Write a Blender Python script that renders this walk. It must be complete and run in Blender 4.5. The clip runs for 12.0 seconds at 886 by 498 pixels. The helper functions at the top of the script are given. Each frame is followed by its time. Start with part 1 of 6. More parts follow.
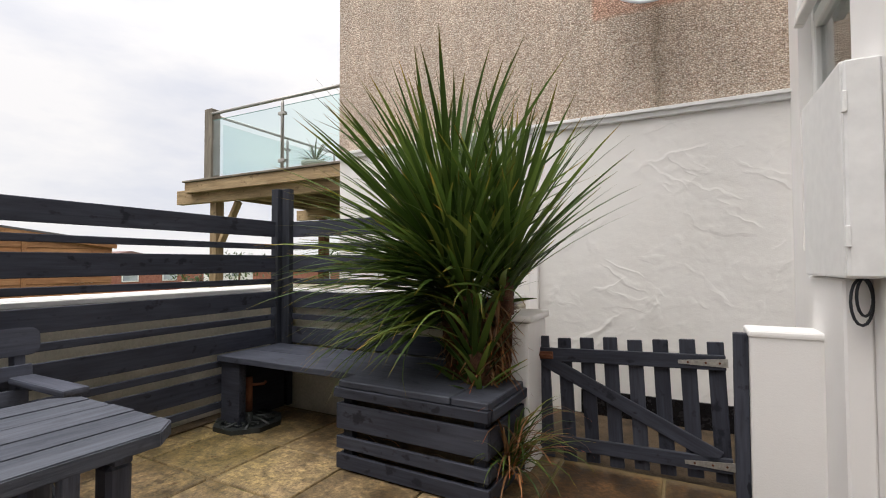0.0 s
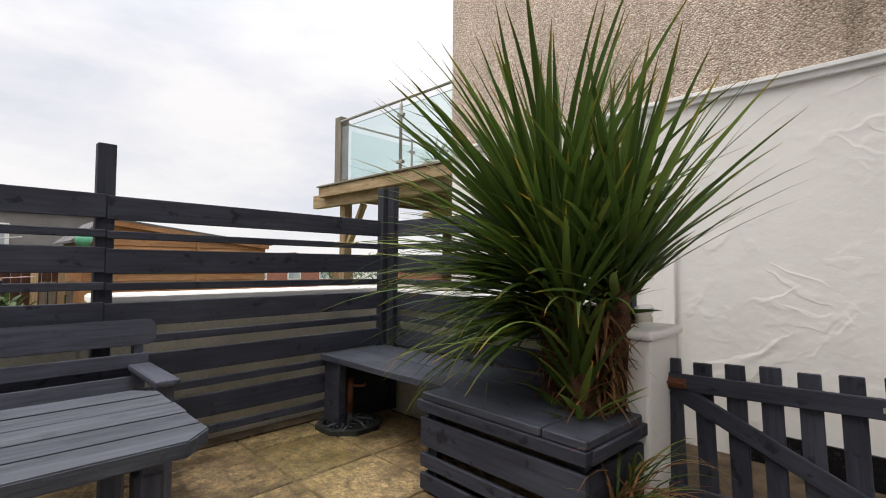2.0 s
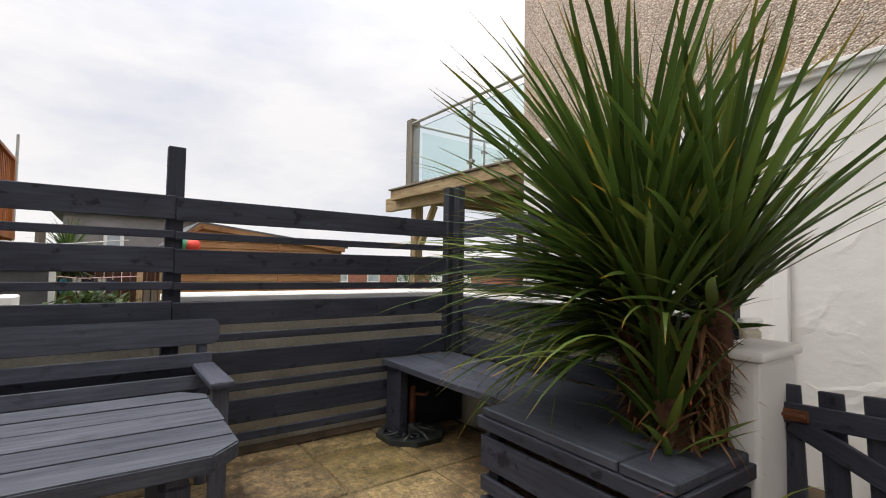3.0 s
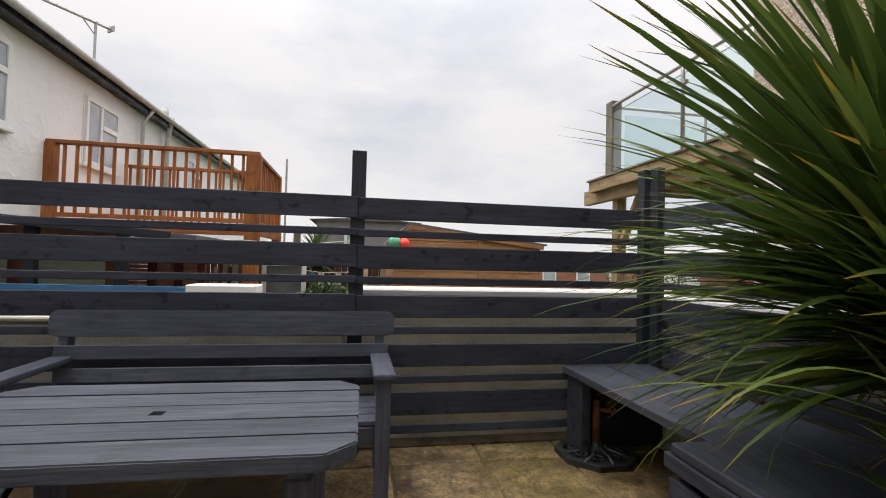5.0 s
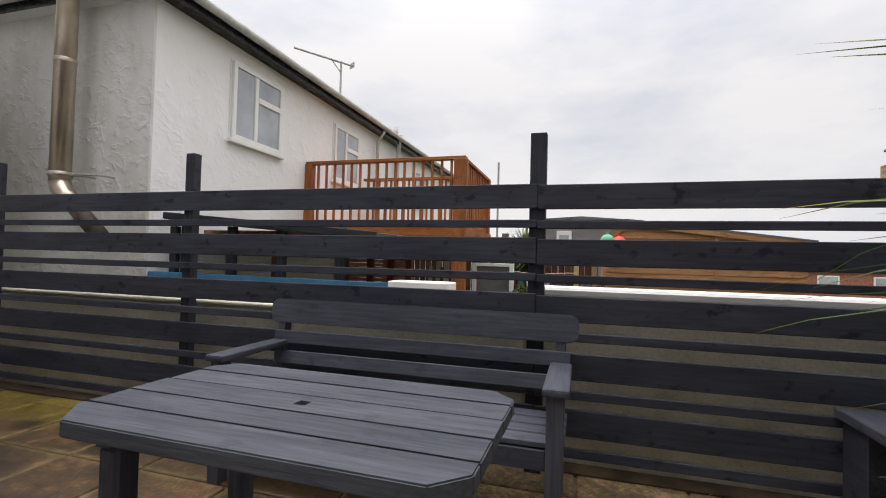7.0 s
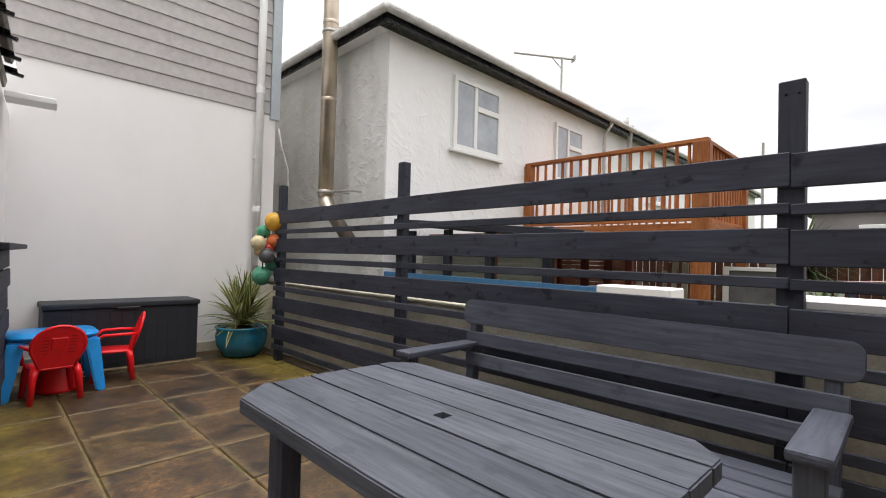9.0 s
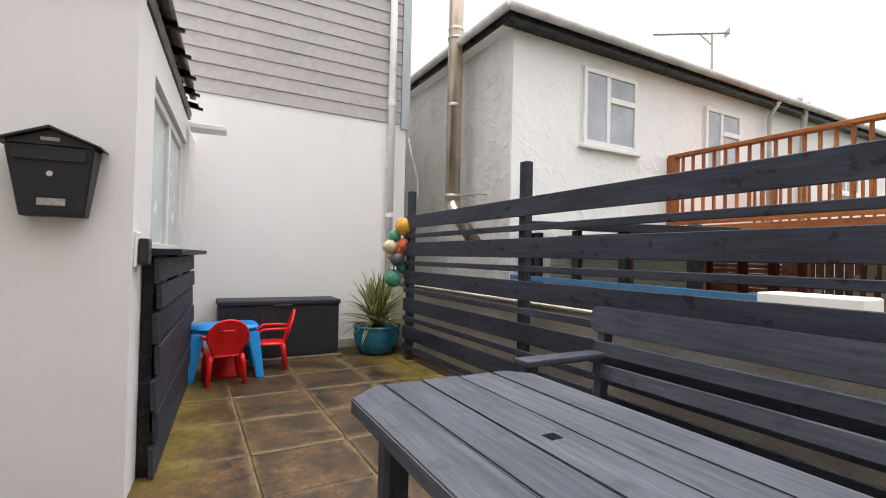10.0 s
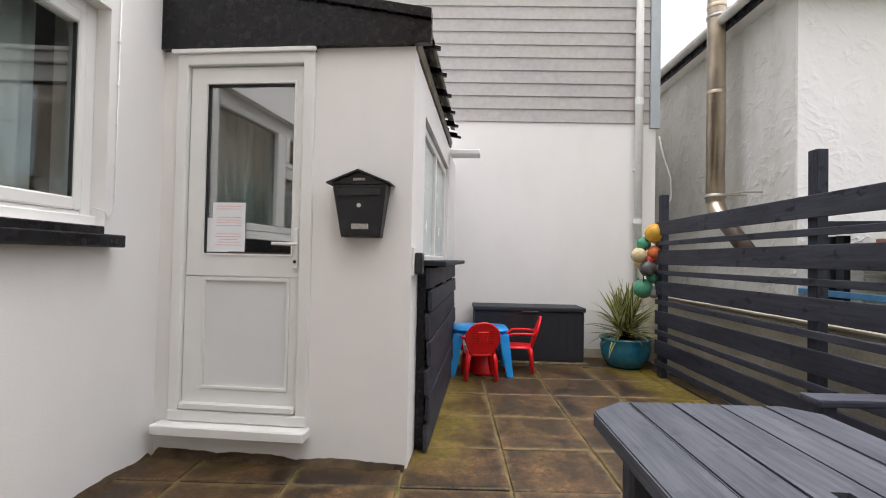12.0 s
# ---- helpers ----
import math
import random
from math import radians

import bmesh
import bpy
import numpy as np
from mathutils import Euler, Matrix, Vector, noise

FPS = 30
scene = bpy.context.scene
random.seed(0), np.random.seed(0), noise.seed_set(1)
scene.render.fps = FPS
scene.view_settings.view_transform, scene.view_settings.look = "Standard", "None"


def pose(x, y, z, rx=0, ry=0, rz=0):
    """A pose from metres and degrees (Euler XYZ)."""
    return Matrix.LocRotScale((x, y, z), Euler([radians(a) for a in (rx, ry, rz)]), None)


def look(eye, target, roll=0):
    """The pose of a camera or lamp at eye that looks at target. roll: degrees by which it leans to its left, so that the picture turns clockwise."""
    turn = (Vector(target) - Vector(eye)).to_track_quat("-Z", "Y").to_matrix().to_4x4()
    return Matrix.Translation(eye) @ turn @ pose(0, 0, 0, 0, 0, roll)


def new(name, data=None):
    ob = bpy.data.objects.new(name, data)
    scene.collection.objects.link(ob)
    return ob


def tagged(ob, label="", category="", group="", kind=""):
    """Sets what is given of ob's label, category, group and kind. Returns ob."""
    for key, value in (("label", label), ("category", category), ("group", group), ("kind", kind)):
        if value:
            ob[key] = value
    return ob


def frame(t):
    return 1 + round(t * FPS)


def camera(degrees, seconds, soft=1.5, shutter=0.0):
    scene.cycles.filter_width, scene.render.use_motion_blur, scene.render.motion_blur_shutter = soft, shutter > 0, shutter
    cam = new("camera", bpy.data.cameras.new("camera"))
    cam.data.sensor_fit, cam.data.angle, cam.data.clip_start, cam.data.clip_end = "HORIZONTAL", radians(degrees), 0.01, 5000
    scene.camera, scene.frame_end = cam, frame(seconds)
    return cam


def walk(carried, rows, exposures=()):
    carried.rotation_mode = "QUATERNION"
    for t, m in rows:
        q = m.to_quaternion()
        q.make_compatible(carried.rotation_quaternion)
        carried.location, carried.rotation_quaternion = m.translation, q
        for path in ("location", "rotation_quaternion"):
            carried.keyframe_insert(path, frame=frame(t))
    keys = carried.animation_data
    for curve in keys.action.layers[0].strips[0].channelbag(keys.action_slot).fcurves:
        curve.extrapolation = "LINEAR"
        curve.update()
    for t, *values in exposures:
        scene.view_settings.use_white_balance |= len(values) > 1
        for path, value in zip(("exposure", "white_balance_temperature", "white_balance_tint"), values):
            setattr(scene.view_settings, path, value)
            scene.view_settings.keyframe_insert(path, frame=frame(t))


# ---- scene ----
# Camera and its walk
cam = camera(87.15, 12.0, soft=1.05)
PATH = [
    (0.0, 0.000, -0.000, 1.279, 27.49, 1.74, 0.15),
    (0.5, 0.030, 0.131, 1.280, 32.20, 1.81, 0.05),
    (1.0, 0.060, 0.244, 1.284, 36.47, 2.00, -0.24),
    (1.5, 0.062, 0.330, 1.281, 39.84, 2.11, -0.38),
    (2.0, 0.010, 0.469, 1.269, 44.43, 2.00, -0.53),
    (2.5, -0.054, 0.586, 1.262, 48.94, 2.21, -0.82),
    (4.5, -0.201, 0.965, 1.260, 72.60, 2.01, -1.22),
    (5.0, -0.244, 1.036, 1.250, 79.60, 1.68, -1.39),
    (5.5, -0.329, 1.113, 1.234, 86.31, 1.50, -1.44),
    (6.0, -0.427, 1.179, 1.229, 93.18, 1.48, -1.54),
    (6.5, -0.497, 1.214, 1.218, 99.25, 1.42, -1.56),
    (7.0, -0.587, 1.278, 1.213, 106.48, 1.37, -1.51),
    (7.5, -0.672, 1.358, 1.212, 114.33, 1.28, -1.46),
    (9.5, -1.040, 1.385, 1.193, 142.89, 1.03, -1.45),
    (10.0, -1.092, 1.359, 1.200, 151.43, 1.01, -1.28),
    (10.5, -1.126, 1.370, 1.210, 159.43, 1.05, -1.32),
    (11.0, -1.125, 1.395, 1.218, 167.91, 1.03, -1.28),
    (11.5, -1.114, 1.416, 1.224, 174.68, 1.08, -1.23),
    (12.0, -1.089, 1.439, 1.227, 181.02, 1.18, -1.17),
]
walk(cam, [(t, pose(x, y, z, 90 + pitch, roll, yaw)) for t, x, y, z, yaw, pitch, roll in PATH],
     exposures=[(0.0, 0.07), (2.5, 0.05), (5.5, -0.09), (7.5, -0.09), (9.5, 0.40), (11.0, 0.48), (11.5, 0.48), (12.0, 0.38)])

# World: a bright overcast sky with soft grey-blue breaks, and a veiled sun
world = bpy.data.worlds.new("overcast_sky")
scene.world = world
world.use_nodes = True
wn, wl = world.node_tree.nodes, world.node_tree.links
wn.clear()
sky = wn.new("ShaderNodeTexSky")
sky.sky_type = "NISHITA"
sky.sun_disc = False
sky.sun_elevation, sky.sun_rotation = radians(62), radians(200)
sky_bg = wn.new("ShaderNodeBackground")
sky_bg.inputs["Strength"].default_value = 0.12
cloud_bg = wn.new("ShaderNodeBackground")
coord = wn.new("ShaderNodeTexCoord")
squash = wn.new("ShaderNodeMapping")
squash.inputs["Scale"].default_value = (1.3, 1.3, 3.6)
clouds = wn.new("ShaderNodeTexNoise")
clouds.inputs["Scale"].default_value = 1.9
clouds.inputs["Detail"].default_value = 7
clouds.inputs["Roughness"].default_value = 0.55
tone = wn.new("ShaderNodeValToRGB")
tone.color_ramp.elements[0].position, tone.color_ramp.elements[0].color = 0.34, (0.78, 0.79, 0.86, 1)
tone.color_ramp.elements[1].position, tone.color_ramp.elements[1].color = 0.58, (1.0, 0.972, 0.965, 1)
cloud_bg.inputs["Strength"].default_value = 0.98
mixer = wn.new("ShaderNodeMixShader")
mixer.inputs[0].default_value = 0.93
wout = wn.new("ShaderNodeOutputWorld")
wl.new(coord.outputs["Generated"], squash.inputs["Vector"])
wl.new(squash.outputs["Vector"], clouds.inputs["Vector"])
wl.new(clouds.outputs["Fac"], tone.inputs["Fac"])
wl.new(tone.outputs["Color"], cloud_bg.inputs["Color"])
# an overcast sky grows brighter towards the zenith
height = wn.new("ShaderNodeSeparateXYZ")
wl.new(coord.outputs["Generated"], height.inputs["Vector"])
upper = wn.new("ShaderNodeMath")
upper.operation = "MAXIMUM"
upper.inputs[1].default_value = 0.0
wl.new(height.outputs["Z"], upper.inputs[0])
square = wn.new("ShaderNodeMath")
square.operation = "POWER"
square.inputs[1].default_value = 4.2
wl.new(upper.outputs["Value"], square.inputs[0])
lift = wn.new("ShaderNodeMath")
lift.operation = "MULTIPLY_ADD"
lift.inputs[1].default_value, lift.inputs[2].default_value = 4.7, 0.96
wl.new(square.outputs["Value"], lift.inputs[0])
wl.new(lift.outputs["Value"], cloud_bg.inputs["Strength"])
wl.new(sky.outputs["Color"], sky_bg.inputs["Color"])
wl.new(sky_bg.outputs["Background"], mixer.inputs[1])
wl.new(cloud_bg.outputs["Background"], mixer.inputs[2])
wl.new(mixer.outputs["Shader"], wout.inputs["Surface"])
sun = new("sun", bpy.data.lights.new("sun", "SUN"))
sun.data.energy, sun.data.angle, sun.data.color = 1.4, radians(40), (1.0, 0.93, 0.84)
sun.matrix_basis = look((0, 0, 20), (1.5, 4.0, 12))


# ---- materials ----
def nodes_of(name):
    m = bpy.data.materials.new(name)
    m.use_nodes = True
    n, l = m.node_tree.nodes, m.node_tree.links
    return m, n, l, n["Principled BSDF"]


def ramp(n, stops):
    r = n.new("ShaderNodeValToRGB")
    while len(r.color_ramp.elements) < len(stops):
        r.color_ramp.elements.new(0.5)
    for e, (p, c) in zip(r.color_ramp.elements, stops):
        e.position, e.color = p, (*c, 1)
    return r


def noise_tex(n, l, vec, scale, detail=4, rough=0.55):
    t = n.new("ShaderNodeTexNoise")
    t.inputs["Scale"].default_value, t.inputs["Detail"].default_value, t.inputs["Roughness"].default_value = scale, detail, rough
    if vec is not None:
        l.new(vec, t.inputs["Vector"])
    return t


def mapping(n, l, src, scale):
    m = n.new("ShaderNodeMapping")
    m.inputs["Scale"].default_value = scale
    l.new(src, m.inputs["Vector"])
    return m.outputs["Vector"]


def mix(n, l, fac, a, b, kind="MIX"):
    m = n.new("ShaderNodeMix")
    m.data_type, m.blend_type = "RGBA", kind
    for sock, v in ((m.inputs[0], fac), (m.inputs[6], a), (m.inputs[7], b)):
        if isinstance(v, bpy.types.NodeSocket):
            l.new(v, sock)
        else:
            sock.default_value = (*v, 1) if isinstance(v, tuple) else v
    return m.outputs[2]


def bump(n, l, height, strength, distance, normal=None):
    b = n.new("ShaderNodeBump")
    b.inputs["Strength"].default_value, b.inputs["Distance"].default_value = strength, distance
    l.new(height, b.inputs["Height"])
    if normal is not None:
        l.new(normal, b.inputs["Normal"])
    return b.outputs["Normal"]


def own_coord(n, l, spread=7.0):
    """Object coordinates, shifted for each object so that alike pieces differ."""
    c = n.new("ShaderNodeTexCoord")
    info = n.new("ShaderNodeObjectInfo")
    add = n.new("ShaderNodeVectorMath")
    add.operation = "MULTIPLY_ADD"
    l.new(info.outputs["Random"], add.inputs[0])
    add.inputs[1].default_value = (spread, spread * 1.7, spread * 0.6)
    l.new(c.outputs["Object"], add.inputs[2])
    return add.outputs["Vector"], info


def painted_wood(name, dark, light, knots=0.5, rough=0.62, grain=0.3):
    m, n, l, b = nodes_of(name)
    v, info = own_coord(n, l)
    fibre = noise_tex(n, l, mapping(n, l, v, (2.2, 34, 34)), 1.6, 6, 0.62)
    broad = noise_tex(n, l, mapping(n, l, v, (1.1, 4, 4)), 1.5, 3)
    knot = noise_tex(n, l, mapping(n, l, v, (8, 11, 11)), 1.2, 3, 0.55)
    kr = ramp(n, [(0.6, (0, 0, 0)), (0.68, (1, 1, 1))])
    l.new(knot.outputs["Fac"], kr.inputs["Fac"])
    cr = ramp(n, [(0.3, dark), (0.72, light)])
    l.new(broad.outputs["Fac"], cr.inputs["Fac"])
    fr = ramp(n, [(0.34, (0.62, 0.62, 0.62)), (0.66, (1.22, 1.22, 1.22))])
    l.new(fibre.outputs["Fac"], fr.inputs["Fac"])
    c = mix(n, l, 0.75, cr.outputs["Color"], fr.outputs["Color"], "MULTIPLY")
    tone_r = ramp(n, [(0.0, (0.82, 0.82, 0.84)), (1.0, (1.16, 1.15, 1.13))])
    l.new(info.outputs["Random"], tone_r.inputs["Fac"])
    c = mix(n, l, 1.0, c, tone_r.outputs["Color"], "MULTIPLY")
    kf = n.new("ShaderNodeMath")
    kf.operation = "MULTIPLY"
    kf.inputs[1].default_value = knots
    l.new(kr.outputs["Color"], kf.inputs[0])
    c = mix(n, l, kf.outputs["Value"], c, tuple(x * 0.35 for x in dark))
    l.new(c, b.inputs["Base Color"])
    b.inputs["Roughness"].default_value = rough
    b.inputs["Specular IOR Level"].default_value = 0.22
    l.new(bump(n, l, fibre.outputs["Fac"], grain, 0.004), b.inputs["Normal"])
    return m


def stained(name, a, bcol, scale, rough=0.8, fine=60, strength=0.3, dist=0.004, third=None, spec=0.3, detail=6):
    """A matt surface with a broad and a fine variation, and fine relief."""
    m, n, l, b = nodes_of(name)
    v, info = own_coord(n, l)
    big = noise_tex(n, l, v, scale, detail)
    small = noise_tex(n, l, v, fine, 5, 0.65)
    stops = [(0.35, a), (0.65, bcol)] if third is None else [(0.3, a), (0.5, bcol), (0.68, third)]
    cr = ramp(n, stops)
    l.new(big.outputs["Fac"], cr.inputs["Fac"])
    fr = ramp(n, [(0.3, (0.84, 0.84, 0.84)), (0.7, (1.1, 1.1, 1.1))])
    l.new(small.outputs["Fac"], fr.inputs["Fac"])
    c = mix(n, l, 0.8, cr.outputs["Color"], fr.outputs["Color"], "MULTIPLY")
    l.new(c, b.inputs["Base Color"])
    b.inputs["Roughness"].default_value = rough
    b.inputs["Specular IOR Level"].default_value = spec
    l.new(bump(n, l, small.outputs["Fac"], strength, dist), b.inputs["Normal"])
    return m


def plain(name, col, rough=0.5, metal=0.0, vary=0.1, scale=14, spec=0.5):
    m, n, l, b = nodes_of(name)
    v, info = own_coord(n, l)
    t = noise_tex(n, l, v, scale, 5)
    r = ramp(n, [(0.3, tuple(x * (1 - vary) for x in col)), (0.7, tuple(min(1, x * (1 + vary)) for x in col))])
    l.new(t.outputs["Fac"], r.inputs["Fac"])
    l.new(r.outputs["Color"], b.inputs["Base Color"])
    rr = ramp(n, [(0.3, (rough * 0.85,) * 3), (0.7, (min(1, rough * 1.15),) * 3)])
    l.new(t.outputs["Fac"], rr.inputs["Fac"])
    l.new(rr.outputs["Color"], b.inputs["Roughness"])
    b.inputs["Metallic"].default_value = metal
    b.inputs["Specular IOR Level"].default_value = spec
    return m


def rendered_wall(name, col, lump, lump_dist, fine_dist, dirt=(0.62, 0.6, 0.55), dirt_amount=0.25, ridges=0.1):
    """Painted render: trowelled lumps, fine sand, faint stains."""
    m, n, l, b = nodes_of(name)
    v, info = own_coord(n, l, 0.0)
    big = noise_tex(n, l, v, lump, 5, 0.5)
    warp = n.new("ShaderNodeVectorMath")
    warp.operation = "MULTIPLY_ADD"
    l.new(big.outputs["Color"], warp.inputs[0])
    warp.inputs[1].default_value = (0.5, 0.5, 0.5)
    l.new(v, warp.inputs[2])
    slant = n.new("ShaderNodeMapping")
    slant.inputs["Rotation"].default_value = (0, 0.7, 0)
    slant.inputs["Scale"].default_value = (0.55, 1, 1.7)
    l.new(warp.outputs["Vector"], slant.inputs["Vector"])
    creases = noise_tex(n, l, slant.outputs["Vector"], lump * 1.7, 3, 0.45)
    ridge = ramp(n, [(0.3, (0, 0, 0)), (0.5, (0.35, 0.35, 0.35)), (0.545, (1, 1, 1)), (0.66, (0.75, 0.75, 0.75))])
    l.new(creases.outputs["Fac"], ridge.inputs["Fac"])
    sand = noise_tex(n, l, v, 130, 4, 0.6)
    stain = noise_tex(n, l, mapping(n, l, v, (1.4, 1.4, 0.7)), 1.6, 6, 0.6)
    sr = ramp(n, [(0.44, (0, 0, 0)), (0.78, (dirt_amount,) * 3)])
    l.new(stain.outputs["Fac"], sr.inputs["Fac"])
    l.new(mix(n, l, sr.outputs["Color"], col, dirt), b.inputs["Base Color"])
    b.inputs["Roughness"].default_value = 0.85
    b.inputs["Specular IOR Level"].default_value = 0.25
    nb = bump(n, l, sand.outputs["Fac"], 0.5, fine_dist)
    nb = bump(n, l, ridge.outputs["Color"], ridges, lump_dist, nb)
    nb = bump(n, l, big.outputs["Fac"], 0.3, lump_dist * 3, nb)
    l.new(nb, b.inputs["Normal"])
    return m


def trowelled_wall(name, col, size=1.0, deep=0.24, dirt=(0.62, 0.6, 0.55), dirt_amount=0.3):
    """Painted render with sparse, slanting trowel laps and soft hollows."""
    m, n, l, b = nodes_of(name)
    v, info = own_coord(n, l, 0.0)
    big = noise_tex(n, l, v, 1.3, 4, 0.5)
    normal = bump(n, l, noise_tex(n, l, v, 120, 4, 0.6).outputs["Fac"], 0.35, 0.002)
    normal = bump(n, l, noise_tex(n, l, v, 9, 4, 0.5).outputs["Fac"], 0.22, 0.02, normal)
    for turn, scale, seed in ((0.62, 2.3, 0.0), (-0.5, 3.1, 4.7), (1.15, 2.0, 9.1)):
        warp = n.new("ShaderNodeVectorMath")
        warp.operation = "MULTIPLY_ADD"
        l.new(big.outputs["Color"], warp.inputs[0])
        warp.inputs[1].default_value = (0.7, 0.7, 0.7)
        l.new(v, warp.inputs[2])
        slant = n.new("ShaderNodeMapping")
        slant.inputs["Location"].default_value = (seed, seed, seed)
        slant.inputs["Rotation"].default_value = (0, turn, 0)
        l.new(warp.outputs["Vector"], slant.inputs["Vector"])
        laps = noise_tex(n, l, mapping(n, l, slant.outputs["Vector"], (0.5, 0.8, 1.7)), scale * size, 2, 0.4)
        edge = ramp(n, [(0.36, (0, 0, 0)), (0.52, (0.3, 0.3, 0.3)), (0.565, (1, 1, 1)), (0.72, (0.2, 0.2, 0.2))])
        l.new(laps.outputs["Fac"], edge.inputs["Fac"])
        spread = n.new("ShaderNodeMapping")
        spread.inputs["Location"].default_value = (seed * 2.0, 0, seed)
        l.new(v, spread.inputs["Vector"])
        where = ramp(n, [(0.48, (0, 0, 0)), (0.66, (1, 1, 1))])
        l.new(noise_tex(n, l, spread.outputs["Vector"], 1.9 * size, 3, 0.5).outputs["Fac"], where.inputs["Fac"])
        height = mix(n, l, 1.0, edge.outputs["Color"], where.outputs["Color"], "MULTIPLY")
        normal = bump(n, l, height, deep, 0.03 / size, normal)
    stain = noise_tex(n, l, mapping(n, l, v, (1.4, 1.4, 0.7)), 1.6, 6, 0.6)
    sr = ramp(n, [(0.44, (0, 0, 0)), (0.78, (dirt_amount,) * 3)])
    l.new(stain.outputs["Fac"], sr.inputs["Fac"])
    l.new(mix(n, l, sr.outputs["Color"], col, dirt), b.inputs["Base Color"])
    b.inputs["Roughness"].default_value = 0.85
    b.inputs["Specular IOR Level"].default_value = 0.25
    l.new(normal, b.inputs["Normal"])
    return m


def pebble_mat():
    m, n, l, b = nodes_of("pebbledash")
    v, info = own_coord(n, l, 0.0)
    vor = n.new("ShaderNodeTexVoronoi")
    vor.inputs["Scale"].default_value = 78
    l.new(v, vor.inputs["Vector"])
    sep = n.new("ShaderNodeSeparateColor")
    l.new(vor.outputs["Color"], sep.inputs["Color"])
    cr = ramp(n, [(0.0, (0.42, 0.31, 0.24)), (0.25, (0.58, 0.47, 0.38)), (0.6, (0.68, 0.57, 0.47)), (0.88, (0.82, 0.74, 0.65)), (1.0, (0.5, 0.37, 0.3))])
    l.new(sep.outputs["Red"], cr.inputs["Fac"])
    edge = ramp(n, [(0.0, (1.15, 1.15, 1.15)), (0.5, (0.95, 0.94, 0.92)), (0.9, (0.6, 0.58, 0.55))])
    dist = n.new("ShaderNodeMath")
    dist.operation = "MULTIPLY"
    dist.inputs[1].default_value = 1.15
    l.new(vor.outputs["Distance"], dist.inputs[0])
    l.new(dist.outputs["Value"], edge.inputs["Fac"])
    c = mix(n, l, 1.0, cr.outputs["Color"], edge.outputs["Color"], "MULTIPLY")
    stain = noise_tex(n, l, mapping(n, l, v, (2.4, 2.4, 0.5)), 1.4, 5, 0.6)
    sr = ramp(n, [(0.36, (0.88, 0.88, 0.88)), (0.64, (1.1, 1.08, 1.07))])
    l.new(stain.outputs["Fac"], sr.inputs["Fac"])
    c = mix(n, l, 1.0, c, sr.outputs["Color"], "MULTIPLY")
    # a damp run-off streak under the dish and a reddish mended patch
    place = n.new("ShaderNodeSeparateXYZ")
    l.new(v, place.inputs["Vector"])
    wob = n.new("ShaderNodeMath")
    wob.operation = "MULTIPLY_ADD"
    wob.inputs[1].default_value = 0.16
    l.new(noise_tex(n, l, mapping(n, l, v, (1, 1, 1.5)), 3, 5).outputs["Fac"], wob.inputs[0])
    l.new(place.outputs["X"], wob.inputs[2])
    band = ramp(n, [(0.0, (0, 0, 0)), (0.37, (0, 0, 0)), (0.5, (1, 1, 1)), (0.63, (0, 0, 0))])
    span = n.new("ShaderNodeMapRange")
    span.inputs["From Min"].default_value, span.inputs["From Max"].default_value = -0.42, 0.2
    l.new(wob.outputs["Value"], span.inputs["Value"])
    l.new(span.outputs["Result"], band.inputs["Fac"])
    amount = n.new("ShaderNodeMath")
    amount.operation = "MULTIPLY"
    amount.inputs[1].default_value = 0.55
    l.new(band.outputs["Color"], amount.inputs[0])
    c = mix(n, l, amount.outputs["Value"], c, mix(n, l, 1.0, c, (0.42, 0.4, 0.33), "MULTIPLY"))
    high = n.new("ShaderNodeMapRange")
    high.inputs["From Min"].default_value, high.inputs["From Max"].default_value = 3.42, 3.47
    l.new(place.outputs["Z"], high.inputs["Value"])
    wide = n.new("ShaderNodeMapRange")
    wide.inputs["From Min"].default_value, wide.inputs["From Max"].default_value = -0.72, -0.69
    l.new(place.outputs["X"], wide.inputs["Value"])
    patch = n.new("ShaderNodeMath")
    patch.operation = "MULTIPLY"
    l.new(high.outputs["Result"], patch.inputs[0])
    l.new(wide.outputs["Result"], patch.inputs[1])
    half = n.new("ShaderNodeMath")
    half.operation = "MULTIPLY"
    half.inputs[1].default_value = 0.6
    l.new(patch.outputs["Value"], half.inputs[0])
    c = mix(n, l, half.outputs["Value"], c, mix(n, l, 1.0, c, (1.0, 0.62, 0.5), "MULTIPLY"))
    l.new(c, b.inputs["Base Color"])
    b.inputs["Roughness"].default_value = 0.8
    inv = n.new("ShaderNodeMath")
    inv.operation = "SUBTRACT"
    inv.inputs[0].default_value = 1
    l.new(dist.outputs["Value"], inv.inputs[1])
    l.new(bump(n, l, inv.outputs["Value"], 0.9, 0.012), b.inputs["Normal"])
    return m


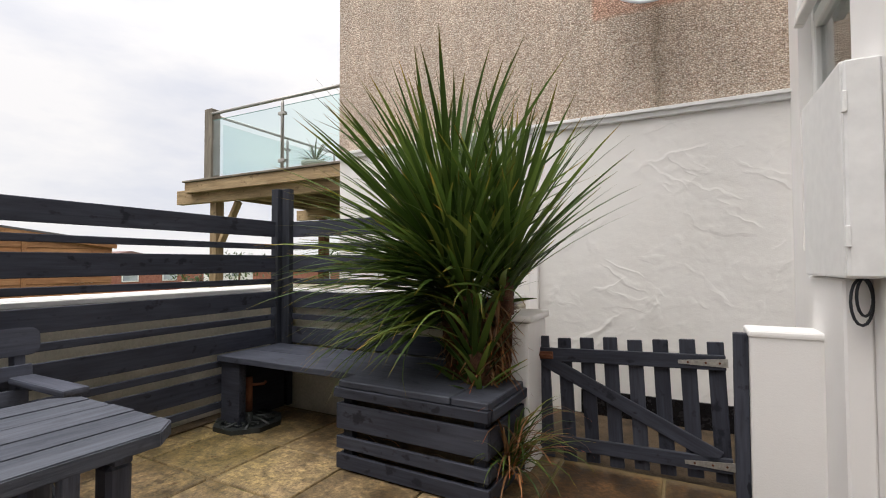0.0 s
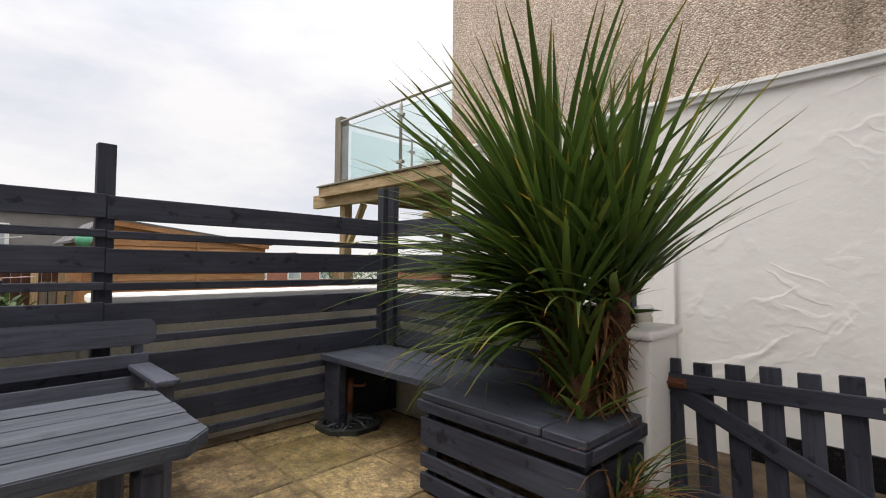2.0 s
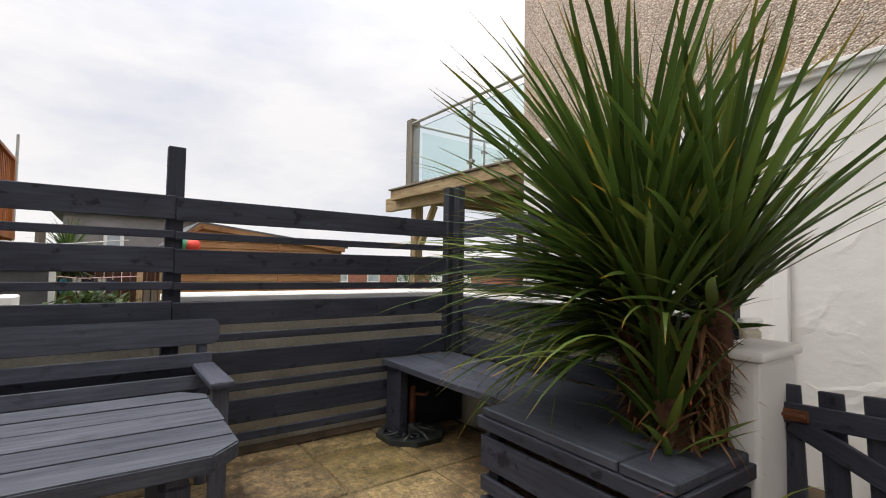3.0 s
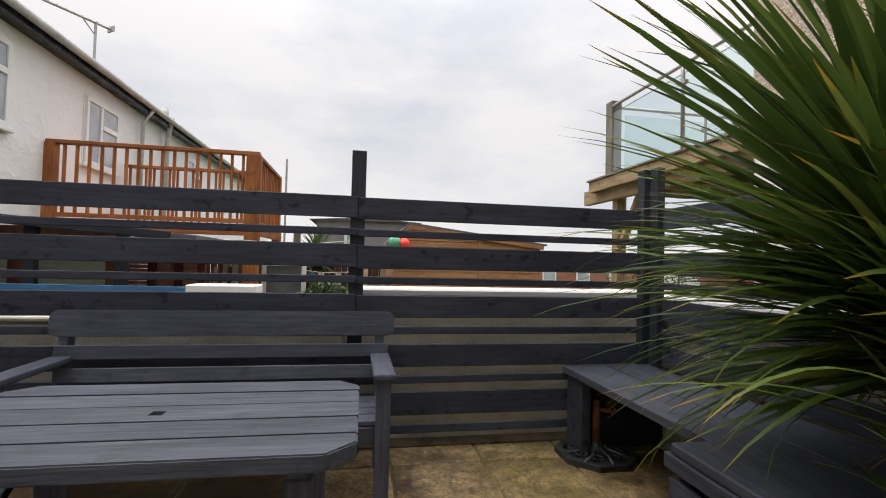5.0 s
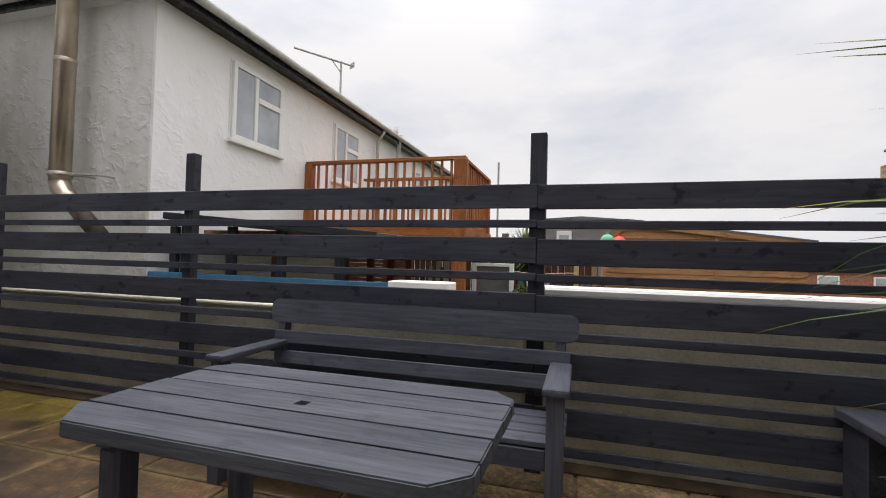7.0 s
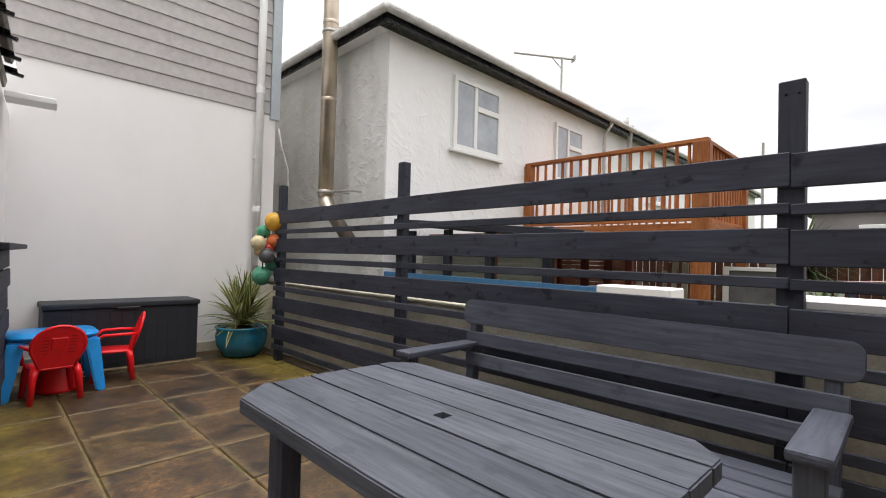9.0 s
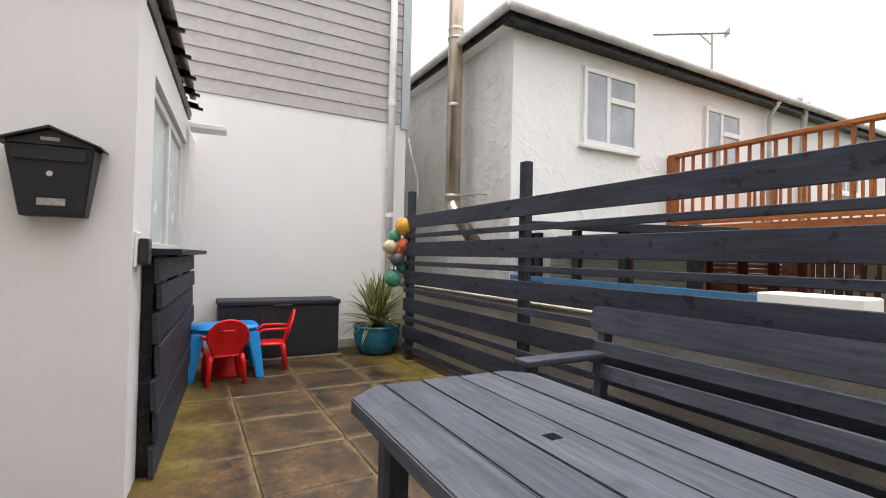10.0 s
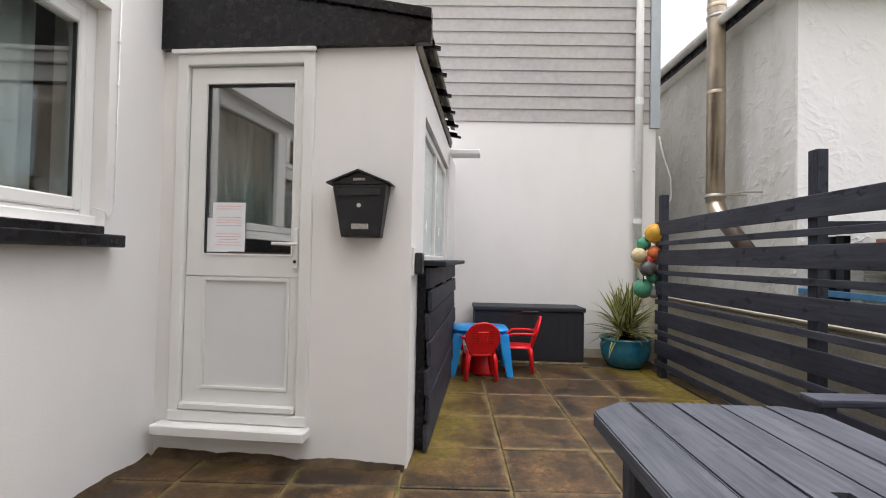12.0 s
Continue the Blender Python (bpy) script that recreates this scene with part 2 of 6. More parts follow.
def slab_mat(name, a, bcol, moss, edge_col, edge_amount, strips=(), moss_amount=0.7, light=1.35):
    m, n, l, b = nodes_of(name)
    v, info = own_coord(n, l, 3.0)
    c0 = n.new("ShaderNodeTexCoord")
    geo = n.new("ShaderNodeNewGeometry")
    big = noise_tex(n, l, v, 3.4, 9, 0.72)
    grit = noise_tex(n, l, v, 48, 6, 0.78)
    broad = noise_tex(n, l, geo.outputs["Position"], 0.8, 4, 0.6)
    cr = ramp(n, [(0.4, a), (0.51, bcol), (0.64, tuple(x * light for x in bcol))])
    l.new(big.outputs["Fac"], cr.inputs["Fac"])
    mr = ramp(n, [(0.46, (0, 0, 0)), (0.64, (moss_amount,) * 3)])
    l.new(broad.outputs["Fac"], mr.inputs["Fac"])
    c = mix(n, l, mr.outputs["Color"], cr.outputs["Color"], moss)
    fr = ramp(n, [(0.36, (0.5, 0.5, 0.5)), (0.5, (1, 1, 1)), (0.66, (1.6, 1.6, 1.6)), (0.74, (3.2, 3.1, 2.9))])
    l.new(grit.outputs["Fac"], fr.inputs["Fac"])
    c = mix(n, l, 0.85, c, fr.outputs["Color"], "MULTIPLY")
    blotch = noise_tex(n, l, v, 15, 5, 0.75)
    br = ramp(n, [(0.36, (0.55, 0.52, 0.5)), (0.5, (1, 1, 1)), (0.64, (1.55, 1.5, 1.4))])
    l.new(blotch.outputs["Fac"], br.inputs["Fac"])
    c = mix(n, l, 1.0, c, br.outputs["Color"], "MULTIPLY")
    # algae that creeps out from the foot of the timber on each side
    if strips:
        sep = n.new("ShaderNodeSeparateXYZ")
        l.new(geo.outputs["Position"], sep.inputs["Vector"])
        rough_x = n.new("ShaderNodeMath")
        rough_x.operation = "MULTIPLY_ADD"
        rough_x.inputs[1].default_value = 0.9
        l.new(noise_tex(n, l, geo.outputs["Position"], 2.6, 6, 0.7).outputs["Fac"], rough_x.inputs[0])
        l.new(sep.outputs["X"], rough_x.inputs[2])
        stop = n.new("ShaderNodeMapRange")
        stop.inputs["From Min"].default_value = -1.2
        stop.inputs["From Max"].default_value = -1.7
        l.new(sep.outputs["Y"], stop.inputs["Value"])
        green = mix(n, l, 0.7, (0.2, 0.15, 0.022), br.outputs["Color"], "MULTIPLY")
    for start, full in strips:
        reach = n.new("ShaderNodeMapRange")
        reach.inputs["From Min"].default_value = start
        reach.inputs["From Max"].default_value = full
        reach.inputs["To Max"].default_value = 0.8
        l.new(rough_x.outputs["Value"], reach.inputs["Value"])
        both = n.new("ShaderNodeMath")
        both.operation = "MULTIPLY"
        l.new(reach.outputs["Result"], both.inputs[0])
        l.new(stop.outputs["Result"], both.inputs[1])
        c = mix(n, l, both.outputs["Value"], c, green)
    # worn, sandy arrises, broken up by the stain
    ab = n.new("ShaderNodeVectorMath")
    ab.operation = "ABSOLUTE"
    l.new(c0.outputs["Object"], ab.inputs[0])
    axes = n.new("ShaderNodeSeparateXYZ")
    l.new(ab.outputs["Vector"], axes.inputs["Vector"])
    far = n.new("ShaderNodeMath")
    far.operation = "MAXIMUM"
    l.new(axes.outputs["X"], far.inputs[0])
    l.new(axes.outputs["Y"], far.inputs[1])
    rag = n.new("ShaderNodeMath")
    rag.operation = "MULTIPLY_ADD"
    rag.inputs[1].default_value = 0.16
    l.new(noise_tex(n, l, v, 9, 6, 0.7).outputs["Fac"], rag.inputs[0])
    l.new(far.outputs["Value"], rag.inputs[2])
    worn = ramp(n, [(0.335, (0, 0, 0)), (0.385, (edge_amount,) * 3)])
    l.new(rag.outputs["Value"], worn.inputs["Fac"])
    c = mix(n, l, worn.outputs["Color"], c, edge_col)
    tone_r = ramp(n, [(0.0, (0.74, 0.72, 0.7)), (1.0, (1.16, 1.16, 1.14))])
    l.new(info.outputs["Random"], tone_r.inputs["Fac"])
    c = mix(n, l, 1.0, c, tone_r.outputs["Color"], "MULTIPLY")
    l.new(c, b.inputs["Base Color"])
    wet = ramp(n, [(0.35, (0.45, 0.45, 0.45)), (0.64, (0.7, 0.7, 0.7))])
    l.new(big.outputs["Fac"], wet.inputs["Fac"])
    l.new(wet.outputs["Color"], b.inputs["Roughness"])
    nb = bump(n, l, grit.outputs["Fac"], 0.35, 0.004)
    l.new(bump(n, l, big.outputs["Fac"], 0.4, 0.012, nb), b.inputs["Normal"])
    return m


def leaf_mat(name, base, tip, edge, edge_at=0.016, dead=0.08):
    """Strap leaf: green, darker at the midrib, margin and dry tip of their own colours."""
    m, n, l, b = nodes_of(name)
    c0 = n.new("ShaderNodeTexCoord")
    info = n.new("ShaderNodeObjectInfo")
    geo = n.new("ShaderNodeNewGeometry")
    uv = n.new("ShaderNodeUVMap")
    sep = n.new("ShaderNodeSeparateXYZ")
    l.new(uv.outputs["UV"], sep.inputs["Vector"])
    vary = n.new("ShaderNodeMath")
    vary.operation = "ADD"
    l.new(info.outputs["Random"], vary.inputs[0])
    l.new(geo.outputs["Random Per Island"], vary.inputs[1])
    fr = n.new("ShaderNodeMath")
    fr.operation = "FRACT"
    l.new(vary.outputs["Value"], fr.inputs[0])
    cr = ramp(n, [(0.0, tuple(x * 0.55 for x in base)), (0.55, base), (0.92, tip), (1.0, (tip[0] * 1.5, tip[1] * 1.15, tip[2]))])
    l.new(fr.outputs["Value"], cr.inputs["Fac"])
    along = ramp(n, [(0.0, (1.5, 1.25, 0.9)), (0.14, (1, 1, 1)), (0.86, (1, 1, 1)), (0.94, (2.4, 1.15, 0.7)), (1.0, (3.2, 1.2, 0.8))])
    l.new(sep.outputs["X"], along.inputs["Fac"])
    c = mix(n, l, 1.0, cr.outputs["Color"], along.outputs["Color"], "MULTIPLY")
    er = ramp(n, [(0.0, (1, 1, 1)), (edge_at, (1, 1, 1)), (edge_at + 0.06, (0, 0, 0)), (0.94 - edge_at, (0, 0, 0)), (1 - edge_at, (1, 1, 1))])
    l.new(sep.outputs["Y"], er.inputs["Fac"])
    c = mix(n, l, er.outputs["Color"], c, edge)
    l.new(c, b.inputs["Base Color"])
    b.inputs["Roughness"].default_value = 0.45
    b.inputs["Specular IOR Level"].default_value = 0.38
    stripe = n.new("ShaderNodeTexWave")
    stripe.bands_direction = "Y"
    stripe.inputs["Scale"].default_value = 4
    l.new(uv.outputs["UV"], stripe.inputs["Vector"])
    l.new(bump(n, l, stripe.outputs["Fac"], 0.2, 0.002), b.inputs["Normal"])
    thin = n.new("ShaderNodeBsdfTranslucent")
    l.new(c, thin.inputs["Color"])
    both = n.new("ShaderNodeMixShader")
    both.inputs[0].default_value = 0.4
    l.new(b.outputs["BSDF"], both.inputs[1])
    l.new(thin.outputs["BSDF"], both.inputs[2])
    l.new(both.outputs["Shader"], n["Material Output"].inputs["Surface"])
    return m


def glass_mat(name, tint=(0.9, 0.96, 0.95), rough=0.01, alpha=0.85):
    """Thin clear pane: see-through with a gloss that grows at grazing angles."""
    m, n, l, b = nodes_of(name)
    n.remove(b)
    tr = n.new("ShaderNodeBsdfTransparent")
    tr.inputs["Color"].default_value = (*tint, 1)
    gl = n.new("ShaderNodeBsdfGlossy")
    gl.inputs["Roughness"].default_value = rough
    lw = n.new("ShaderNodeLayerWeight")
    lw.inputs["Blend"].default_value = 0.5
    curve = n.new("ShaderNodeMath")
    curve.operation = "POWER"
    curve.inputs[1].default_value = 3.0
    l.new(lw.outputs["Facing"], curve.inputs[0])
    fres = n.new("ShaderNodeMath")
    fres.operation = "MULTIPLY_ADD"
    fres.inputs[1].default_value, fres.inputs[2].default_value = 0.8, alpha
    fres.use_clamp = True
    l.new(curve.outputs["Value"], fres.inputs[0])
    mx = n.new("ShaderNodeMixShader")
    l.new(fres.outputs["Value"], mx.inputs[0])
    l.new(tr.outputs["BSDF"], mx.inputs[1])
    l.new(gl.outputs["BSDF"], mx.inputs[2])
    l.new(mx.outputs["Shader"], n["Material Output"].inputs["Surface"])
    return m


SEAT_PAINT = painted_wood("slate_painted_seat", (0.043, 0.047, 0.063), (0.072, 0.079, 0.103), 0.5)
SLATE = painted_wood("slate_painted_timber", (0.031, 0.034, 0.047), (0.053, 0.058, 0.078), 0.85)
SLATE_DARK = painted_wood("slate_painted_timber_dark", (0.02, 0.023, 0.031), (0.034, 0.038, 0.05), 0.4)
BENCH_PAINT = painted_wood("slate_painted_bench", (0.062, 0.067, 0.088), (0.096, 0.103, 0.131), 0.3)
TABLE_PAINT = painted_wood("weathered_slate_table_top", (0.052, 0.058, 0.073), (0.094, 0.101, 0.123), 0.25, 0.8, 0.9)
NORTH_RENDER = trowelled_wall("lumpy_white_render", (0.8, 0.785, 0.765))
WHITE_RENDER = rendered_wall("smooth_white_render", (0.83, 0.815, 0.8), 1.1, 0.004, 0.002, dirt_amount=0.18)
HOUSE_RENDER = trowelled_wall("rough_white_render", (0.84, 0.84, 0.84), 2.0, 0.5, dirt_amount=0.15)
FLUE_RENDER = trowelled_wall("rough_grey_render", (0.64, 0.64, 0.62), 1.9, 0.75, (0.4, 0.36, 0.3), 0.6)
GARDEN_WALL = stained("old_rendered_garden_wall", (0.44, 0.41, 0.32), (0.62, 0.58, 0.48), 2.5, 0.9, 40, 0.5, 0.01)
PEBBLE = pebble_mat()
SLAB = slab_mat("concrete_paving", (0.105, 0.072, 0.037), (0.222, 0.16, 0.084), (0.14, 0.108, 0.026), (0.18, 0.134, 0.07), 0.3, (), 0.55)
SLAB_DARK = slab_mat("stained_concrete_paving", (0.013, 0.007, 0.0035), (0.056, 0.029, 0.0105), (0.072, 0.046, 0.009), (0.21, 0.145, 0.06), 0.65, ((-0.92, -0.6), (-2.45, -2.7)), 0.6, 2.1)
JOINT = stained("mossy_joint_sand", (0.075, 0.055, 0.027), (0.21, 0.155, 0.08), 4, 0.95, 50, 0.6, 0.01, (0.09, 0.1, 0.028))
SOIL = stained("dirt", (0.05, 0.035, 0.022), (0.12, 0.085, 0.05), 6, 0.95, 60, 0.8, 0.02)
UPVC = plain("white_upvc", (0.78, 0.78, 0.76), 0.35, 0, 0.03, 4)
UPVC_PANEL = plain("white_door_panel", (0.72, 0.73, 0.73), 0.4, 0, 0.03, 3)
CLADDING = stained("grey_boarding", (0.4, 0.378, 0.375), (0.44, 0.418, 0.412), 1.1, 0.6, 14, 0.08, 0.001, (0.43, 0.415, 0.385))
TRIM_GREY = plain("blue_grey_trim", (0.42, 0.47, 0.5), 0.5, 0, 0.05)
BLACK_PAINT = plain("black_gloss_paint", (0.009, 0.009, 0.011), 0.26, 0, 0.3, 20, 0.3)
BLACK_METAL = plain("black_powder_coat", (0.017, 0.018, 0.021), 0.42, 0, 0.2, 40)
STEEL = plain("steel", (0.62, 0.6, 0.57), 0.28, 1.0, 0.15, 6)
FLUE_STEEL = plain("heat_tinted_steel", (0.56, 0.48, 0.39), 0.34, 1.0, 0.25, 3)
DARK_FLUE = stained("sooty_steel", (0.035, 0.025, 0.018), (0.09, 0.065, 0.045), 5, 0.5, 50, 0.2, 0.001)
OLD_STEEL = plain("weathered_zinc", (0.42, 0.41, 0.38), 0.5, 0.8, 0.25, 60)
RUST = stained("rusted_iron", (0.1, 0.035, 0.018), (0.2, 0.08, 0.04), 12, 0.85, 90, 0.5, 0.002)
CAST_IRON = stained("cast_iron", (0.012, 0.014, 0.014), (0.03, 0.035, 0.033), 9, 0.5, 80, 0.3, 0.002, spec=0.5)
ORANGE_TIMBER = painted_wood("orange_stained_timber", (0.24, 0.075, 0.022), (0.44, 0.165, 0.05), 0.4, 0.55)
SHED_TIMBER = painted_wood("shiplap_timber", (0.36, 0.17, 0.075), (0.5, 0.27, 0.13), 0.4, 0.65)
PALE_TIMBER = painted_wood("weathered_pale_timber", (0.3, 0.21, 0.115), (0.52, 0.39, 0.23), 0.5, 0.75)
GREY_TIMBER = painted_wood("silvered_timber", (0.16, 0.14, 0.11), (0.3, 0.27, 0.22), 0.5, 0.8)
BLUE_TIMBER = plain("blue_painted_timber", (0.05, 0.17, 0.33), 0.5, 0, 0.2)
RED_PLASTIC = plain("red_plastic", (0.86, 0.01, 0.016), 0.32, 0, 0.08)
# darker copy of the red, for shade painted on the chair backs
RED_SHADE = plain("shaded_red_plastic", (0.45, 0.006, 0.01), 0.45, 0, 0.08)
BLUE_PLASTIC = plain("blue_plastic", (0.02, 0.33, 0.8), 0.35, 0, 0.08)
GREY_PLASTIC = plain("dark_grey_plastic", (0.018, 0.021, 0.028), 0.6, 0, 0.15, 30)
WHITE_PLASTIC = plain("white_plastic", (0.8, 0.8, 0.79), 0.4, 0, 0.05)
POT_GLAZE = stained("turquoise_glaze", (0.008, 0.09, 0.17), (0.018, 0.18, 0.31), 3, 0.2, 20, 0.1, 0.002, (0.03, 0.19, 0.22), 0.6)
ROOF_FELT = stained("grey_roof", (0.09, 0.09, 0.095), (0.17, 0.165, 0.165), 2, 0.9, 40)
GUTTER = stained("old_grey_gutter", (0.42, 0.41, 0.39), (0.58, 0.57, 0.54), 6, 0.6, 40, 0.2, 0.002)
# dark base colour carries the gloom of the unlit interiors
ROOM_DARK = plain("room_coloured_dim", (0.09, 0.085, 0.08), 0.9, 0, 0.1)
ROOM_PALE = plain("pale_room", (0.5, 0.49, 0.47), 0.9, 0, 0.05)
CURTAIN = stained("pale_curtain", (0.5, 0.53, 0.53), (0.64, 0.66, 0.65), 3, 0.9, 80, 0.2, 0.002)
PAPER = plain("paper", (0.8, 0.82, 0.84), 0.7, 0, 0.02)
RED_INK = plain("red_ink", (0.74, 0.46, 0.46), 0.8, 0, 0.1)
GLASS = glass_mat("window_glass", (0.86, 0.9, 0.89), 0.01, 0.14)
DOOR_GLASS = glass_mat("door_glass", (0.8, 0.84, 0.83), 0.01, 0.42)
BALCONY_GLASS = glass_mat("balcony_glass", (0.91, 0.972, 0.966), 0.02, 0.05)
GLASS_EDGE = plain("green_glass_edge", (0.2, 0.42, 0.4), 0.2, 0, 0.05)
FROSTED = plain("obscured_glass", (0.55, 0.62, 0.6), 0.25, 0, 0.05, 5)
LEAF = leaf_mat("cordyline_leaf", (0.06, 0.108, 0.019), (0.15, 0.215, 0.044), (0.094, 0.148, 0.029))
LEAF_BRIGHT = leaf_mat("young_cordyline_leaf", (0.11, 0.17, 0.035), (0.17, 0.23, 0.05), (0.13, 0.18, 0.04))
LEAF_DRY = leaf_mat("dry_leaf", (0.2, 0.1, 0.045), (0.32, 0.19, 0.09), (0.22, 0.1, 0.05))
LEAF_YUCCA = leaf_mat("variegated_yucca_leaf", (0.1, 0.15, 0.045), (0.17, 0.22, 0.07), (0.5, 0.48, 0.22), 0.2)
BARK = stained("fibrous_bark", (0.07, 0.03, 0.018), (0.17, 0.085, 0.05), 16, 0.95, 120, 1.0, 0.02)
HEDGE_LEAF = leaf_mat("hedge_leaf", (0.05, 0.09, 0.025), (0.1, 0.14, 0.04), (0.07, 0.11, 0.03))
BRICK_RED = stained("red_brick", (0.26, 0.1, 0.07), (0.38, 0.17, 0.12), 9, 0.85, 70)
TILE_ROOF = stained("tiled_roof", (0.15, 0.09, 0.08), (0.24, 0.15, 0.13), 5, 0.85, 40)
GREY_RENDER = stained("grey_rendered_wall", (0.2, 0.185, 0.185), (0.28, 0.26, 0.26), 1.5, 0.9, 40)
GRASS = stained("rough_grass", (0.05, 0.08, 0.025), (0.12, 0.14, 0.05), 0.5, 0.95, 20, 0.6, 0.03)


# ---- helpers for building ----
def thing(name, m, label, category, group="", kind=""):
    ob = new(name)
    ob.empty_display_size = 0.05
    ob.matrix_basis = m
    return tagged(ob, label, category, group, kind)


MESHES = {}


def mesh_of(bm, mat, smooth=False):
    me = bpy.data.meshes.new("mesh")
    for fc in bm.faces:
        fc.smooth = smooth
    bm.to_mesh(me)
    bm.free()
    me.materials.append(mat)
    return me


def part(name, bm, mat, parent=None, label="", m=None, smooth=False):
    me = bm if isinstance(bm, bpy.types.Mesh) else mesh_of(bm, mat, smooth)
    ob = new(name, me)
    if parent is not None:
        ob.parent = parent
    if m is not None:
        ob.matrix_basis = m
    if label:
        tagged(ob, label)
    return ob


def setting(name, bm, mat, label, category, m=None, kind="structure", smooth=False):
    return tagged(part(name, bm, mat, None, "", m, smooth), label, category, "", kind)


def box(x0, x1, y0, y1, z0, z1, bevel=0.0, seg=1, bm=None):
    own = bmesh.new()
    v = bmesh.ops.create_cube(own, size=1)["verts"]
    for q in v:
        q.co = ((x0 + x1) / 2 + q.co.x * (x1 - x0), (y0 + y1) / 2 + q.co.y * (y1 - y0), (z0 + z1) / 2 + q.co.z * (z1 - z0))
    if bevel:
        bmesh.ops.bevel(own, geom=own.edges[:], offset=bevel, segments=seg, affect="EDGES", profile=0.6)
    return joined(bm, own)


def joined(bm, own):
    if bm is None:
        return own
    me = bpy.data.meshes.new("tmp")
    own.to_mesh(me)
    own.free()
    bm.from_mesh(me)
    bpy.data.meshes.remove(me)
    return bm


def board_mesh(length, width, thick, mat, bevel=0.004):
    """A sawn board, its grain along x: length x, thickness y, width z; the origin at its middle."""
    key = (round(length, 3), round(width, 3), round(thick, 3), mat.name, bevel)
    if key not in MESHES:
        MESHES[key] = mesh_of(box(-length / 2, length / 2, -thick / 2, thick / 2, -width / 2, width / 2, bevel), mat)
    return MESHES[key]


def board(name, length, width, thick, mat, parent, m, bevel=0.004, label=""):
    return part(name, board_mesh(length, width, thick, mat, bevel), mat, parent, label, m)


def between(name, a, b, width, thick, mat, parent, bevel=0.004, up=(0, 0, 1), label=""):
    """A board from point a to point b, its width along up."""
    a, b, up = Vector(a), Vector(b), Vector(up)
    x = (b - a).normalized()
    y = up.cross(x).normalized()
    z = x.cross(y)
    m = Matrix((x, y, z)).transposed().to_4x4()
    m.translation = (a + b) / 2
    return board(name, (b - a).length, width, thick, mat, parent, m, bevel, label)


def tube(points, radius, sides=10, bm=None, caps=True):
    """A round bar along points; radius may be one number or one for each point."""
    own = bmesh.new()
    pts = [Vector(p) for p in points]
    rad = radius if isinstance(radius, (list, tuple)) else [radius] * len(pts)
    rings = []
    side = None
    for i, p in enumerate(pts):
        d = (pts[min(i + 1, len(pts) - 1)] - pts[max(i - 1, 0)]).normalized()
        if side is None:
            side = d.orthogonal().normalized()
        side = (side - d * side.dot(d)).normalized()
        other = d.cross(side)
        rings.append([own.verts.new(p + (side * math.cos(a) + other * math.sin(a)) * rad[i]) for a in [2 * math.pi * k / sides for k in range(sides)]])
    for r0, r1 in zip(rings, rings[1:]):
        for k in range(sides):
            own.faces.new((r0[k], r0[(k + 1) % sides], r1[(k + 1) % sides], r1[k]))
    if caps:
        own.faces.new(rings[0][::-1])
        own.faces.new(rings[-1])
    return joined(bm, own)


def mitred(x0, x1, z0, z1, left, right, bottom, top, y0, y1, bevel=0.005, bm=None):
    """A mitred frame in the x-z plane, y0 to y1 deep, with bars of the given widths."""
    own = bmesh.new()
    loops = []
    for y in (y0, y1):
        for a, b, c, d in ((x0, x1, z0, z1), (x0 + left, x1 - right, z0 + bottom, z1 - top)):
            loops.append([own.verts.new((x, y, z)) for x, z in ((a, c), (b, c), (b, d), (a, d))])
    for p, q in ((0, 1), (1, 3), (3, 2), (2, 0)):
        for k in range(4):
            own.faces.new((loops[p][k], loops[p][(k + 1) % 4], loops[q][(k + 1) % 4], loops[q][k]))
    bmesh.ops.recalc_face_normals(own, faces=own.faces[:])
    if bevel:
        sharp = [e for e in own.edges if e.calc_face_angle(0.0) > 0.5]
        bmesh.ops.bevel(own, geom=sharp, offset=bevel, segments=2, affect="EDGES", profile=0.6)
    return joined(bm, own)


def lathe(profile, sides=28, bm=None):
    """A turned shape from (radius, height) pairs."""
    own = bmesh.new()
    rings = [[own.verts.new((r * math.cos(2 * math.pi * k / sides), r * math.sin(2 * math.pi * k / sides), z)) for k in range(sides)] for r, z in profile]
    for r0, r1 in zip(rings, rings[1:]):
        for k in range(sides):
            own.faces.new((r0[k], r0[(k + 1) % sides], r1[(k + 1) % sides], r1[k]))
    own.faces.new(rings[0][::-1])
    own.faces.new(rings[-1])
    bmesh.ops.recalc_face_normals(own, faces=own.faces[:])
    return joined(bm, own)


def prism(outline, z0, z1, bevel=0.0, bm=None):
    """An outline in x and y, raised from z0 to z1."""
    own = bmesh.new()
    lo = [own.verts.new((x, y, z0)) for x, y in outline]
    hi = [own.verts.new((x, y, z1)) for x, y in outline]
    own.faces.new(lo[::-1])
    own.faces.new(hi)
    for k in range(len(lo)):
        own.faces.new((lo[k], lo[(k + 1) % len(lo)], hi[(k + 1) % len(lo)], hi[k]))
    bmesh.ops.recalc_face_normals(own, faces=own.faces[:])
    if bevel:
        bmesh.ops.bevel(own, geom=own.edges[:], offset=bevel, segments=2, affect="EDGES")
    return joined(bm, own)


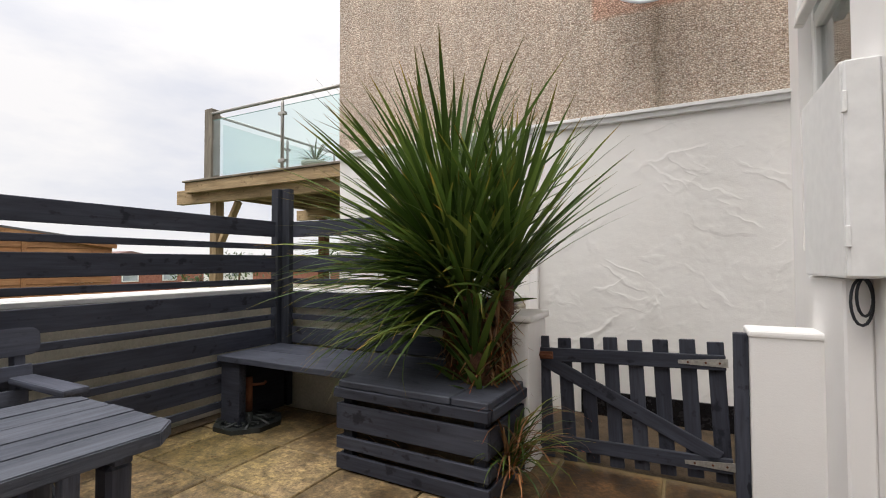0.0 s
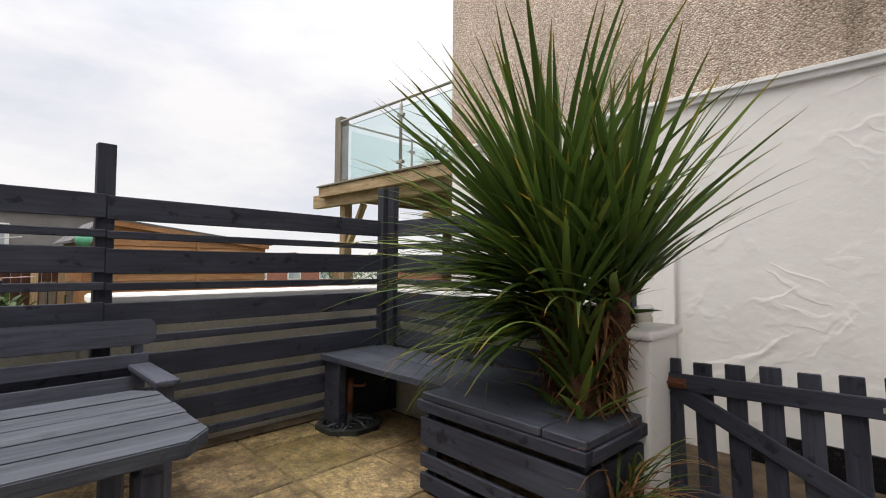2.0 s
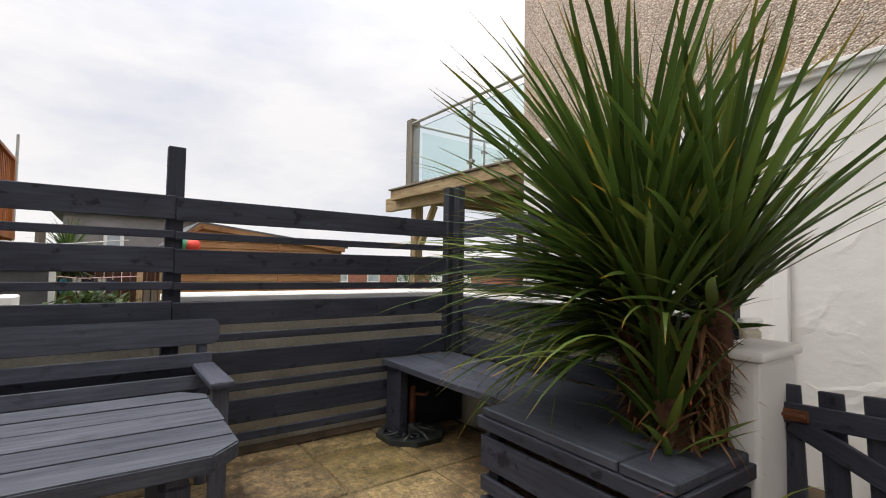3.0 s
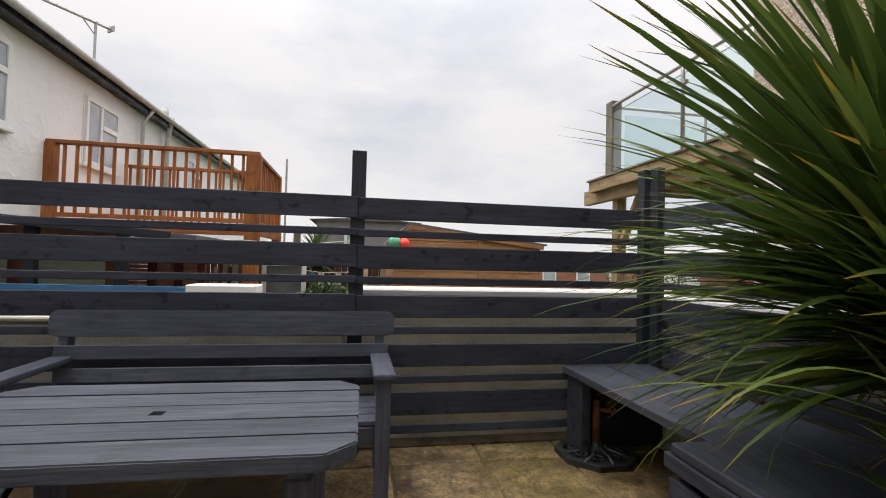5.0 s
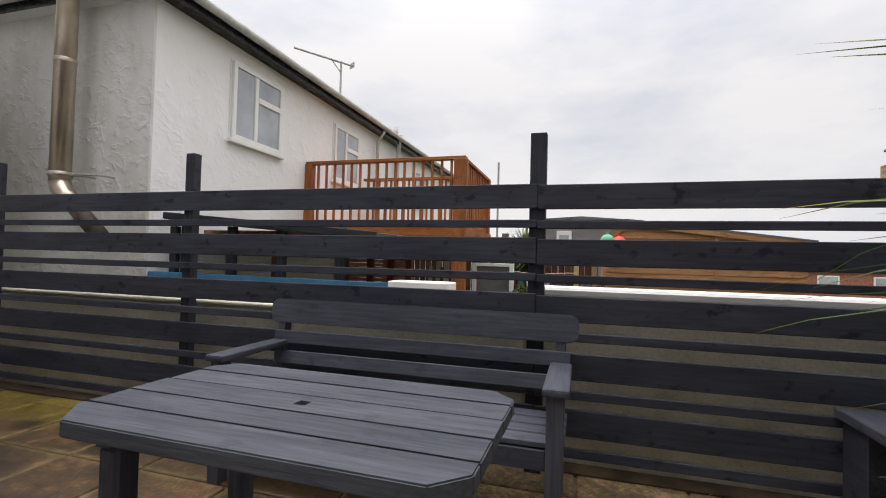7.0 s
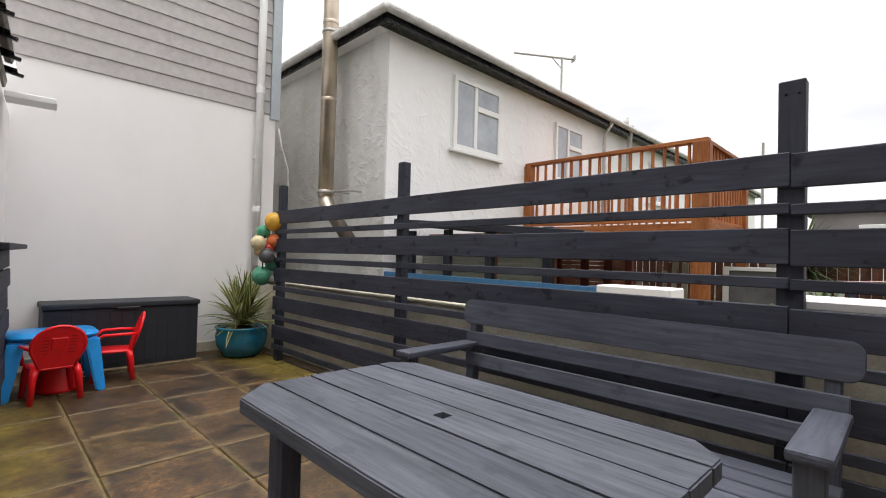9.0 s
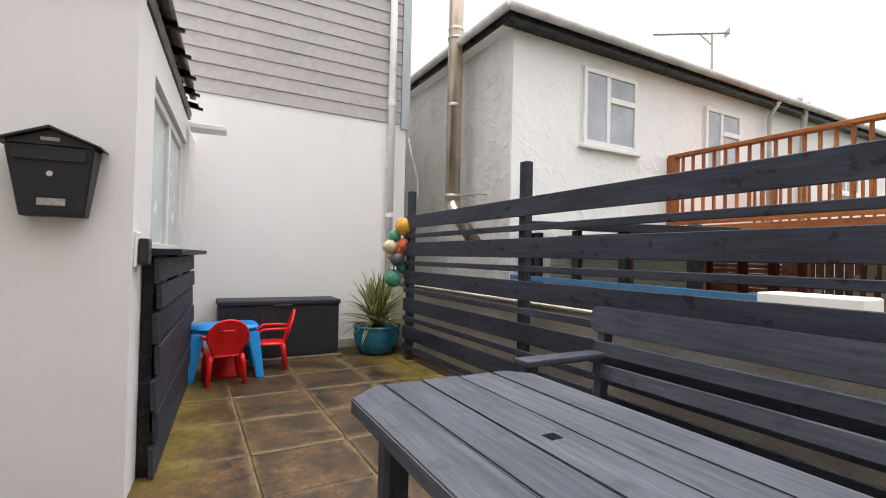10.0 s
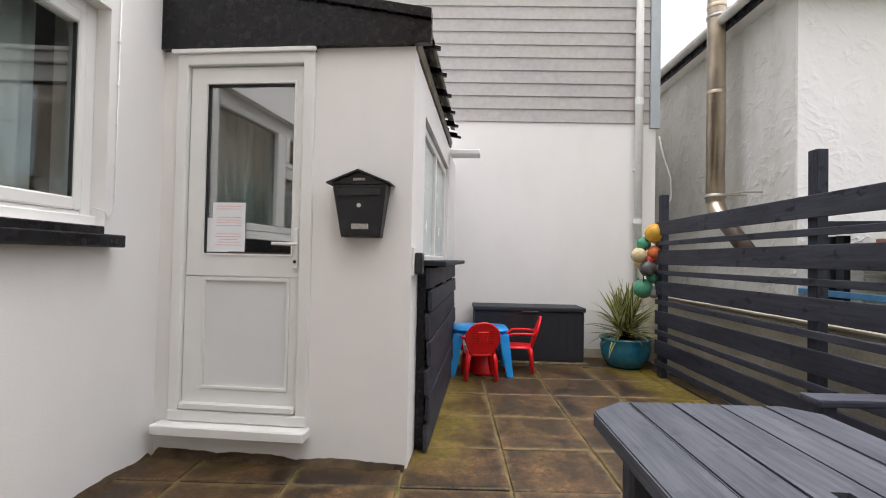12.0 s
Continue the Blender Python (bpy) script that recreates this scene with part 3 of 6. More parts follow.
def leaf_bm(length, width, bend, fold=0.25, steps=7, m=None, bm=None):
    """A strap leaf from the origin along x, bending downwards, folded along its midrib, pointed."""
    own = bm if bm is not None else bmesh.new()
    uv = own.loops.layers.uv.verify()
    p, rows = Vector((0, 0, 0)), []
    for i in range(steps + 1):
        s = i / steps
        a = -bend * s ** 1.6
        d = Vector((math.cos(a), 0, math.sin(a)))
        up = Vector((-math.sin(a), 0, math.cos(a)))
        w = width * min(1, 0.55 + 1.6 * s) * max(0.02, 1 - s ** 2.2) ** 0.9 / 2
        row = [p + Vector((0, -w, 0)) + up * fold * w, p, p + Vector((0, w, 0)) + up * fold * w]
        rows.append([own.verts.new(m @ q if m is not None else q) for q in row])
        p = p + d * (length / steps)
    for i in range(steps):
        for k in (0, 1):
            fc = own.faces.new((rows[i][k], rows[i + 1][k], rows[i + 1][k + 1], rows[i][k + 1]))
            fc.smooth = True
            for lp, (s, t) in zip(fc.loops, ((i, k), (i + 1, k), (i + 1, k + 1), (i, k + 1))):
                lp[uv].uv = (s / steps, t / 2)
    return own


# ---- large structure ----
EAST = 0.72          # face of the house wall
BACK = -4.60         # face of the back wall
NORTH = 4.29         # face of the neighbour's gable wall
FENCE = -3.335       # back of the fence boards
WALL_W = -3.545      # face of the old boundary wall

setting("ground", box(-400, 400, -400, 400, -0.9, -0.35), GRASS, "rough ground reaching away beyond the boundary walls", "ground")
setting("patio_base", box(WALL_W - 0.02, 3.2, BACK - 0.2, 3.12, -0.3, -0.012), JOINT, "mossy bedding sand between the paving slabs", "floor")
setting("side_path", box(-4.2, 3.2, 3.12, NORTH + 0.1, -0.3, -0.05), SOIL, "bare dirt path behind the gate", "ground")

# neighbour's gable: white render below, pebbledash above, a drip trim between
setting("wall_north", box(-3.6, 3.4, NORTH, NORTH + 0.3, -0.3, 2.50), NORTH_RENDER, "lumpy white-painted render wall of the neighbouring house", "wall")
setting("wall_north_upper", box(-3.6, 3.4, NORTH - 0.012, NORTH + 0.3, 2.574, 7.5), PEBBLE, "brown pebbledash upper wall of the neighbouring house", "wall")
setting("wall_north_inner", box(-3.5, 3.3, NORTH + 0.305, NORTH + 7, -0.3, 7.4), ROOF_FELT, "rest of the neighbouring house behind its gable", "house")
trim_bm = box(-3.6, 3.4, NORTH - 0.035, NORTH + 0.2, 2.502, 2.572, 0.006)
box(-3.6, 3.4, NORTH - 0.06, NORTH - 0.03, 2.545, 2.576, 0.004, 1, trim_bm)
setting("trim_drip", trim_bm, WHITE_PLASTIC, "white drip moulding between render and pebbledash", "trim")
setting("baseboard_black", box(-0.84, 0.6, NORTH - 0.02, NORTH + 0.02, -0.06, 0.16), BLACK_PAINT, "black painted plinth along the foot of the wall", "baseboard")

# old boundary wall behind the fence: lower to the south, white-topped to the north
low = box(WALL_W - 0.24, WALL_W, BACK - 0.3, 0.96, -0.3, 0.82, 0.02)
setting("wall_west", low, GARDEN_WALL, "old grey rendered boundary wall behind the fence", "wall")
setting("wall_west_cap", box(WALL_W - 0.25, WALL_W + 0.012, BACK - 0.3, 0.958, 0.822, 0.852, 0.008), GARDEN_WALL, "pale worn cap of the boundary wall", "wall")
setting("wall_west_high", box(WALL_W - 0.26, WALL_W, 0.96, 3.42, -0.3, 1.0, 0.015), GARDEN_WALL, "old grey rendered boundary wall behind the fence", "wall")
setting("wall_west_coping", box(WALL_W - 0.28, WALL_W + 0.014, 1.01, 3.44, 1.002, 1.062, 0.015), WHITE_RENDER, "white-painted coping of the boundary wall", "wall")
setting("wall_garden_north", box(WALL_W + 0.002, -1.07, 3.22, 3.42, -0.3, 0.98, 0.015), GARDEN_WALL, "old rendered wall behind the corner seat", "wall")
setting("wall_garden_north_coping", box(WALL_W + 0.016, -1.07, 3.205, 3.44, 0.982, 1.04, 0.015), WHITE_RENDER, "white-painted coping of the garden wall", "wall")

setting("trim_wall_batten", box(-1.3, -1.215, NORTH - 0.05, NORTH - 0.001, 0.0, 1.62, 0.006), WHITE_RENDER, "white-painted upright batten on the gable wall", "trim")

# gate piers
def pier(name, x0, x1, y0, y1, top, label):
    body = box(x0, x1, y0, y1, -0.2, top - 0.05, 0.02, 2)
    box(x0 - 0.025, x1 + 0.025, y0 - 0.025, y1 + 0.025, top - 0.045, top, 0.018, 2, body)
    return setting(name, body, WHITE_RENDER, label, "wall")


pier("pier_1", -1.04, -0.865, 2.8, 3.2, 0.955, "white-painted rendered gate pier beside the planter")
low_wall = box(0.298, 0.70, 2.98, 3.22, -0.2, 0.895, 0.012, 2)
box(0.290, 0.70, 2.972, 3.228, 0.875, 0.918, 0.02, 3, low_wall)
setting("wall_gate_side", low_wall, WHITE_RENDER, "low white-painted rendered wall beside the gate", "wall")

# back wall with boarding above
setting("wall_back", box(-3.70, 3.2, BACK - 0.3, BACK, -0.3, 3.02), WHITE_RENDER, "smooth white-painted render back wall", "wall")
setting("wall_back_upper", box(-3.70, 3.2, BACK - 0.28, BACK - 0.012, 3.022, 7.6), CLADDING, "backing of the grey boarding", "wall")
setting("wall_back_side", box(-3.69, -3.4, BACK - 6, BACK - 0.302, -0.3, 7.6), WHITE_RENDER, "side of the tall rear wing", "wall")
setting("plinth_back", box(-3.60, -1.0, BACK + 0.002, BACK + 0.03, -0.05, 0.12, 0.006), GARDEN_WALL, "grey skirting at the foot of the back wall", "baseboard")
corner = box(-3.74, -3.615, BACK - 0.012, BACK + 0.036, 2.96, 7.6, 0.004)
setting("trim_corner", corner, TRIM_GREY, "blue-grey corner trim of the boarding", "trim")

# house wall with two window openings
W1 = (-0.95, 1.35, 1.36, 2.50)
W2 = (2.85, 3.98, 1.36, 3.38)
hb = box(EAST, EAST + 0.3, -1.9, W1[0], -0.3, 6.5)
box(EAST, EAST + 0.3, W1[0], W1[1], -0.3, W1[2], 0, 1, hb)
box(EAST, EAST + 0.3, W1[0], W1[1], W1[3], 6.5, 0, 1, hb)
box(EAST, EAST + 0.3, W1[1], W2[0], -0.3, 6.5, 0, 1, hb)
box(EAST, EAST + 0.3, W2[0], W2[1], -0.3, W2[2], 0, 1, hb)
box(EAST, EAST + 0.3, W2[0], W2[1], W2[3], 6.5, 0, 1, hb)
box(EAST, EAST + 0.3, W2[1], NORTH - 0.002, -0.3, 6.5, 0, 1, hb)
setting("wall_east", hb, WHITE_RENDER, "white-painted render wall of the house", "wall")
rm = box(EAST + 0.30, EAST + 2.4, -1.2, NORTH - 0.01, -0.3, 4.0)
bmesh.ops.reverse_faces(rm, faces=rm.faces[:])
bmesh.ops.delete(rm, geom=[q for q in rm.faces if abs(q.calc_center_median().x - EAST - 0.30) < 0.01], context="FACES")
setting("room_shell", rm, ROOM_DARK, "room behind the windows, its dimness put into a dark colour", "room")


def house_window(name, y0, y1, z0, z1, opened):
    w = thing(name, pose(EAST + 0.11, 0, 0), "white plastic framed window with a black sill in the house wall", "window", "", "structure")
    fr = box(-0.035, 0.035, y0, y0 + 0.07, z0, z1, 0.005)
    box(-0.035, 0.035, y1 - 0.07, y1, z0, z1, 0.005, 1, fr)
    box(-0.035, 0.035, y0 + 0.072, y1 - 0.072, z0, z0 + 0.07, 0.005, 1, fr)
    box(-0.035, 0.035, y0 + 0.072, y1 - 0.072, z1 - 0.07, z1, 0.005, 1, fr)
    part("window_frame", fr, UPVC, w)
    zt = z1 - 0.45 if opened else z1 - 0.07
    if opened:
        part("transom", box(-0.03, 0.03, y0 + 0.072, y1 - 0.072, zt - 0.03, zt + 0.03, 0.004), UPVC, w)
        zt -= 0.032
    sash = box(-0.045, 0.02, y0 + 0.072, y0 + 0.118, z0 + 0.072, zt, 0.008)
    box(-0.045, 0.02, y1 - 0.135, y1 - 0.072, z0 + 0.072, zt, 0.008, 1, sash)
    box(-0.045, 0.02, y0 + 0.12, y1 - 0.137, z0 + 0.072, z0 + 0.135, 0.008, 1, sash)
    box(-0.045, 0.02, y0 + 0.12, y1 - 0.137, zt - 0.063, zt, 0.008, 1, sash)
    part("sash", sash, UPVC, w)
    g = part("pane", box(-0.012, -0.006, y0 + 0.112, y1 - 0.13, z0 + 0.13, zt - 0.058), GLASS, w)
    g.visible_shadow = False
    part("gasket", box(-0.03, -0.014, y0 + 0.119, y0 + 0.127, z0 + 0.136, zt - 0.064), BLACK_METAL, w)
    if opened:
        ln = 0.45
        top = part("top_sash", box(-0.03, 0.03, y0 + 0.08, y0 + 0.14, -ln, 0, 0.006), UPVC, w, "opened top-hung sash", pose(-0.065, 0, z1 - 0.06, 0, 7))
        part("rail", box(-0.03, 0.03, y1 - 0.14, y1 - 0.08, -ln, 0, 0.006), UPVC, top)
        part("rail", box(-0.03, 0.03, y0 + 0.142, y1 - 0.142, -ln, -ln + 0.06, 0.006), UPVC, top)
        part("rail", box(-0.03, 0.03, y0 + 0.142, y1 - 0.142, -0.06, 0, 0.006), UPVC, top)
        part("pane", box(-0.003, 0.003, y0 + 0.138, y1 - 0.138, -ln + 0.058, -0.058), GLASS, top)
    if not opened:
        part("mullion", box(-0.06, -0.013, 0.0, 0.13, z0 + 0.137, zt - 0.065, 0.006), UPVC, w)
        part("transom", box(-0.06, -0.013, 0.132, y1 - 0.14, zt - 0.46, zt - 0.36, 0.006), UPVC, w)
        part("top_light", box(-0.075, -0.013, 0.132, y1 - 0.14, zt - 0.358, zt - 0.31, 0.006), UPVC, w)
        part("top_light", box(-0.075, -0.013, 0.132, 0.18, zt - 0.308, zt - 0.065, 0.006), UPVC, w)
    part("drip", box(-0.075, -0.037, y0 + 0.01, y1 - 0.01, z0 - 0.0, z0 + 0.05, 0.006), UPVC, w)
    if opened:
        return w
    part("window_sill", box(-0.20, 0.02, y0 - 0.04, y1 + 0.07, z0 - 0.11, z0 - 0.045, 0.006), BLACK_PAINT, w, "black painted sill")
    part("sill_step", box(-0.115, 0.03, y0 - 0.0, y1 + 0.0, z0 - 0.044, z0 - 0.001, 0.005), BLACK_PAINT, w)
    return w


house_window("window_1", *W1, False)
house_window("window_2", *W2, True)


def curtain(y0, y1, z0, z1):
    bm = bmesh.new()
    cols = []
    k = int((y1 - y0) / 0.012)
    for i in range(k + 1):
        y = y0 + (y1 - y0) * i / k
        x = 0.028 * math.sin(i * 0.55) + 0.012 * math.sin(i * 0.23 + 1)
        cols.append((bm.verts.new((x, y, z0)), bm.verts.new((x * 0.7, y, z1))))
    for a, b in zip(cols, cols[1:]):
        bm.faces.new((a[0], b[0], b[1], a[1]))
    return bm


ct = setting("curtain", curtain(-0.78, 0.5, 1.0, 2.6), CURTAIN, "pale folded curtain drawn behind the house window", "curtain", pose(EAST + 0.24, 0, 0), "thing", True)

# ---- porch, set a little askew to the house ----
PORCH = pose(-0.852, -1.288, 0, 0, 0, -4.56)
PW, PD, PE = 1.60, 2.46, 2.46
DX0, DX1, DZ0, DZ1 = 0.60, 1.475, 0.215, 2.455


def porch_set(name, bm, mat, label, category):
    return setting(name, bm, mat, label, category, PORCH)


fw = box(0, DX0, -0.16, 0, -0.2, PE + 0.03)
box(DX0, DX1, -0.16, 0, -0.2, DZ0 - 0.06, 0, 1, fw)
box(DX1, PW + 0.06, -0.16, 0, -0.2, 3.2, 0, 1, fw)
porch_set("wall_porch_front", fw, WHITE_RENDER, "white-painted render front wall of the porch", "wall")
sw = box(0.0, 0.16, -0.5, -0.162, -0.2, PE)
box(0.0, 0.16, -PD, -0.502, -0.2, 1.18, 0, 1, sw)
box(0.0, 0.16, -PD, -0.502, 2.22, PE, 0, 1, sw)
box(0.0, 0.16, -PD, -PD + 0.1, 1.182, 2.218, 0, 1, sw)
porch_set("wall_porch_side", sw, WHITE_RENDER, "white-painted render side wall of the porch", "wall")
porch_set("wall_porch_rear", box(-0.0, PW + 0.06, -PD - 0.9, -PD - 0.004, -0.2, 2.43), WHITE_RENDER, "plain white wall behind the porch", "wall")
porch_set("floor_porch", box(0.17, PW, -PD, -0.165, 0.1, 0.2), ROOM_DARK, "porch floor, its dimness put into a dark colour", "floor")
porch_set("wall_porch_inner", box(PW - 0.02, PW + 0.05, -PD, -0.165, 0.2, 3.1), ROOM_PALE, "pale inner wall of the porch", "wall")

random.seed(51)


def dirt_edge(name, a, b):
    """A ragged low bank of dirt along the foot of a wall, from a to b, lying to the left of that line."""
    a, b = Vector(a), Vector(b)
    along = (b - a).normalized()
    out = Vector((-along.y, along.x, 0))
    bm, last = bmesh.new(), None
    count = int((b - a).length / 0.025)
    wide, tall = 0.03, 0.02
    for k in range(count + 1):
        wide = min(0.075, max(0.012, wide + random.uniform(-0.014, 0.014)))
        tall = min(0.036, max(0.008, tall + random.uniform(-0.007, 0.007)))
        p = a + (b - a) * k / count
        row = [bm.verts.new(p + Vector((0, 0, tall))), bm.verts.new(p + out * wide * 0.5 + Vector((0, 0, tall * 0.7))), bm.verts.new(p + out * wide + Vector((0, 0, -0.012)))]
        if last:
            for q in (0, 1):
                bm.faces.new((last[q], last[q + 1], row[q + 1], row[q]))
        last = row
    bmesh.ops.recalc_face_normals(bm, faces=bm.faces[:])
    return setting(name, bm, SOIL, "ragged damp dirt along the foot of the wall", "dirt", None, "structure", True)


dirt_edge("dirt_porch_foot", PORCH @ Vector((0.01, 0.001, 0)), PORCH @ Vector((PW - 0.06, 0.001, 0)))
dirt_edge("dirt_house_foot", (EAST - 0.001, -1.36, 0), (EAST - 0.001, 0.5, 0))

# kitchen-side porch window
pw = thing("window_porch", PORCH @ pose(0.06, 0, 0), "white plastic framed obscured window in the porch side wall", "window", "", "structure")
wf = box(-0.03, 0.03, -0.56, -0.502, 1.19, 2.21, 0.005)
box(-0.03, 0.03, -PD + 0.105, -PD + 0.165, 1.19, 2.21, 0.005, 1, wf)
box(-0.03, 0.03, -1.5, -1.43, 1.25, 2.15, 0.005, 1, wf)
box(-0.03, 0.03, -PD + 0.167, -0.562, 1.19, 1.25, 0.005, 1, wf)
box(-0.03, 0.03, -PD + 0.167, -0.562, 2.15, 2.21, 0.005, 1, wf)
part("window_frame", wf, UPVC, pw)
part("pane", box(-0.004, 0.004, -1.428, -0.56, 1.25, 2.15), FROSTED, pw)
part("pane", box(-0.004, 0.004, -PD + 0.16, -1.502, 1.25, 2.15), FROSTED, pw)

# door
door = thing("door_1", PORCH, "closed white plastic half-glazed door with a steel handle", "door", "", "structure")
df = mitred(DX0, DX1, DZ0, DZ1, 0.07, 0.07, 0.05, 0.07, -0.1, 0.03, 0.008)
mitred(DX0 + 0.071, DX1 - 0.071, DZ0 + 0.051, DZ1 - 0.071, 0.004, 0.004, 0.004, 0.004, -0.05, -0.03, 0.0, df)
box(DX0 - 0.01, DX1 + 0.03, 0.031, 0.05, DZ1 - 0.005, DZ1 + 0.022, 0.004, 1, df)
part("door_frame", df, UPVC, door)
LX0, LX1, LZ0, LZ1 = DX0 + 0.076, DX1 - 0.076, DZ0 + 0.07, DZ1 - 0.076
ST0, ST1 = 0.055, 0.108
leaf = mitred(LX0, LX1, 1.092, LZ1, ST0, ST1, 0.14, 0.105, -0.06, 0.0, 0.008)
mitred(LX0, LX1, LZ0, 1.09, ST0, ST1, 0.12, 0.002, -0.06, 0.0, 0.0, leaf)
part("door_leaf", leaf, UPVC, door)
part("panel", box(LX0 + ST0 - 0.005, LX1 - ST1 + 0.005, -0.05, -0.012, LZ0 + 0.115, 1.095, 0.004), UPVC_PANEL, door)
part("bead", mitred(LX0 + ST0 + 0.002, LX1 - ST1 - 0.002, LZ0 + 0.122, 1.086, 0.02, 0.02, 0.02, 0.02, -0.011, 0.004, 0.004), UPVC, door)
part("glazing_bead", mitred(LX0 + ST0 - 0.012, LX1 - ST1 + 0.012, 1.22, LZ1 - 0.093, 0.012, 0.012, 0.012, 0.012, -0.004, 0.005, 0.002), UPVC, door)
pane = part("pane", box(LX0 + ST0 - 0.004, LX1 - ST1 + 0.004, -0.03, -0.022, 1.225, LZ1 - 0.1), DOOR_GLASS, door)
pane.visible_shadow = False
gk = box(LX1 - ST1 - 0.009, LX1 - ST1 - 0.001, -0.021, -0.008, 1.232, LZ1 - 0.107)
box(LX0 + ST0 + 0.001, LX1 - ST1 - 0.01, -0.021, -0.008, LZ1 - 0.116, LZ1 - 0.107, 0, 1, gk)
part("gasket", gk, BLACK_METAL, door)
part("weather_bar", box(LX0 - 0.0, LX1 + 0.0, 0.007, 0.04, LZ0 + 0.002, LZ0 + 0.045, 0.008), UPVC, door)
hd = part("handle", box(LX0 + 0.007, LX0 + 0.037, 0.006, 0.018, 1.145, 1.39, 0.006), UPVC, door, "white backplate with a lever")
part("lever", tube([(LX0 + 0.022, 0.018, 1.295), (LX0 + 0.022, 0.05, 1.295), (LX0 + 0.04, 0.058, 1.295), (LX0 + 0.15, 0.058, 1.297)], 0.01), UPVC, hd, "", None, True)
part("keyhole", tube([(LX0 + 0.022, 0.018, 1.19), (LX0 + 0.022, 0.022, 1.19)], 0.01), BLACK_METAL, hd)
part("threshold", box(DX0 - 0.018, DX1 + 0.05, 0.002, 0.115, DZ0 - 0.066, DZ0 - 0.003, 0.008), UPVC, door, "white plastic sill step")
part("threshold_top", box(DX0 + 0.002, DX1 - 0.002, -0.1, 0.036, DZ0 - 0.001, DZ0 + 0.066, 0.008), UPVC, door)

# porch roof: glazed lean-to falling to the west, black verge
fb = bmesh.new()
sl = 0.19
for zz, yy, th in ((0.0, 0.005, 0.13), (0.135, 0.03, 0.055)):
    own = bmesh.new()
    x0, x1 = -0.1, PW + 0.02
    pts = [(x0, PE + 0.02 + zz), (x1, PE + 0.02 + zz + (x1 - x0) * (sl if zz else 0.0)), (x1, PE + 0.02 + zz + th + (x1 - x0) * sl), (x0, PE + 0.02 + zz + th)]
    va = [own.verts.new((x, 0.0, z)) for x, z in pts]
    vb = [own.verts.new((x, yy + 0.04, z)) for x, z in pts]
    own.faces.new(va)
    own.faces.new(vb[::-1])
    for k in range(4):
        own.faces.new((va[k], vb[k], vb[(k + 1) % 4], va[(k + 1) % 4]))
    bmesh.ops.recalc_face_normals(own, faces=own.faces[:])
    joined(fb, own)
porch_set("trim_verge", fb, BLACK_PAINT, "black painted verge board of the porch roof", "trim")
roof = thing("porch_roof", PORCH @ pose(-0.1, 0, PE + 0.1, 0, -math.degrees(math.atan(sl))), "glazed lean-to porch roof on dark rafters", "roof", "", "structure")
part("sheet", box(0.02, 1.75, -PD - 0.1, -0.01, 0.035, 0.045), glass_mat("clear_roof_sheet", (0.75, 0.78, 0.76), 0.05, 1.6), roof, "clear plastic sheet")
for k in range(6):
    y = -0.25 - k * 0.44
    part("rafter", box(0.13, 1.74, y - 0.02, y + 0.02, -0.03, 0.033, 0.004), BLACK_PAINT, roof)
    part("rafter_end", box(-0.02, 0.129, y - 0.018, y + 0.018, 0.008, 0.034, 0.004), BLACK_PAINT, roof)
part("eaves_beam", box(0.07, 0.12, -PD - 0.05, -0.02, -0.10, -0.032, 0.004), GREY_TIMBER, roof, "weathered dark eaves board")
porch_set("roof_end", box(-0.34, -0.02, -PD - 0.06, -PD + 0.16, 2.36, 2.41, 0.006), WHITE_PLASTIC, "small white ledge under the porch eaves", "trim")

# slatted dark screen with a ledge against the porch wall
screen = thing("slatted_screen", PORCH, "dark slate-painted slatted timber screen with a ledge under the window", "screen")
for k, (z, w) in enumerate(((0.09, 0.16), (0.27, 0.15), (0.44, 0.16), (0.62, 0.15), (0.79, 0.16), (0.955, 0.13), (1.1, 0.13))):
    ya = -0.22 - 0.02 * (k % 2)
    between("slat", (-0.075 - 0.012 * (k % 2), ya, z), (-0.075 - 0.012 * (k % 2), -PD + 0.02 + 0.03 * (k % 3), z), w, 0.026, SLATE, screen, up=(0.04, 0, 1))
for y in (-0.3, -1.3, -PD + 0.1):
    between("post", (-0.03, y, 0.0), (-0.03, y, 1.17), 0.06, 0.055, BLACK_PAINT, screen, up=(1, 0, 0))
between("ledge", (-0.09, -0.2, 1.195), (-0.09, -PD - 0.02, 1.195), 0.2, 0.035, SLATE_DARK, screen, up=(1, 0, 0))
sock = thing("outdoor_socket", PORCH @ pose(-0.0, -0.1, 1.19), "small black outdoor socket on a white backing", "socket")
part("backing", box(-0.014, 0.0, -0.06, 0.07, -0.07, 0.1, 0.004), WHITE_PLASTIC, sock)
part("cover", box(-0.06, -0.016, -0.05, 0.05, -0.06, 0.07, 0.01, 2), BLACK_METAL, sock)

# cable clipped to the window reveal
wc = thing("clipped_cable", pose(EAST, W1[0] - 0.06, 0), "thin white cable clipped beside the house window", "cable")
part("wire", tube([(-0.006, 0, 3.2), (-0.006, 0, 1.5), (-0.006, 0.01, 1.43), (-0.006, 0.045, 1.40), (-0.006, 0.07, 1.44), (0.03, 0.1, 1.45)], 0.004, 6), WHITE_PLASTIC, wc, "", None, True)
for z in (1.52, 1.68, 1.9, 2.12, 2.35):
    part("clip", box(-0.012, -0.002, -0.006, 0.012, z, z + 0.008), WHITE_PLASTIC, wc)

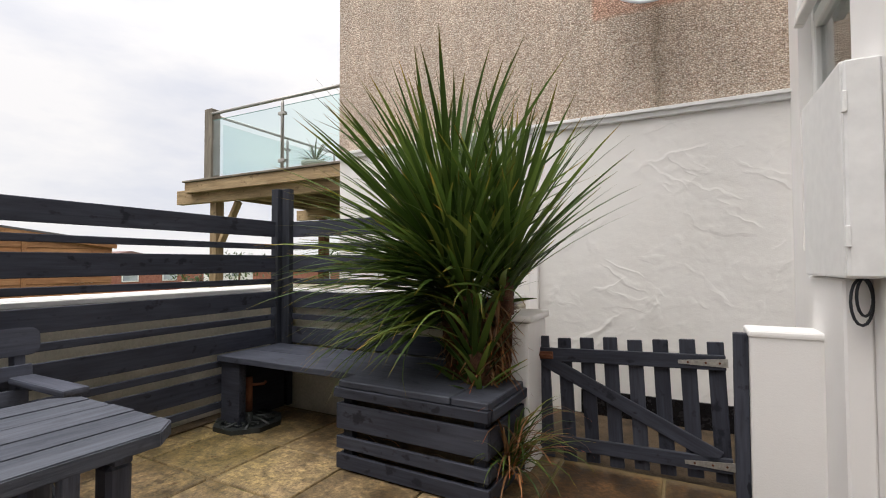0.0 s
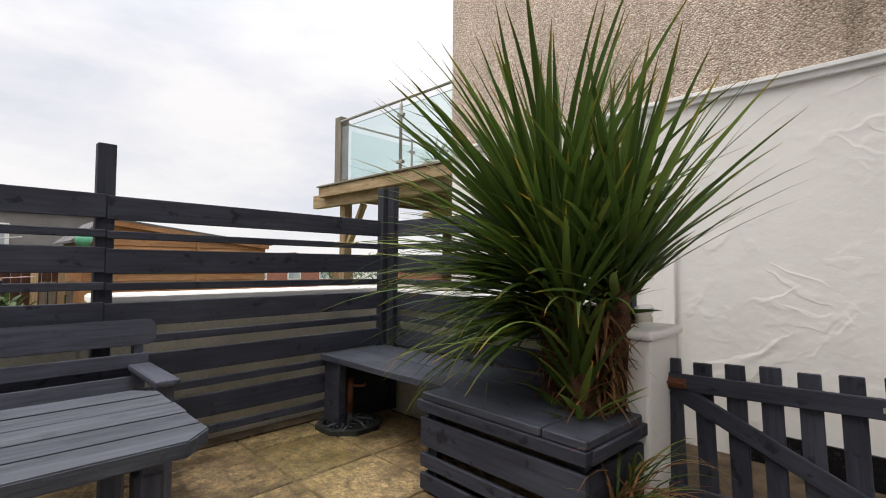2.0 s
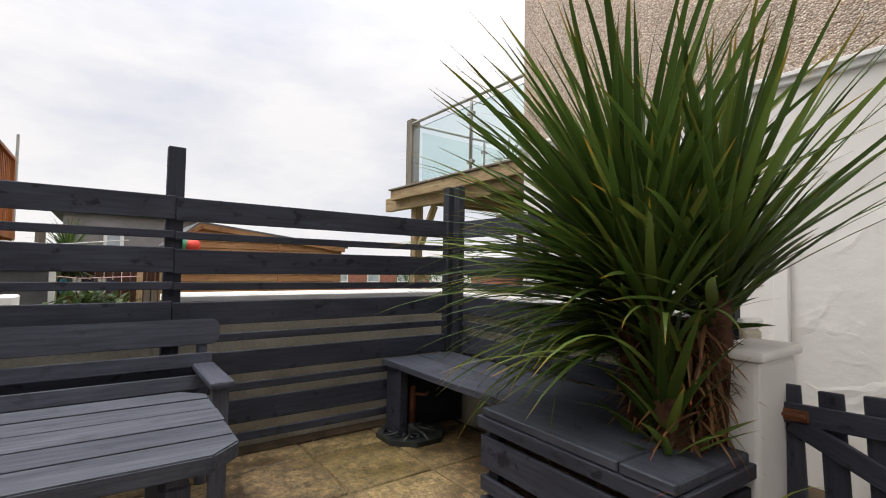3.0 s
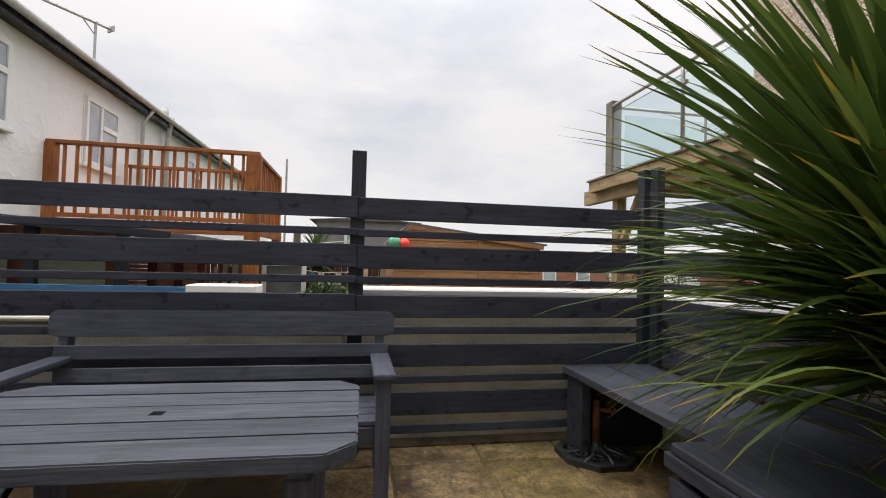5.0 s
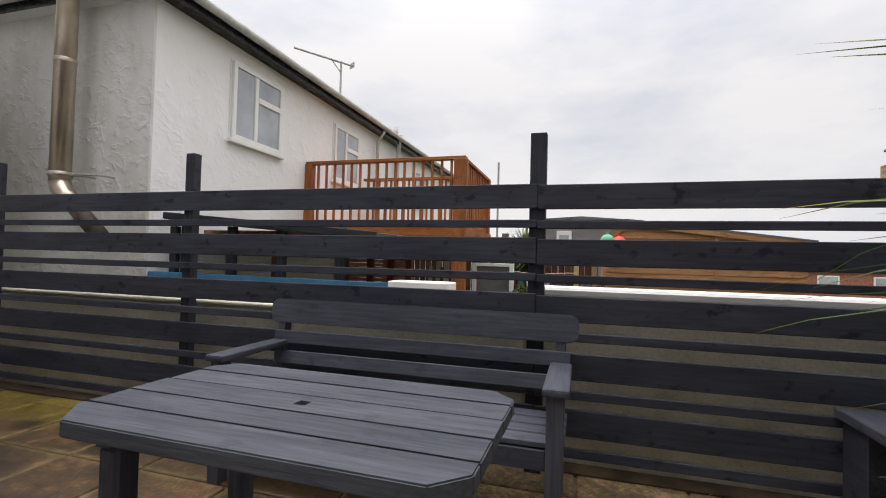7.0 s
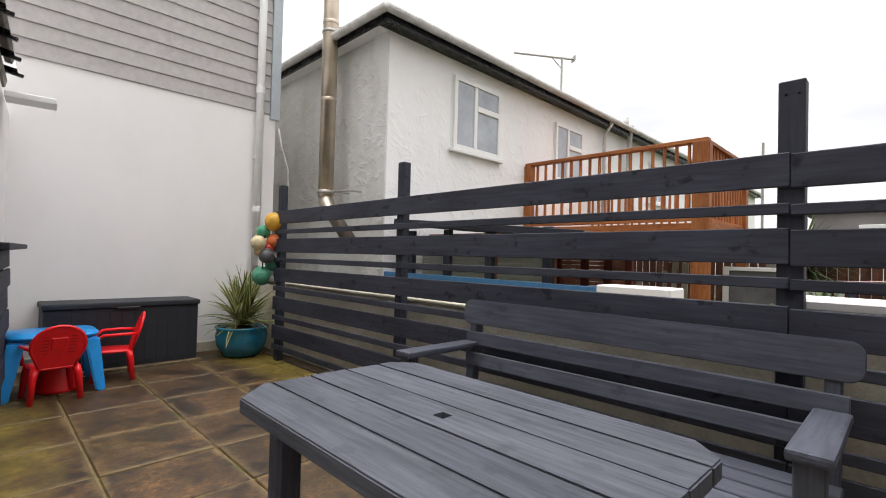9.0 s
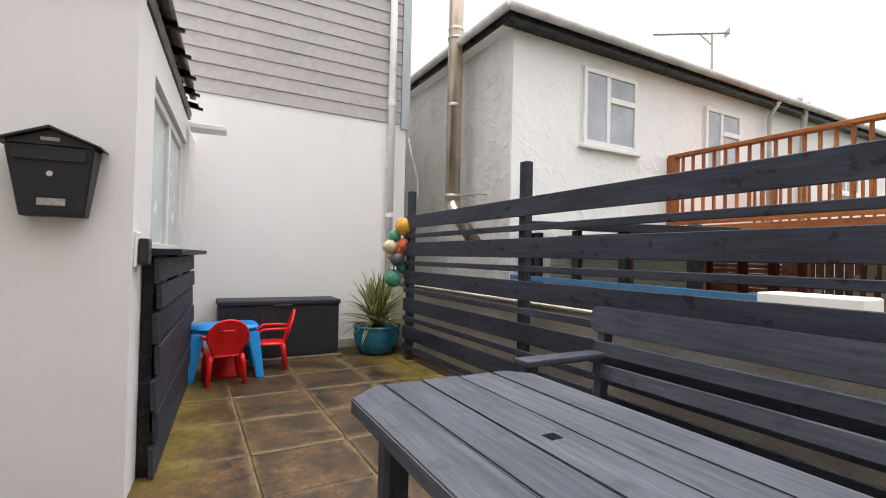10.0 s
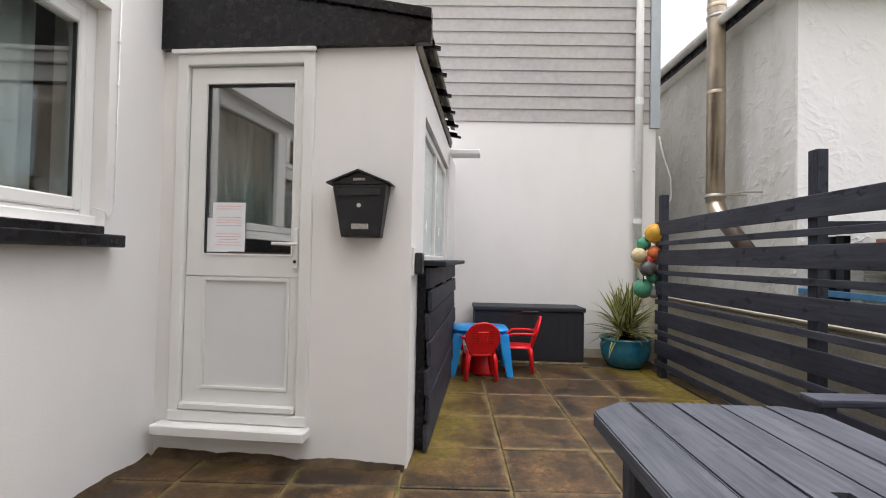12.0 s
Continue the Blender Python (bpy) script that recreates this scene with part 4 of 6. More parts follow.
# letter box
mb = thing("letter_box", PORCH @ pose(0.285, 0.004, 1.34), "black metal wall letter box with a pitched lid", "letter box")
own = bmesh.new()
for (w, d, z) in ((0.115, 0.075, 0.0), (0.155, 0.12, 0.285), (0.155, 0.12, 0.30)):
    for x, y in ((-w, 0), (w, 0), (w, d), (-w, d)):
        own.verts.new((x, y, z))
own.verts.ensure_lookup_table()
vs = own.verts
own.faces.new([vs[i] for i in (3, 2, 1, 0)])
own.faces.new([vs[i] for i in (8, 9, 10, 11)])
for r in (0, 4):
    for k in range(4):
        own.faces.new((vs[r + k], vs[r + (k + 1) % 4], vs[r + 4 + (k + 1) % 4], vs[r + 4 + k]))
bmesh.ops.recalc_face_normals(own, faces=own.faces[:])
bmesh.ops.bevel(own, geom=own.edges[:], offset=0.004, segments=1, affect="EDGES")
part("body", own, BLACK_METAL, mb)
gab = bmesh.new()
pts = [(-0.157, 0.302), (0.157, 0.302), (0.157, 0.308), (0, 0.368), (-0.157, 0.308)]
va, vb = [gab.verts.new((x, 0, z)) for x, z in pts], [gab.verts.new((x, 0.121, z)) for x, z in pts]
gab.faces.new(va)
gab.faces.new(vb[::-1])
for k in range(5):
    gab.faces.new((va[k], vb[k], vb[(k + 1) % 5], va[(k + 1) % 5]))
bmesh.ops.recalc_face_normals(gab, faces=gab.faces[:])
part("gable", gab, BLACK_METAL, mb)
lid = bmesh.new()
pts = [(-0.184, 0.3), (0, 0.372), (0.184, 0.3), (0.184, 0.308), (0, 0.382), (-0.184, 0.308)]
va, vb = [lid.verts.new((x, 0, z)) for x, z in pts], [lid.verts.new((x, 0.152, z)) for x, z in pts]
lid.faces.new((va[0], va[1], va[4], va[5]))
lid.faces.new((va[1], va[2], va[3], va[4]))
lid.faces.new((vb[5], vb[4], vb[1], vb[0]))
lid.faces.new((vb[4], vb[3], vb[2], vb[1]))
for k in range(6):
    lid.faces.new((va[k], vb[k], vb[(k + 1) % 6], va[(k + 1) % 6]))
bmesh.ops.recalc_face_normals(lid, faces=lid.faces[:])
part("lid", lid, BLACK_METAL, mb, "pitched metal lid")
part("flap", box(-0.125, 0.125, 0.116, 0.126, 0.235, 0.282, 0.003), BLACK_METAL, mb)
part("door", prism([(-0.11, 0.01), (0.11, 0.01), (0.14, 0.222), (-0.14, 0.222)], -0.004, 0.0, 0.001), BLACK_METAL, mb, "", pose(0, 0.076, 0, 80.9))
part("lock", tube([(0, 0.113, 0.18), (0, 0.122, 0.18)], 0.012, 14), STEEL, mb, "steel lock")
part("name_plate", box(-0.05, 0.05, 0.084, 0.096, 0.045, 0.077, 0.002), OLD_STEEL, mb, "small metal name plate")
part("plate", box(-0.035, 0.035, 0.123, 0.127, 0.318, 0.335, 0.002), OLD_STEEL, mb)

# notice taped inside the door glass
nt = thing("notice", PORCH @ pose(1.14, -0.018, 1.245), "white paper notice with red writing inside the door glass", "notice")
part("sheet", box(-0.105, 0.105, -0.001, 0.001, 0.0, 0.3), PAPER, nt)
part("back_sheet", box(0.0, 0.14, -0.0035, -0.002, -0.005, 0.205), PAPER, nt)
random.seed(5)
for k in range(15):
    if k in (2, 3, 8, 9):
        continue
    w = random.uniform(0.06, 0.085) if k > 1 else 0.08
    part("line", box(-w, w, 0.0012, 0.0016, 0.275 - k * 0.017, 0.279 - k * 0.017), RED_INK, nt)

# meter cabinet on the house wall
mc = thing("meter_cabinet", pose(EAST, 0, 0), "large white meter cabinet on the house wall", "cabinet")
part("body", box(-0.13, 0.0, 2.50, 3.22, 1.21, 2.13, 0.012, 2), WHITE_PLASTIC, mc)
part("door", box(-0.125, -0.001, 2.465, 2.495, 1.215, 2.12, 0.008), WHITE_PLASTIC, mc)
for z in (1.34, 1.9):
    part("hinge", box(-0.134, -0.115, 2.455, 2.48, z, z + 0.09, 0.004), WHITE_PLASTIC, mc)
cb = thing("cable", pose(EAST, 2.6, 1.21), "grey looped cable hanging under the meter cabinet", "cable")
for dx, drop, wide in ((-0.06, 0.2, 0.045), (-0.05, 0.16, 0.035)):
    part("loop", tube([(dx + wide * math.sin(a), -0.03 + 0.03 * math.sin(a), -drop / 2 + drop / 2 * math.cos(a)) for a in [k * math.pi / 8 for k in range(17)]], 0.006, 8), GREY_PLASTIC, cb, "", None, True)
setting("wall_east_base", box(0.615, EAST - 0.001, 2.64, 3.3, -0.3, 1.205, 0.01), WHITE_RENDER, "white-painted thicker foot of the house wall", "wall")

# ---- fence ----
ROWS_Z = [(1.592, 0.142), (1.431, 0.047), (1.277, 0.15), (1.121, 0.047), (0.955, 0.146), (0.798, 0.05), (0.633, 0.148), (0.477, 0.05), (0.317, 0.152), (0.152, 0.055)]
fence = thing("fence", pose(0, 0, 0), "dark slate-painted slatted timber fence along the patio", "fence")
for y, wide, top in ((-3.62, 0.094, 1.96), (-1.505, 0.08, 1.955), (1.03, 0.094, 1.975)):
    between("post", (FENCE - 0.038, y, 0.0), (FENCE - 0.038, y, top), wide, 0.07, SLATE, fence, up=(0, 1, 0))
    for dy in (-0.02, 0.025):
        part("screw", tube([(FENCE - 0.004, y + dy, top - 0.06), (FENCE + 0.001 - 0.004, y + dy, top - 0.06)], 0.006, 6), RUST, fence)
BREAKS = [(-3.68, 1.03), (1.033, 3.06)]
random.seed(3)
for z, w in ROWS_Z:
    for y0, y1 in BREAKS:
        j = random.uniform(-0.004, 0.004)
        dz = 0.0 if y0 > 0 else 0.006
        between("board", (FENCE + 0.012, y0, z + j + dz), (FENCE + 0.012, y1, z - j * 0.5 + dz), w, 0.022, SLATE, fence)
NF = 3.185
cf = thing("corner_fence", pose(0, 0, 0), "dark slate-painted slatted timber fence behind the corner seat", "fence")
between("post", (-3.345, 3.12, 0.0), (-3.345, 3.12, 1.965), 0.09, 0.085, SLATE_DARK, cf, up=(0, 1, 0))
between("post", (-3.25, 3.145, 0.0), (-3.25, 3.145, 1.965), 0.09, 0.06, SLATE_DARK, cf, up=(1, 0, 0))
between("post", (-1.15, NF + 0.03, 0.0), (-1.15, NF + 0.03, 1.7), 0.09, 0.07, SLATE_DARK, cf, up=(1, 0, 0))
for z, w in ROWS_Z[:8]:
    between("board", (-3.2, NF - 0.02, z), (-1.08, NF - 0.02, z), w, 0.022, SLATE, cf)

# ---- corner seat and planter ----
seat = thing("corner_bench", pose(0, 0, 0), "slate-painted fixed timber bench seat in the fence corner", "bench")
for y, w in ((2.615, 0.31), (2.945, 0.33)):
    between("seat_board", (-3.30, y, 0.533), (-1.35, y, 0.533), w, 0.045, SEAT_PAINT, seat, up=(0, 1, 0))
part("leg", box(-3.285, -3.08, 2.49, 2.56, 0.0, 0.508, 0.005), SLATE, seat)
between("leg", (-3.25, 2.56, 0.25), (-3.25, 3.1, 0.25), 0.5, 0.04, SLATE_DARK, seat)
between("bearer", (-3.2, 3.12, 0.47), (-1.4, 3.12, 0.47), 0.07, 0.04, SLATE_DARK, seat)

PLM = pose(-1.925, 2.315, 0, 0, 0, -2.0)
pl = thing("planter_box", PLM, "slate-painted slatted timber planter box with a boarded lid", "planter")
PLW, PLD = 1.0, 0.72
for z, w in ((0.06, 0.09), (0.175, 0.075), (0.335, 0.155)):
    between("slat", (-0.02, -0.012, z), (PLW + 0.012, -0.012, z), w, 0.024, SLATE, pl)
    between("slat", (PLW, 0.002, z), (PLW, PLD, z), w, 0.024, SLATE, pl)
    between("slat", (0, 0.002, z), (0, PLD, z), w, 0.024, SLATE, pl)
for x, y in ((0.05, 0.04), (PLW - 0.05, 0.04), (0.05, PLD - 0.04), (PLW - 0.05, PLD - 0.04)):
    between("post", (x, y, 0.0), (x, y, 0.49), 0.07, 0.07, SLATE_DARK, pl, up=(0, 1, 0))
between("rim", (-0.03, -0.02, 0.482), (PLW + 0.02, -0.02, 0.482), 0.06, 0.04, SLATE, pl)
between("rim", (PLW + 0.01, 0.002, 0.482), (PLW + 0.01, PLD, 0.482), 0.06, 0.04, SLATE, pl)
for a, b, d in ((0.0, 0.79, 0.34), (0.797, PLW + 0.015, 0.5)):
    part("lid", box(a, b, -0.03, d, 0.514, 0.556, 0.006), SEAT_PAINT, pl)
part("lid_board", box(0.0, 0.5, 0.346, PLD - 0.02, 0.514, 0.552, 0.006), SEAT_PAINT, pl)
part("liner", box(0.06, PLW - 0.06, 0.05, PLD - 0.05, 0.0, 0.46), SOIL, pl, "dark soil")
random.seed(41)
bits = bmesh.new()
for k in range(60):
    leaf_bm(random.uniform(0.1, 0.3), 0.014, random.uniform(0.3, 1.2), 0.2, 4, Matrix.Translation((random.uniform(0.05, PLW - 0.05), random.uniform(0.03, 0.07), random.uniform(0.02, 0.42))) @ Matrix.Rotation(random.choice((0, math.pi)) + random.uniform(-0.2, 0.2), 4, "Z") @ Matrix.Rotation(random.uniform(-0.4, 0.4), 4, "Y"), bits)
part("dead_leaves", bits, LEAF_DRY, pl, "dry leaves caught behind the slats", None, True)

# cordyline: several heads of strap leaves on fibrous stems
random.seed(11)
cord = thing("cordyline", pose(-1.15, 2.76, 0.45), "large green cordyline with strap leaves growing from the planter", "plant")
HEADS = [  # foot x, y; head x, y, z; leaves; length; highest and lowest leaf; middle azimuth and half spread
    (-0.12, 0.02, -0.2, -0.02, 1.02, 125, 1.2, 86, 12, 3.3, 3.15),
    (0.08, 0.02, 0.14, 0.06, 0.92, 145, 1.04, 82, 16, 0.3, 3.15),
    (0.0, -0.05, -0.05, -0.18, 0.82, 90, 0.74, 80, 22, -1.5, 2.4),
    (-0.14, -0.02, -0.24, -0.08, 0.94, 130, 1.2, 66, 14, 3.8, 1.4),
    (-0.14, -0.02, -0.24, -0.1, 0.84, 150, 1.18, 30, -12, 3.6, 1.15),
    (0.06, -0.1, 0.03, -0.2, 0.34, 40, 0.5, 86, 34, -1.2, 2.6),
]
RIGHT = 0.45  # the gate side, where the plant is kept cut back
LEAVES = {}


def leaf_mesh(kind, i, mat, length, width, bend):
    key = (kind, i)
    if key not in LEAVES:
        LEAVES[key] = mesh_of(leaf_bm(length, width, bend), mat, True)
    return LEAVES[key]


def leaf_pose(p, az, el, twist=0.0, s=1.0):
    return Matrix.Translation(p) @ Matrix.Rotation(az, 4, "Z") @ Matrix.Rotation(-el, 4, "Y") @ Matrix.Rotation(twist, 4, "X") @ Matrix.Scale(s, 4)


rest = bmesh.new()
count = 0
for fx, fy, hx, hy, hz, num, ln, top, low, mid_az, half in HEADS:
    mid = ((fx + hx) / 2 + random.uniform(-0.03, 0.03), (fy + hy) / 2, hz * 0.5)
    part("trunk", tube([(fx, fy, 0), mid, (hx, hy, hz)], [0.085, 0.075, 0.04], 12), BARK, cord, "shaggy brown stem", None, True)
    for k in range(num):
        u = (k + 0.5) / num
        turn = (k * 0.381966) % 1.0
        az = mid_az + half * (2 * turn - 1) + random.uniform(-0.12, 0.12)
        deg = top + (low - top) * u ** 0.85 + random.uniform(-8, 8)
        grow = ln * (0.86 + 0.2 * math.sin(min(1, u * 1.4 + 0.1) * math.pi)) * random.uniform(0.82, 1.08)
        side = math.cos(az - RIGHT)
        if side > 0.1 and deg < 36:
            if random.random() < 0.55:
                grow = random.uniform(0.16, 0.34)
            else:
                deg = random.uniform(38, 64)
                grow *= 0.9
        front = math.cos(az + 1.15)
        if front > 0.5 and deg < 35:
            grow *= 0.7
        base = Vector((hx + (fx - hx) * u * 0.35, hy + (fy - hy) * u * 0.35, hz - u * 0.36))
        lean = max(0.0, 1 - deg / 75) * (0.4 if side > 0.1 else 1.0)
        bend = random.uniform(0.06, 0.3) + 0.6 * lean * random.uniform(0.5, 1.3) + (0.6 if random.random() < 0.06 and side < 0 else 0)
        step = min(7, int(bend / 0.12))
        wide = random.uniform(0.038, 0.055) * (0.58 if half < 1.2 else 1.0)
        m = leaf_pose(base, az, radians(deg), random.uniform(-0.6, 0.6))
        if count < 290 and random.random() < 0.6:
            part("leaf", leaf_mesh("cord" + str(int(half < 1.2)), step, LEAF, 1.0, 0.044 * (0.6 if half < 1.2 else 1.0), 0.06 + step * 0.12), LEAF, cord, "", m @ Matrix.Scale(grow, 4))
            count += 1
        else:
            leaf_bm(grow, wide, bend, 0.3, 7, m, rest)
part("foliage", rest, LEAF, cord, "", None, True)
# shaggy skirts of dead leaves round the stems
dead = bmesh.new()
for fx, fy, hx, hy, hz, *_ in HEADS:
    for k in range(110):
        q = random.uniform(0.05, 0.72)
        p = Vector((fx + (hx - fx) * q, fy + (hy - fy) * q, hz * q))
        leaf_bm(random.uniform(0.1, 0.26), random.uniform(0.012, 0.022), random.uniform(0.2, 1.0), 0.3, 5, leaf_pose(p, random.uniform(0, 6.28), radians(random.uniform(-85, 0))), dead)
for k in range(190):
    p = Vector((random.uniform(0.04, 0.16), random.uniform(-0.14, 0.06), random.uniform(0.08, 0.62)))
    leaf_bm(random.uniform(0.1, 0.24), random.uniform(0.012, 0.022), random.uniform(0.2, 1.1), 0.3, 5, leaf_pose(p, random.uniform(-1.9, 1.1), radians(random.uniform(-88, -5))), dead)
part("dead_leaves", dead, LEAF_DRY, cord, "dry brown leaf skirt", None, True)
for az, el, ln, bend, p in ((4.85, 32, 0.95, 1.25, (0.0, -0.2, 0.38)), (4.5, 24, 0.85, 0.95, (-0.03, -0.2, 0.36)), (4.2, 18, 0.9, 0.8, (-0.08, -0.18, 0.34)), (3.8, 14, 0.8, 0.7, (-0.1, -0.16, 0.34)),
                            (5.2, 66, 0.5, 2.7, (0.05, -0.22, 0.46)), (4.6, 64, 0.46, 2.6, (0.1, -0.22, 0.5)), (5.7, 56, 0.5, 2.2, (0.08, -0.2, 0.5)), (3.5, 6, 0.9, 0.5, (-0.12, -0.14, 0.42))):
    part("leaf", leaf_bm(ln, 0.032, bend, 0.2, 10), LEAF_BRIGHT, cord, "bright drooping leaf", leaf_pose(Vector(p), az, radians(el)), True)

tuft = thing("grass_tuft", pose(-0.87, 2.5, 0.02), "arching reddish-green grass tuft beside the planter", "plant")
tb = bmesh.new()
td = bmesh.new()
for k in range(90):
    leaf_bm(random.uniform(0.3, 0.55), 0.014, random.uniform(0.8, 2.2), 0.2, 6, leaf_pose(Vector((random.uniform(-0.05, 0.03), random.uniform(-0.08, 0.1), random.uniform(0.05, 0.25))), random.uniform(-2.2, 2.0), radians(random.uniform(15, 75))), tb if k % 2 else td)
part("leaves", tb, LEAF, tuft, "", None, True)
part("dry_leaves", td, LEAF_DRY, tuft, "reddish brown blades", None, True)

# ---- parasol base ----
ub = thing("parasol_base", pose(-3.12, 2.62, 0.0), "black cast-iron openwork parasol base with a rusty stem", "parasol base")
ring = bmesh.new()
for k in range(8):
    a0, a1 = math.pi / 8 + k * math.pi / 4, math.pi / 8 + (k + 1) * math.pi / 4
    c0, c1 = (math.cos(a0), math.sin(a0)), (math.cos(a1), math.sin(a1))
    prism([(0.265 * c0[0], 0.265 * c0[1]), (0.265 * c1[0], 0.265 * c1[1]), (0.215 * c1[0], 0.215 * c1[1]), (0.215 * c0[0], 0.215 * c0[1])], 0.0, 0.035, 0, ring)
part("rim", ring, CAST_IRON, ub)
for k in range(8):
    a = k * math.pi / 4
    part("spoke", tube([(0.04 * math.cos(a), 0.04 * math.sin(a), 0.06), (0.13 * math.cos(a + 0.15), 0.13 * math.sin(a + 0.15), 0.045), (0.23 * math.cos(a), 0.23 * math.sin(a), 0.03)], [0.016, 0.012, 0.014], 8), CAST_IRON, ub, "", None, True)
    b = a + math.pi / 8
    part("scroll", tube([(0.14 * math.cos(b) + 0.035 * math.cos(q), 0.14 * math.sin(b) + 0.035 * math.sin(q), 0.04) for q in [j * math.pi / 5 for j in range(10)]], 0.008, 6), CAST_IRON, ub, "", None, True)
part("plate", lathe([(0.001, 0.004), (0.21, 0.004), (0.21, 0.012), (0.001, 0.012)], 8), CAST_IRON, ub)
part("hub", lathe([(0.07, 0.012), (0.065, 0.06), (0.04, 0.085), (0.035, 0.1)], 20), CAST_IRON, ub, "", None, True)
part("stem", tube([(0, 0, 0.09), (0, 0, 0.37)], 0.028, 16), RUST, ub, "rusty tube", None, True)
part("clamp", tube([(0.02, 0.01, 0.31), (0.1, 0.06, 0.315), (0.115, 0.07, 0.335)], 0.011, 8), RUST, ub)

# ---- gate ----
gate = thing("garden_gate", pose(-0.876, 3.07, 0.0, 0, -2.6, 0), "closed slate-painted picket gate with a diagonal brace", "gate")
GW = 1.1
for k in range(8):
    x = 0.012 + k * (GW - 0.1) / 7
    z = 0.79 - 0.006 * ((k * 5) % 3)
    between("picket", (x + 0.043, 0.02, 0.0 - 0.01 * (k % 2)), (x + 0.043, 0.02, z), 0.085, 0.02, SLATE, gate, up=(1, 0, 0))
between("rail", (0.0, -0.004, 0.675), (GW, -0.004, 0.665), 0.085, 0.024, SLATE, gate)
between("rail", (0.0, -0.004, 0.115), (GW, -0.004, 0.095), 0.085, 0.024, SLATE, gate)
between("brace", (0.06, -0.005, 0.64), (GW - 0.06, -0.005, 0.13), 0.085, 0.022, SLATE, gate)
for z in (0.665, 0.095):
    hg = part("hinge", prism([(GW - 0.24, z - 0.01), (GW + 0.01, z - 0.024), (GW + 0.01, z + 0.024), (GW - 0.24, z + 0.01)], 0.0, 0.005), OLD_STEEL, gate, "galvanised tee hinge", pose(0, -0.017, 0, 90))
    for x in (GW - 0.19, GW - 0.1, GW - 0.03):
        part("screw", tube([(x, -0.021, z), (x, -0.025, z)], 0.006, 8), RUST, hg, "", hg.matrix_basis.inverted())
part("latch", box(-0.02, 0.13, -0.026, -0.017, 0.645, 0.695, 0.004), RUST, gate, "rusty bolt plate")
part("bolt", tube([(-0.035, -0.035, 0.672), (0.12, -0.035, 0.672)], 0.009, 8), RUST, gate, "rusty bolt")
gp = thing("gate_post", pose(0.262, 3.05, 0.0), "slate-painted timber gate post against the low wall", "post")
between("shaft", (0, 0, -0.02), (0, 0, 0.89), 0.062, 0.07, SLATE, gp, up=(0, 1, 0))

# ---- table ----
TM = pose(-1.972, 0.388, 0, 0, 0, -0.8)
table = thing("garden_table", TM, "weathered slate-painted timber garden table with clipped corners", "table")
TX, TY = 0.40, 0.668
xs = [-TX + (2 * TX / 5) * k for k in range(6)]
CL = 0.085
for k in range(5):
    x0, x1 = xs[k] + 0.0025, xs[k + 1] - 0.0025
    y0, y1 = -TY, TY
    if k == 0:
        o = [(x0, y0 + CL), (x0 + CL, y0), (x1, y0), (x1, y1), (x0 + CL, y1), (x0, y1 - CL)]
    elif k == 4:
        o = [(x0, y0), (x1 - 0.13, y0), (x1, y0 + 0.12), (x1, y1 - CL), (x1 - CL, y1), (x0, y1)]
    else:
        o = [(x0, y0), (x1, y0), (x1, y1), (x0, y1)]
    if k == 2:
        bm = prism([(x0, y0), (x1, y0), (x1, -0.022), (x0, -0.022)], 0.676, 0.72, 0)
        prism([(x0, 0.022), (x1, 0.022), (x1, y1), (x0, y1)], 0.676, 0.72, 0, bm)
        prism([(x0, -0.022), (-0.022, -0.022), (-0.022, 0.022), (x0, 0.022)], 0.676, 0.72, 0, bm)
        prism([(0.022, -0.022), (x1, -0.022), (x1, 0.022), (0.022, 0.022)], 0.676, 0.72, 0, bm)
        bmesh.ops.remove_doubles(bm, verts=bm.verts[:], dist=0.0005)
    else:
        bm = prism(o, 0.668, 0.72 - 0.001 * (k % 2), 0.005)
    rot = Matrix.Rotation(radians(90), 4, "Z")
    bmesh.ops.transform(bm, matrix=rot.inverted(), verts=bm.verts[:])
    part("top_board", bm, TABLE_PAINT, table, "", rot)
for y in (-0.465, 0.50):
    between("batten", (-0.33, y, 0.65), (0.33, y, 0.65), 0.05, 0.06, BENCH_PAINT, table)
    for x in (-0.272, 0.272):
        between("leg", (x, y, 0.0), (x, y, 0.624), 0.088, 0.08, BENCH_PAINT, table, 0.014, up=(1, 0, 0))
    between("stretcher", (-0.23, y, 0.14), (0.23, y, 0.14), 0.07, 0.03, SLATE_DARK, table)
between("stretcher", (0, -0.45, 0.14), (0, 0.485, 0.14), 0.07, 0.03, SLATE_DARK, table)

# ---- garden bench ----
gb = thing("garden_bench", pose(0, 0, 0), "slate-painted timber garden bench with rounded top rail and arms", "bench")
Y0, Y1 = -0.64, 1.275
yc = (Y0 + Y1) / 2
o = []
r = 0.05
for cx, cz, a0 in ((Y1 - r, 0.885 - r + 0.05, 0), (Y0 + r, 0.885 - r + 0.05, 90), (Y0 + r, 0.785 + r, 180), (Y1 - r, 0.785 + r, 270)):
    for k in range(7):
        a = radians(a0 + k * 15)
        o.append((cx + r * math.cos(a), cz + r * math.sin(a)))
tr = prism([(y - yc, z - 0.86) for y, z in o], -0.018, 0.018, 0.004)
part("top_rail", tr, BENCH_PAINT, gb, "rounded board", Matrix.Translation((-3.2, yc, 0.86)) @ Matrix(((0, 0, 1, 0), (1, 0, 0, 0), (0, 1, 0, 0), (0, 0, 0, 1))) @ pose(0, 0, 0, -6))
between("back_slat", (-3.175, Y0 + 0.04, 0.70), (-3.175, Y1 - 0.04, 0.70), 0.08, 0.024, BENCH_PAINT, gb, up=(-0.1, 0, 1))
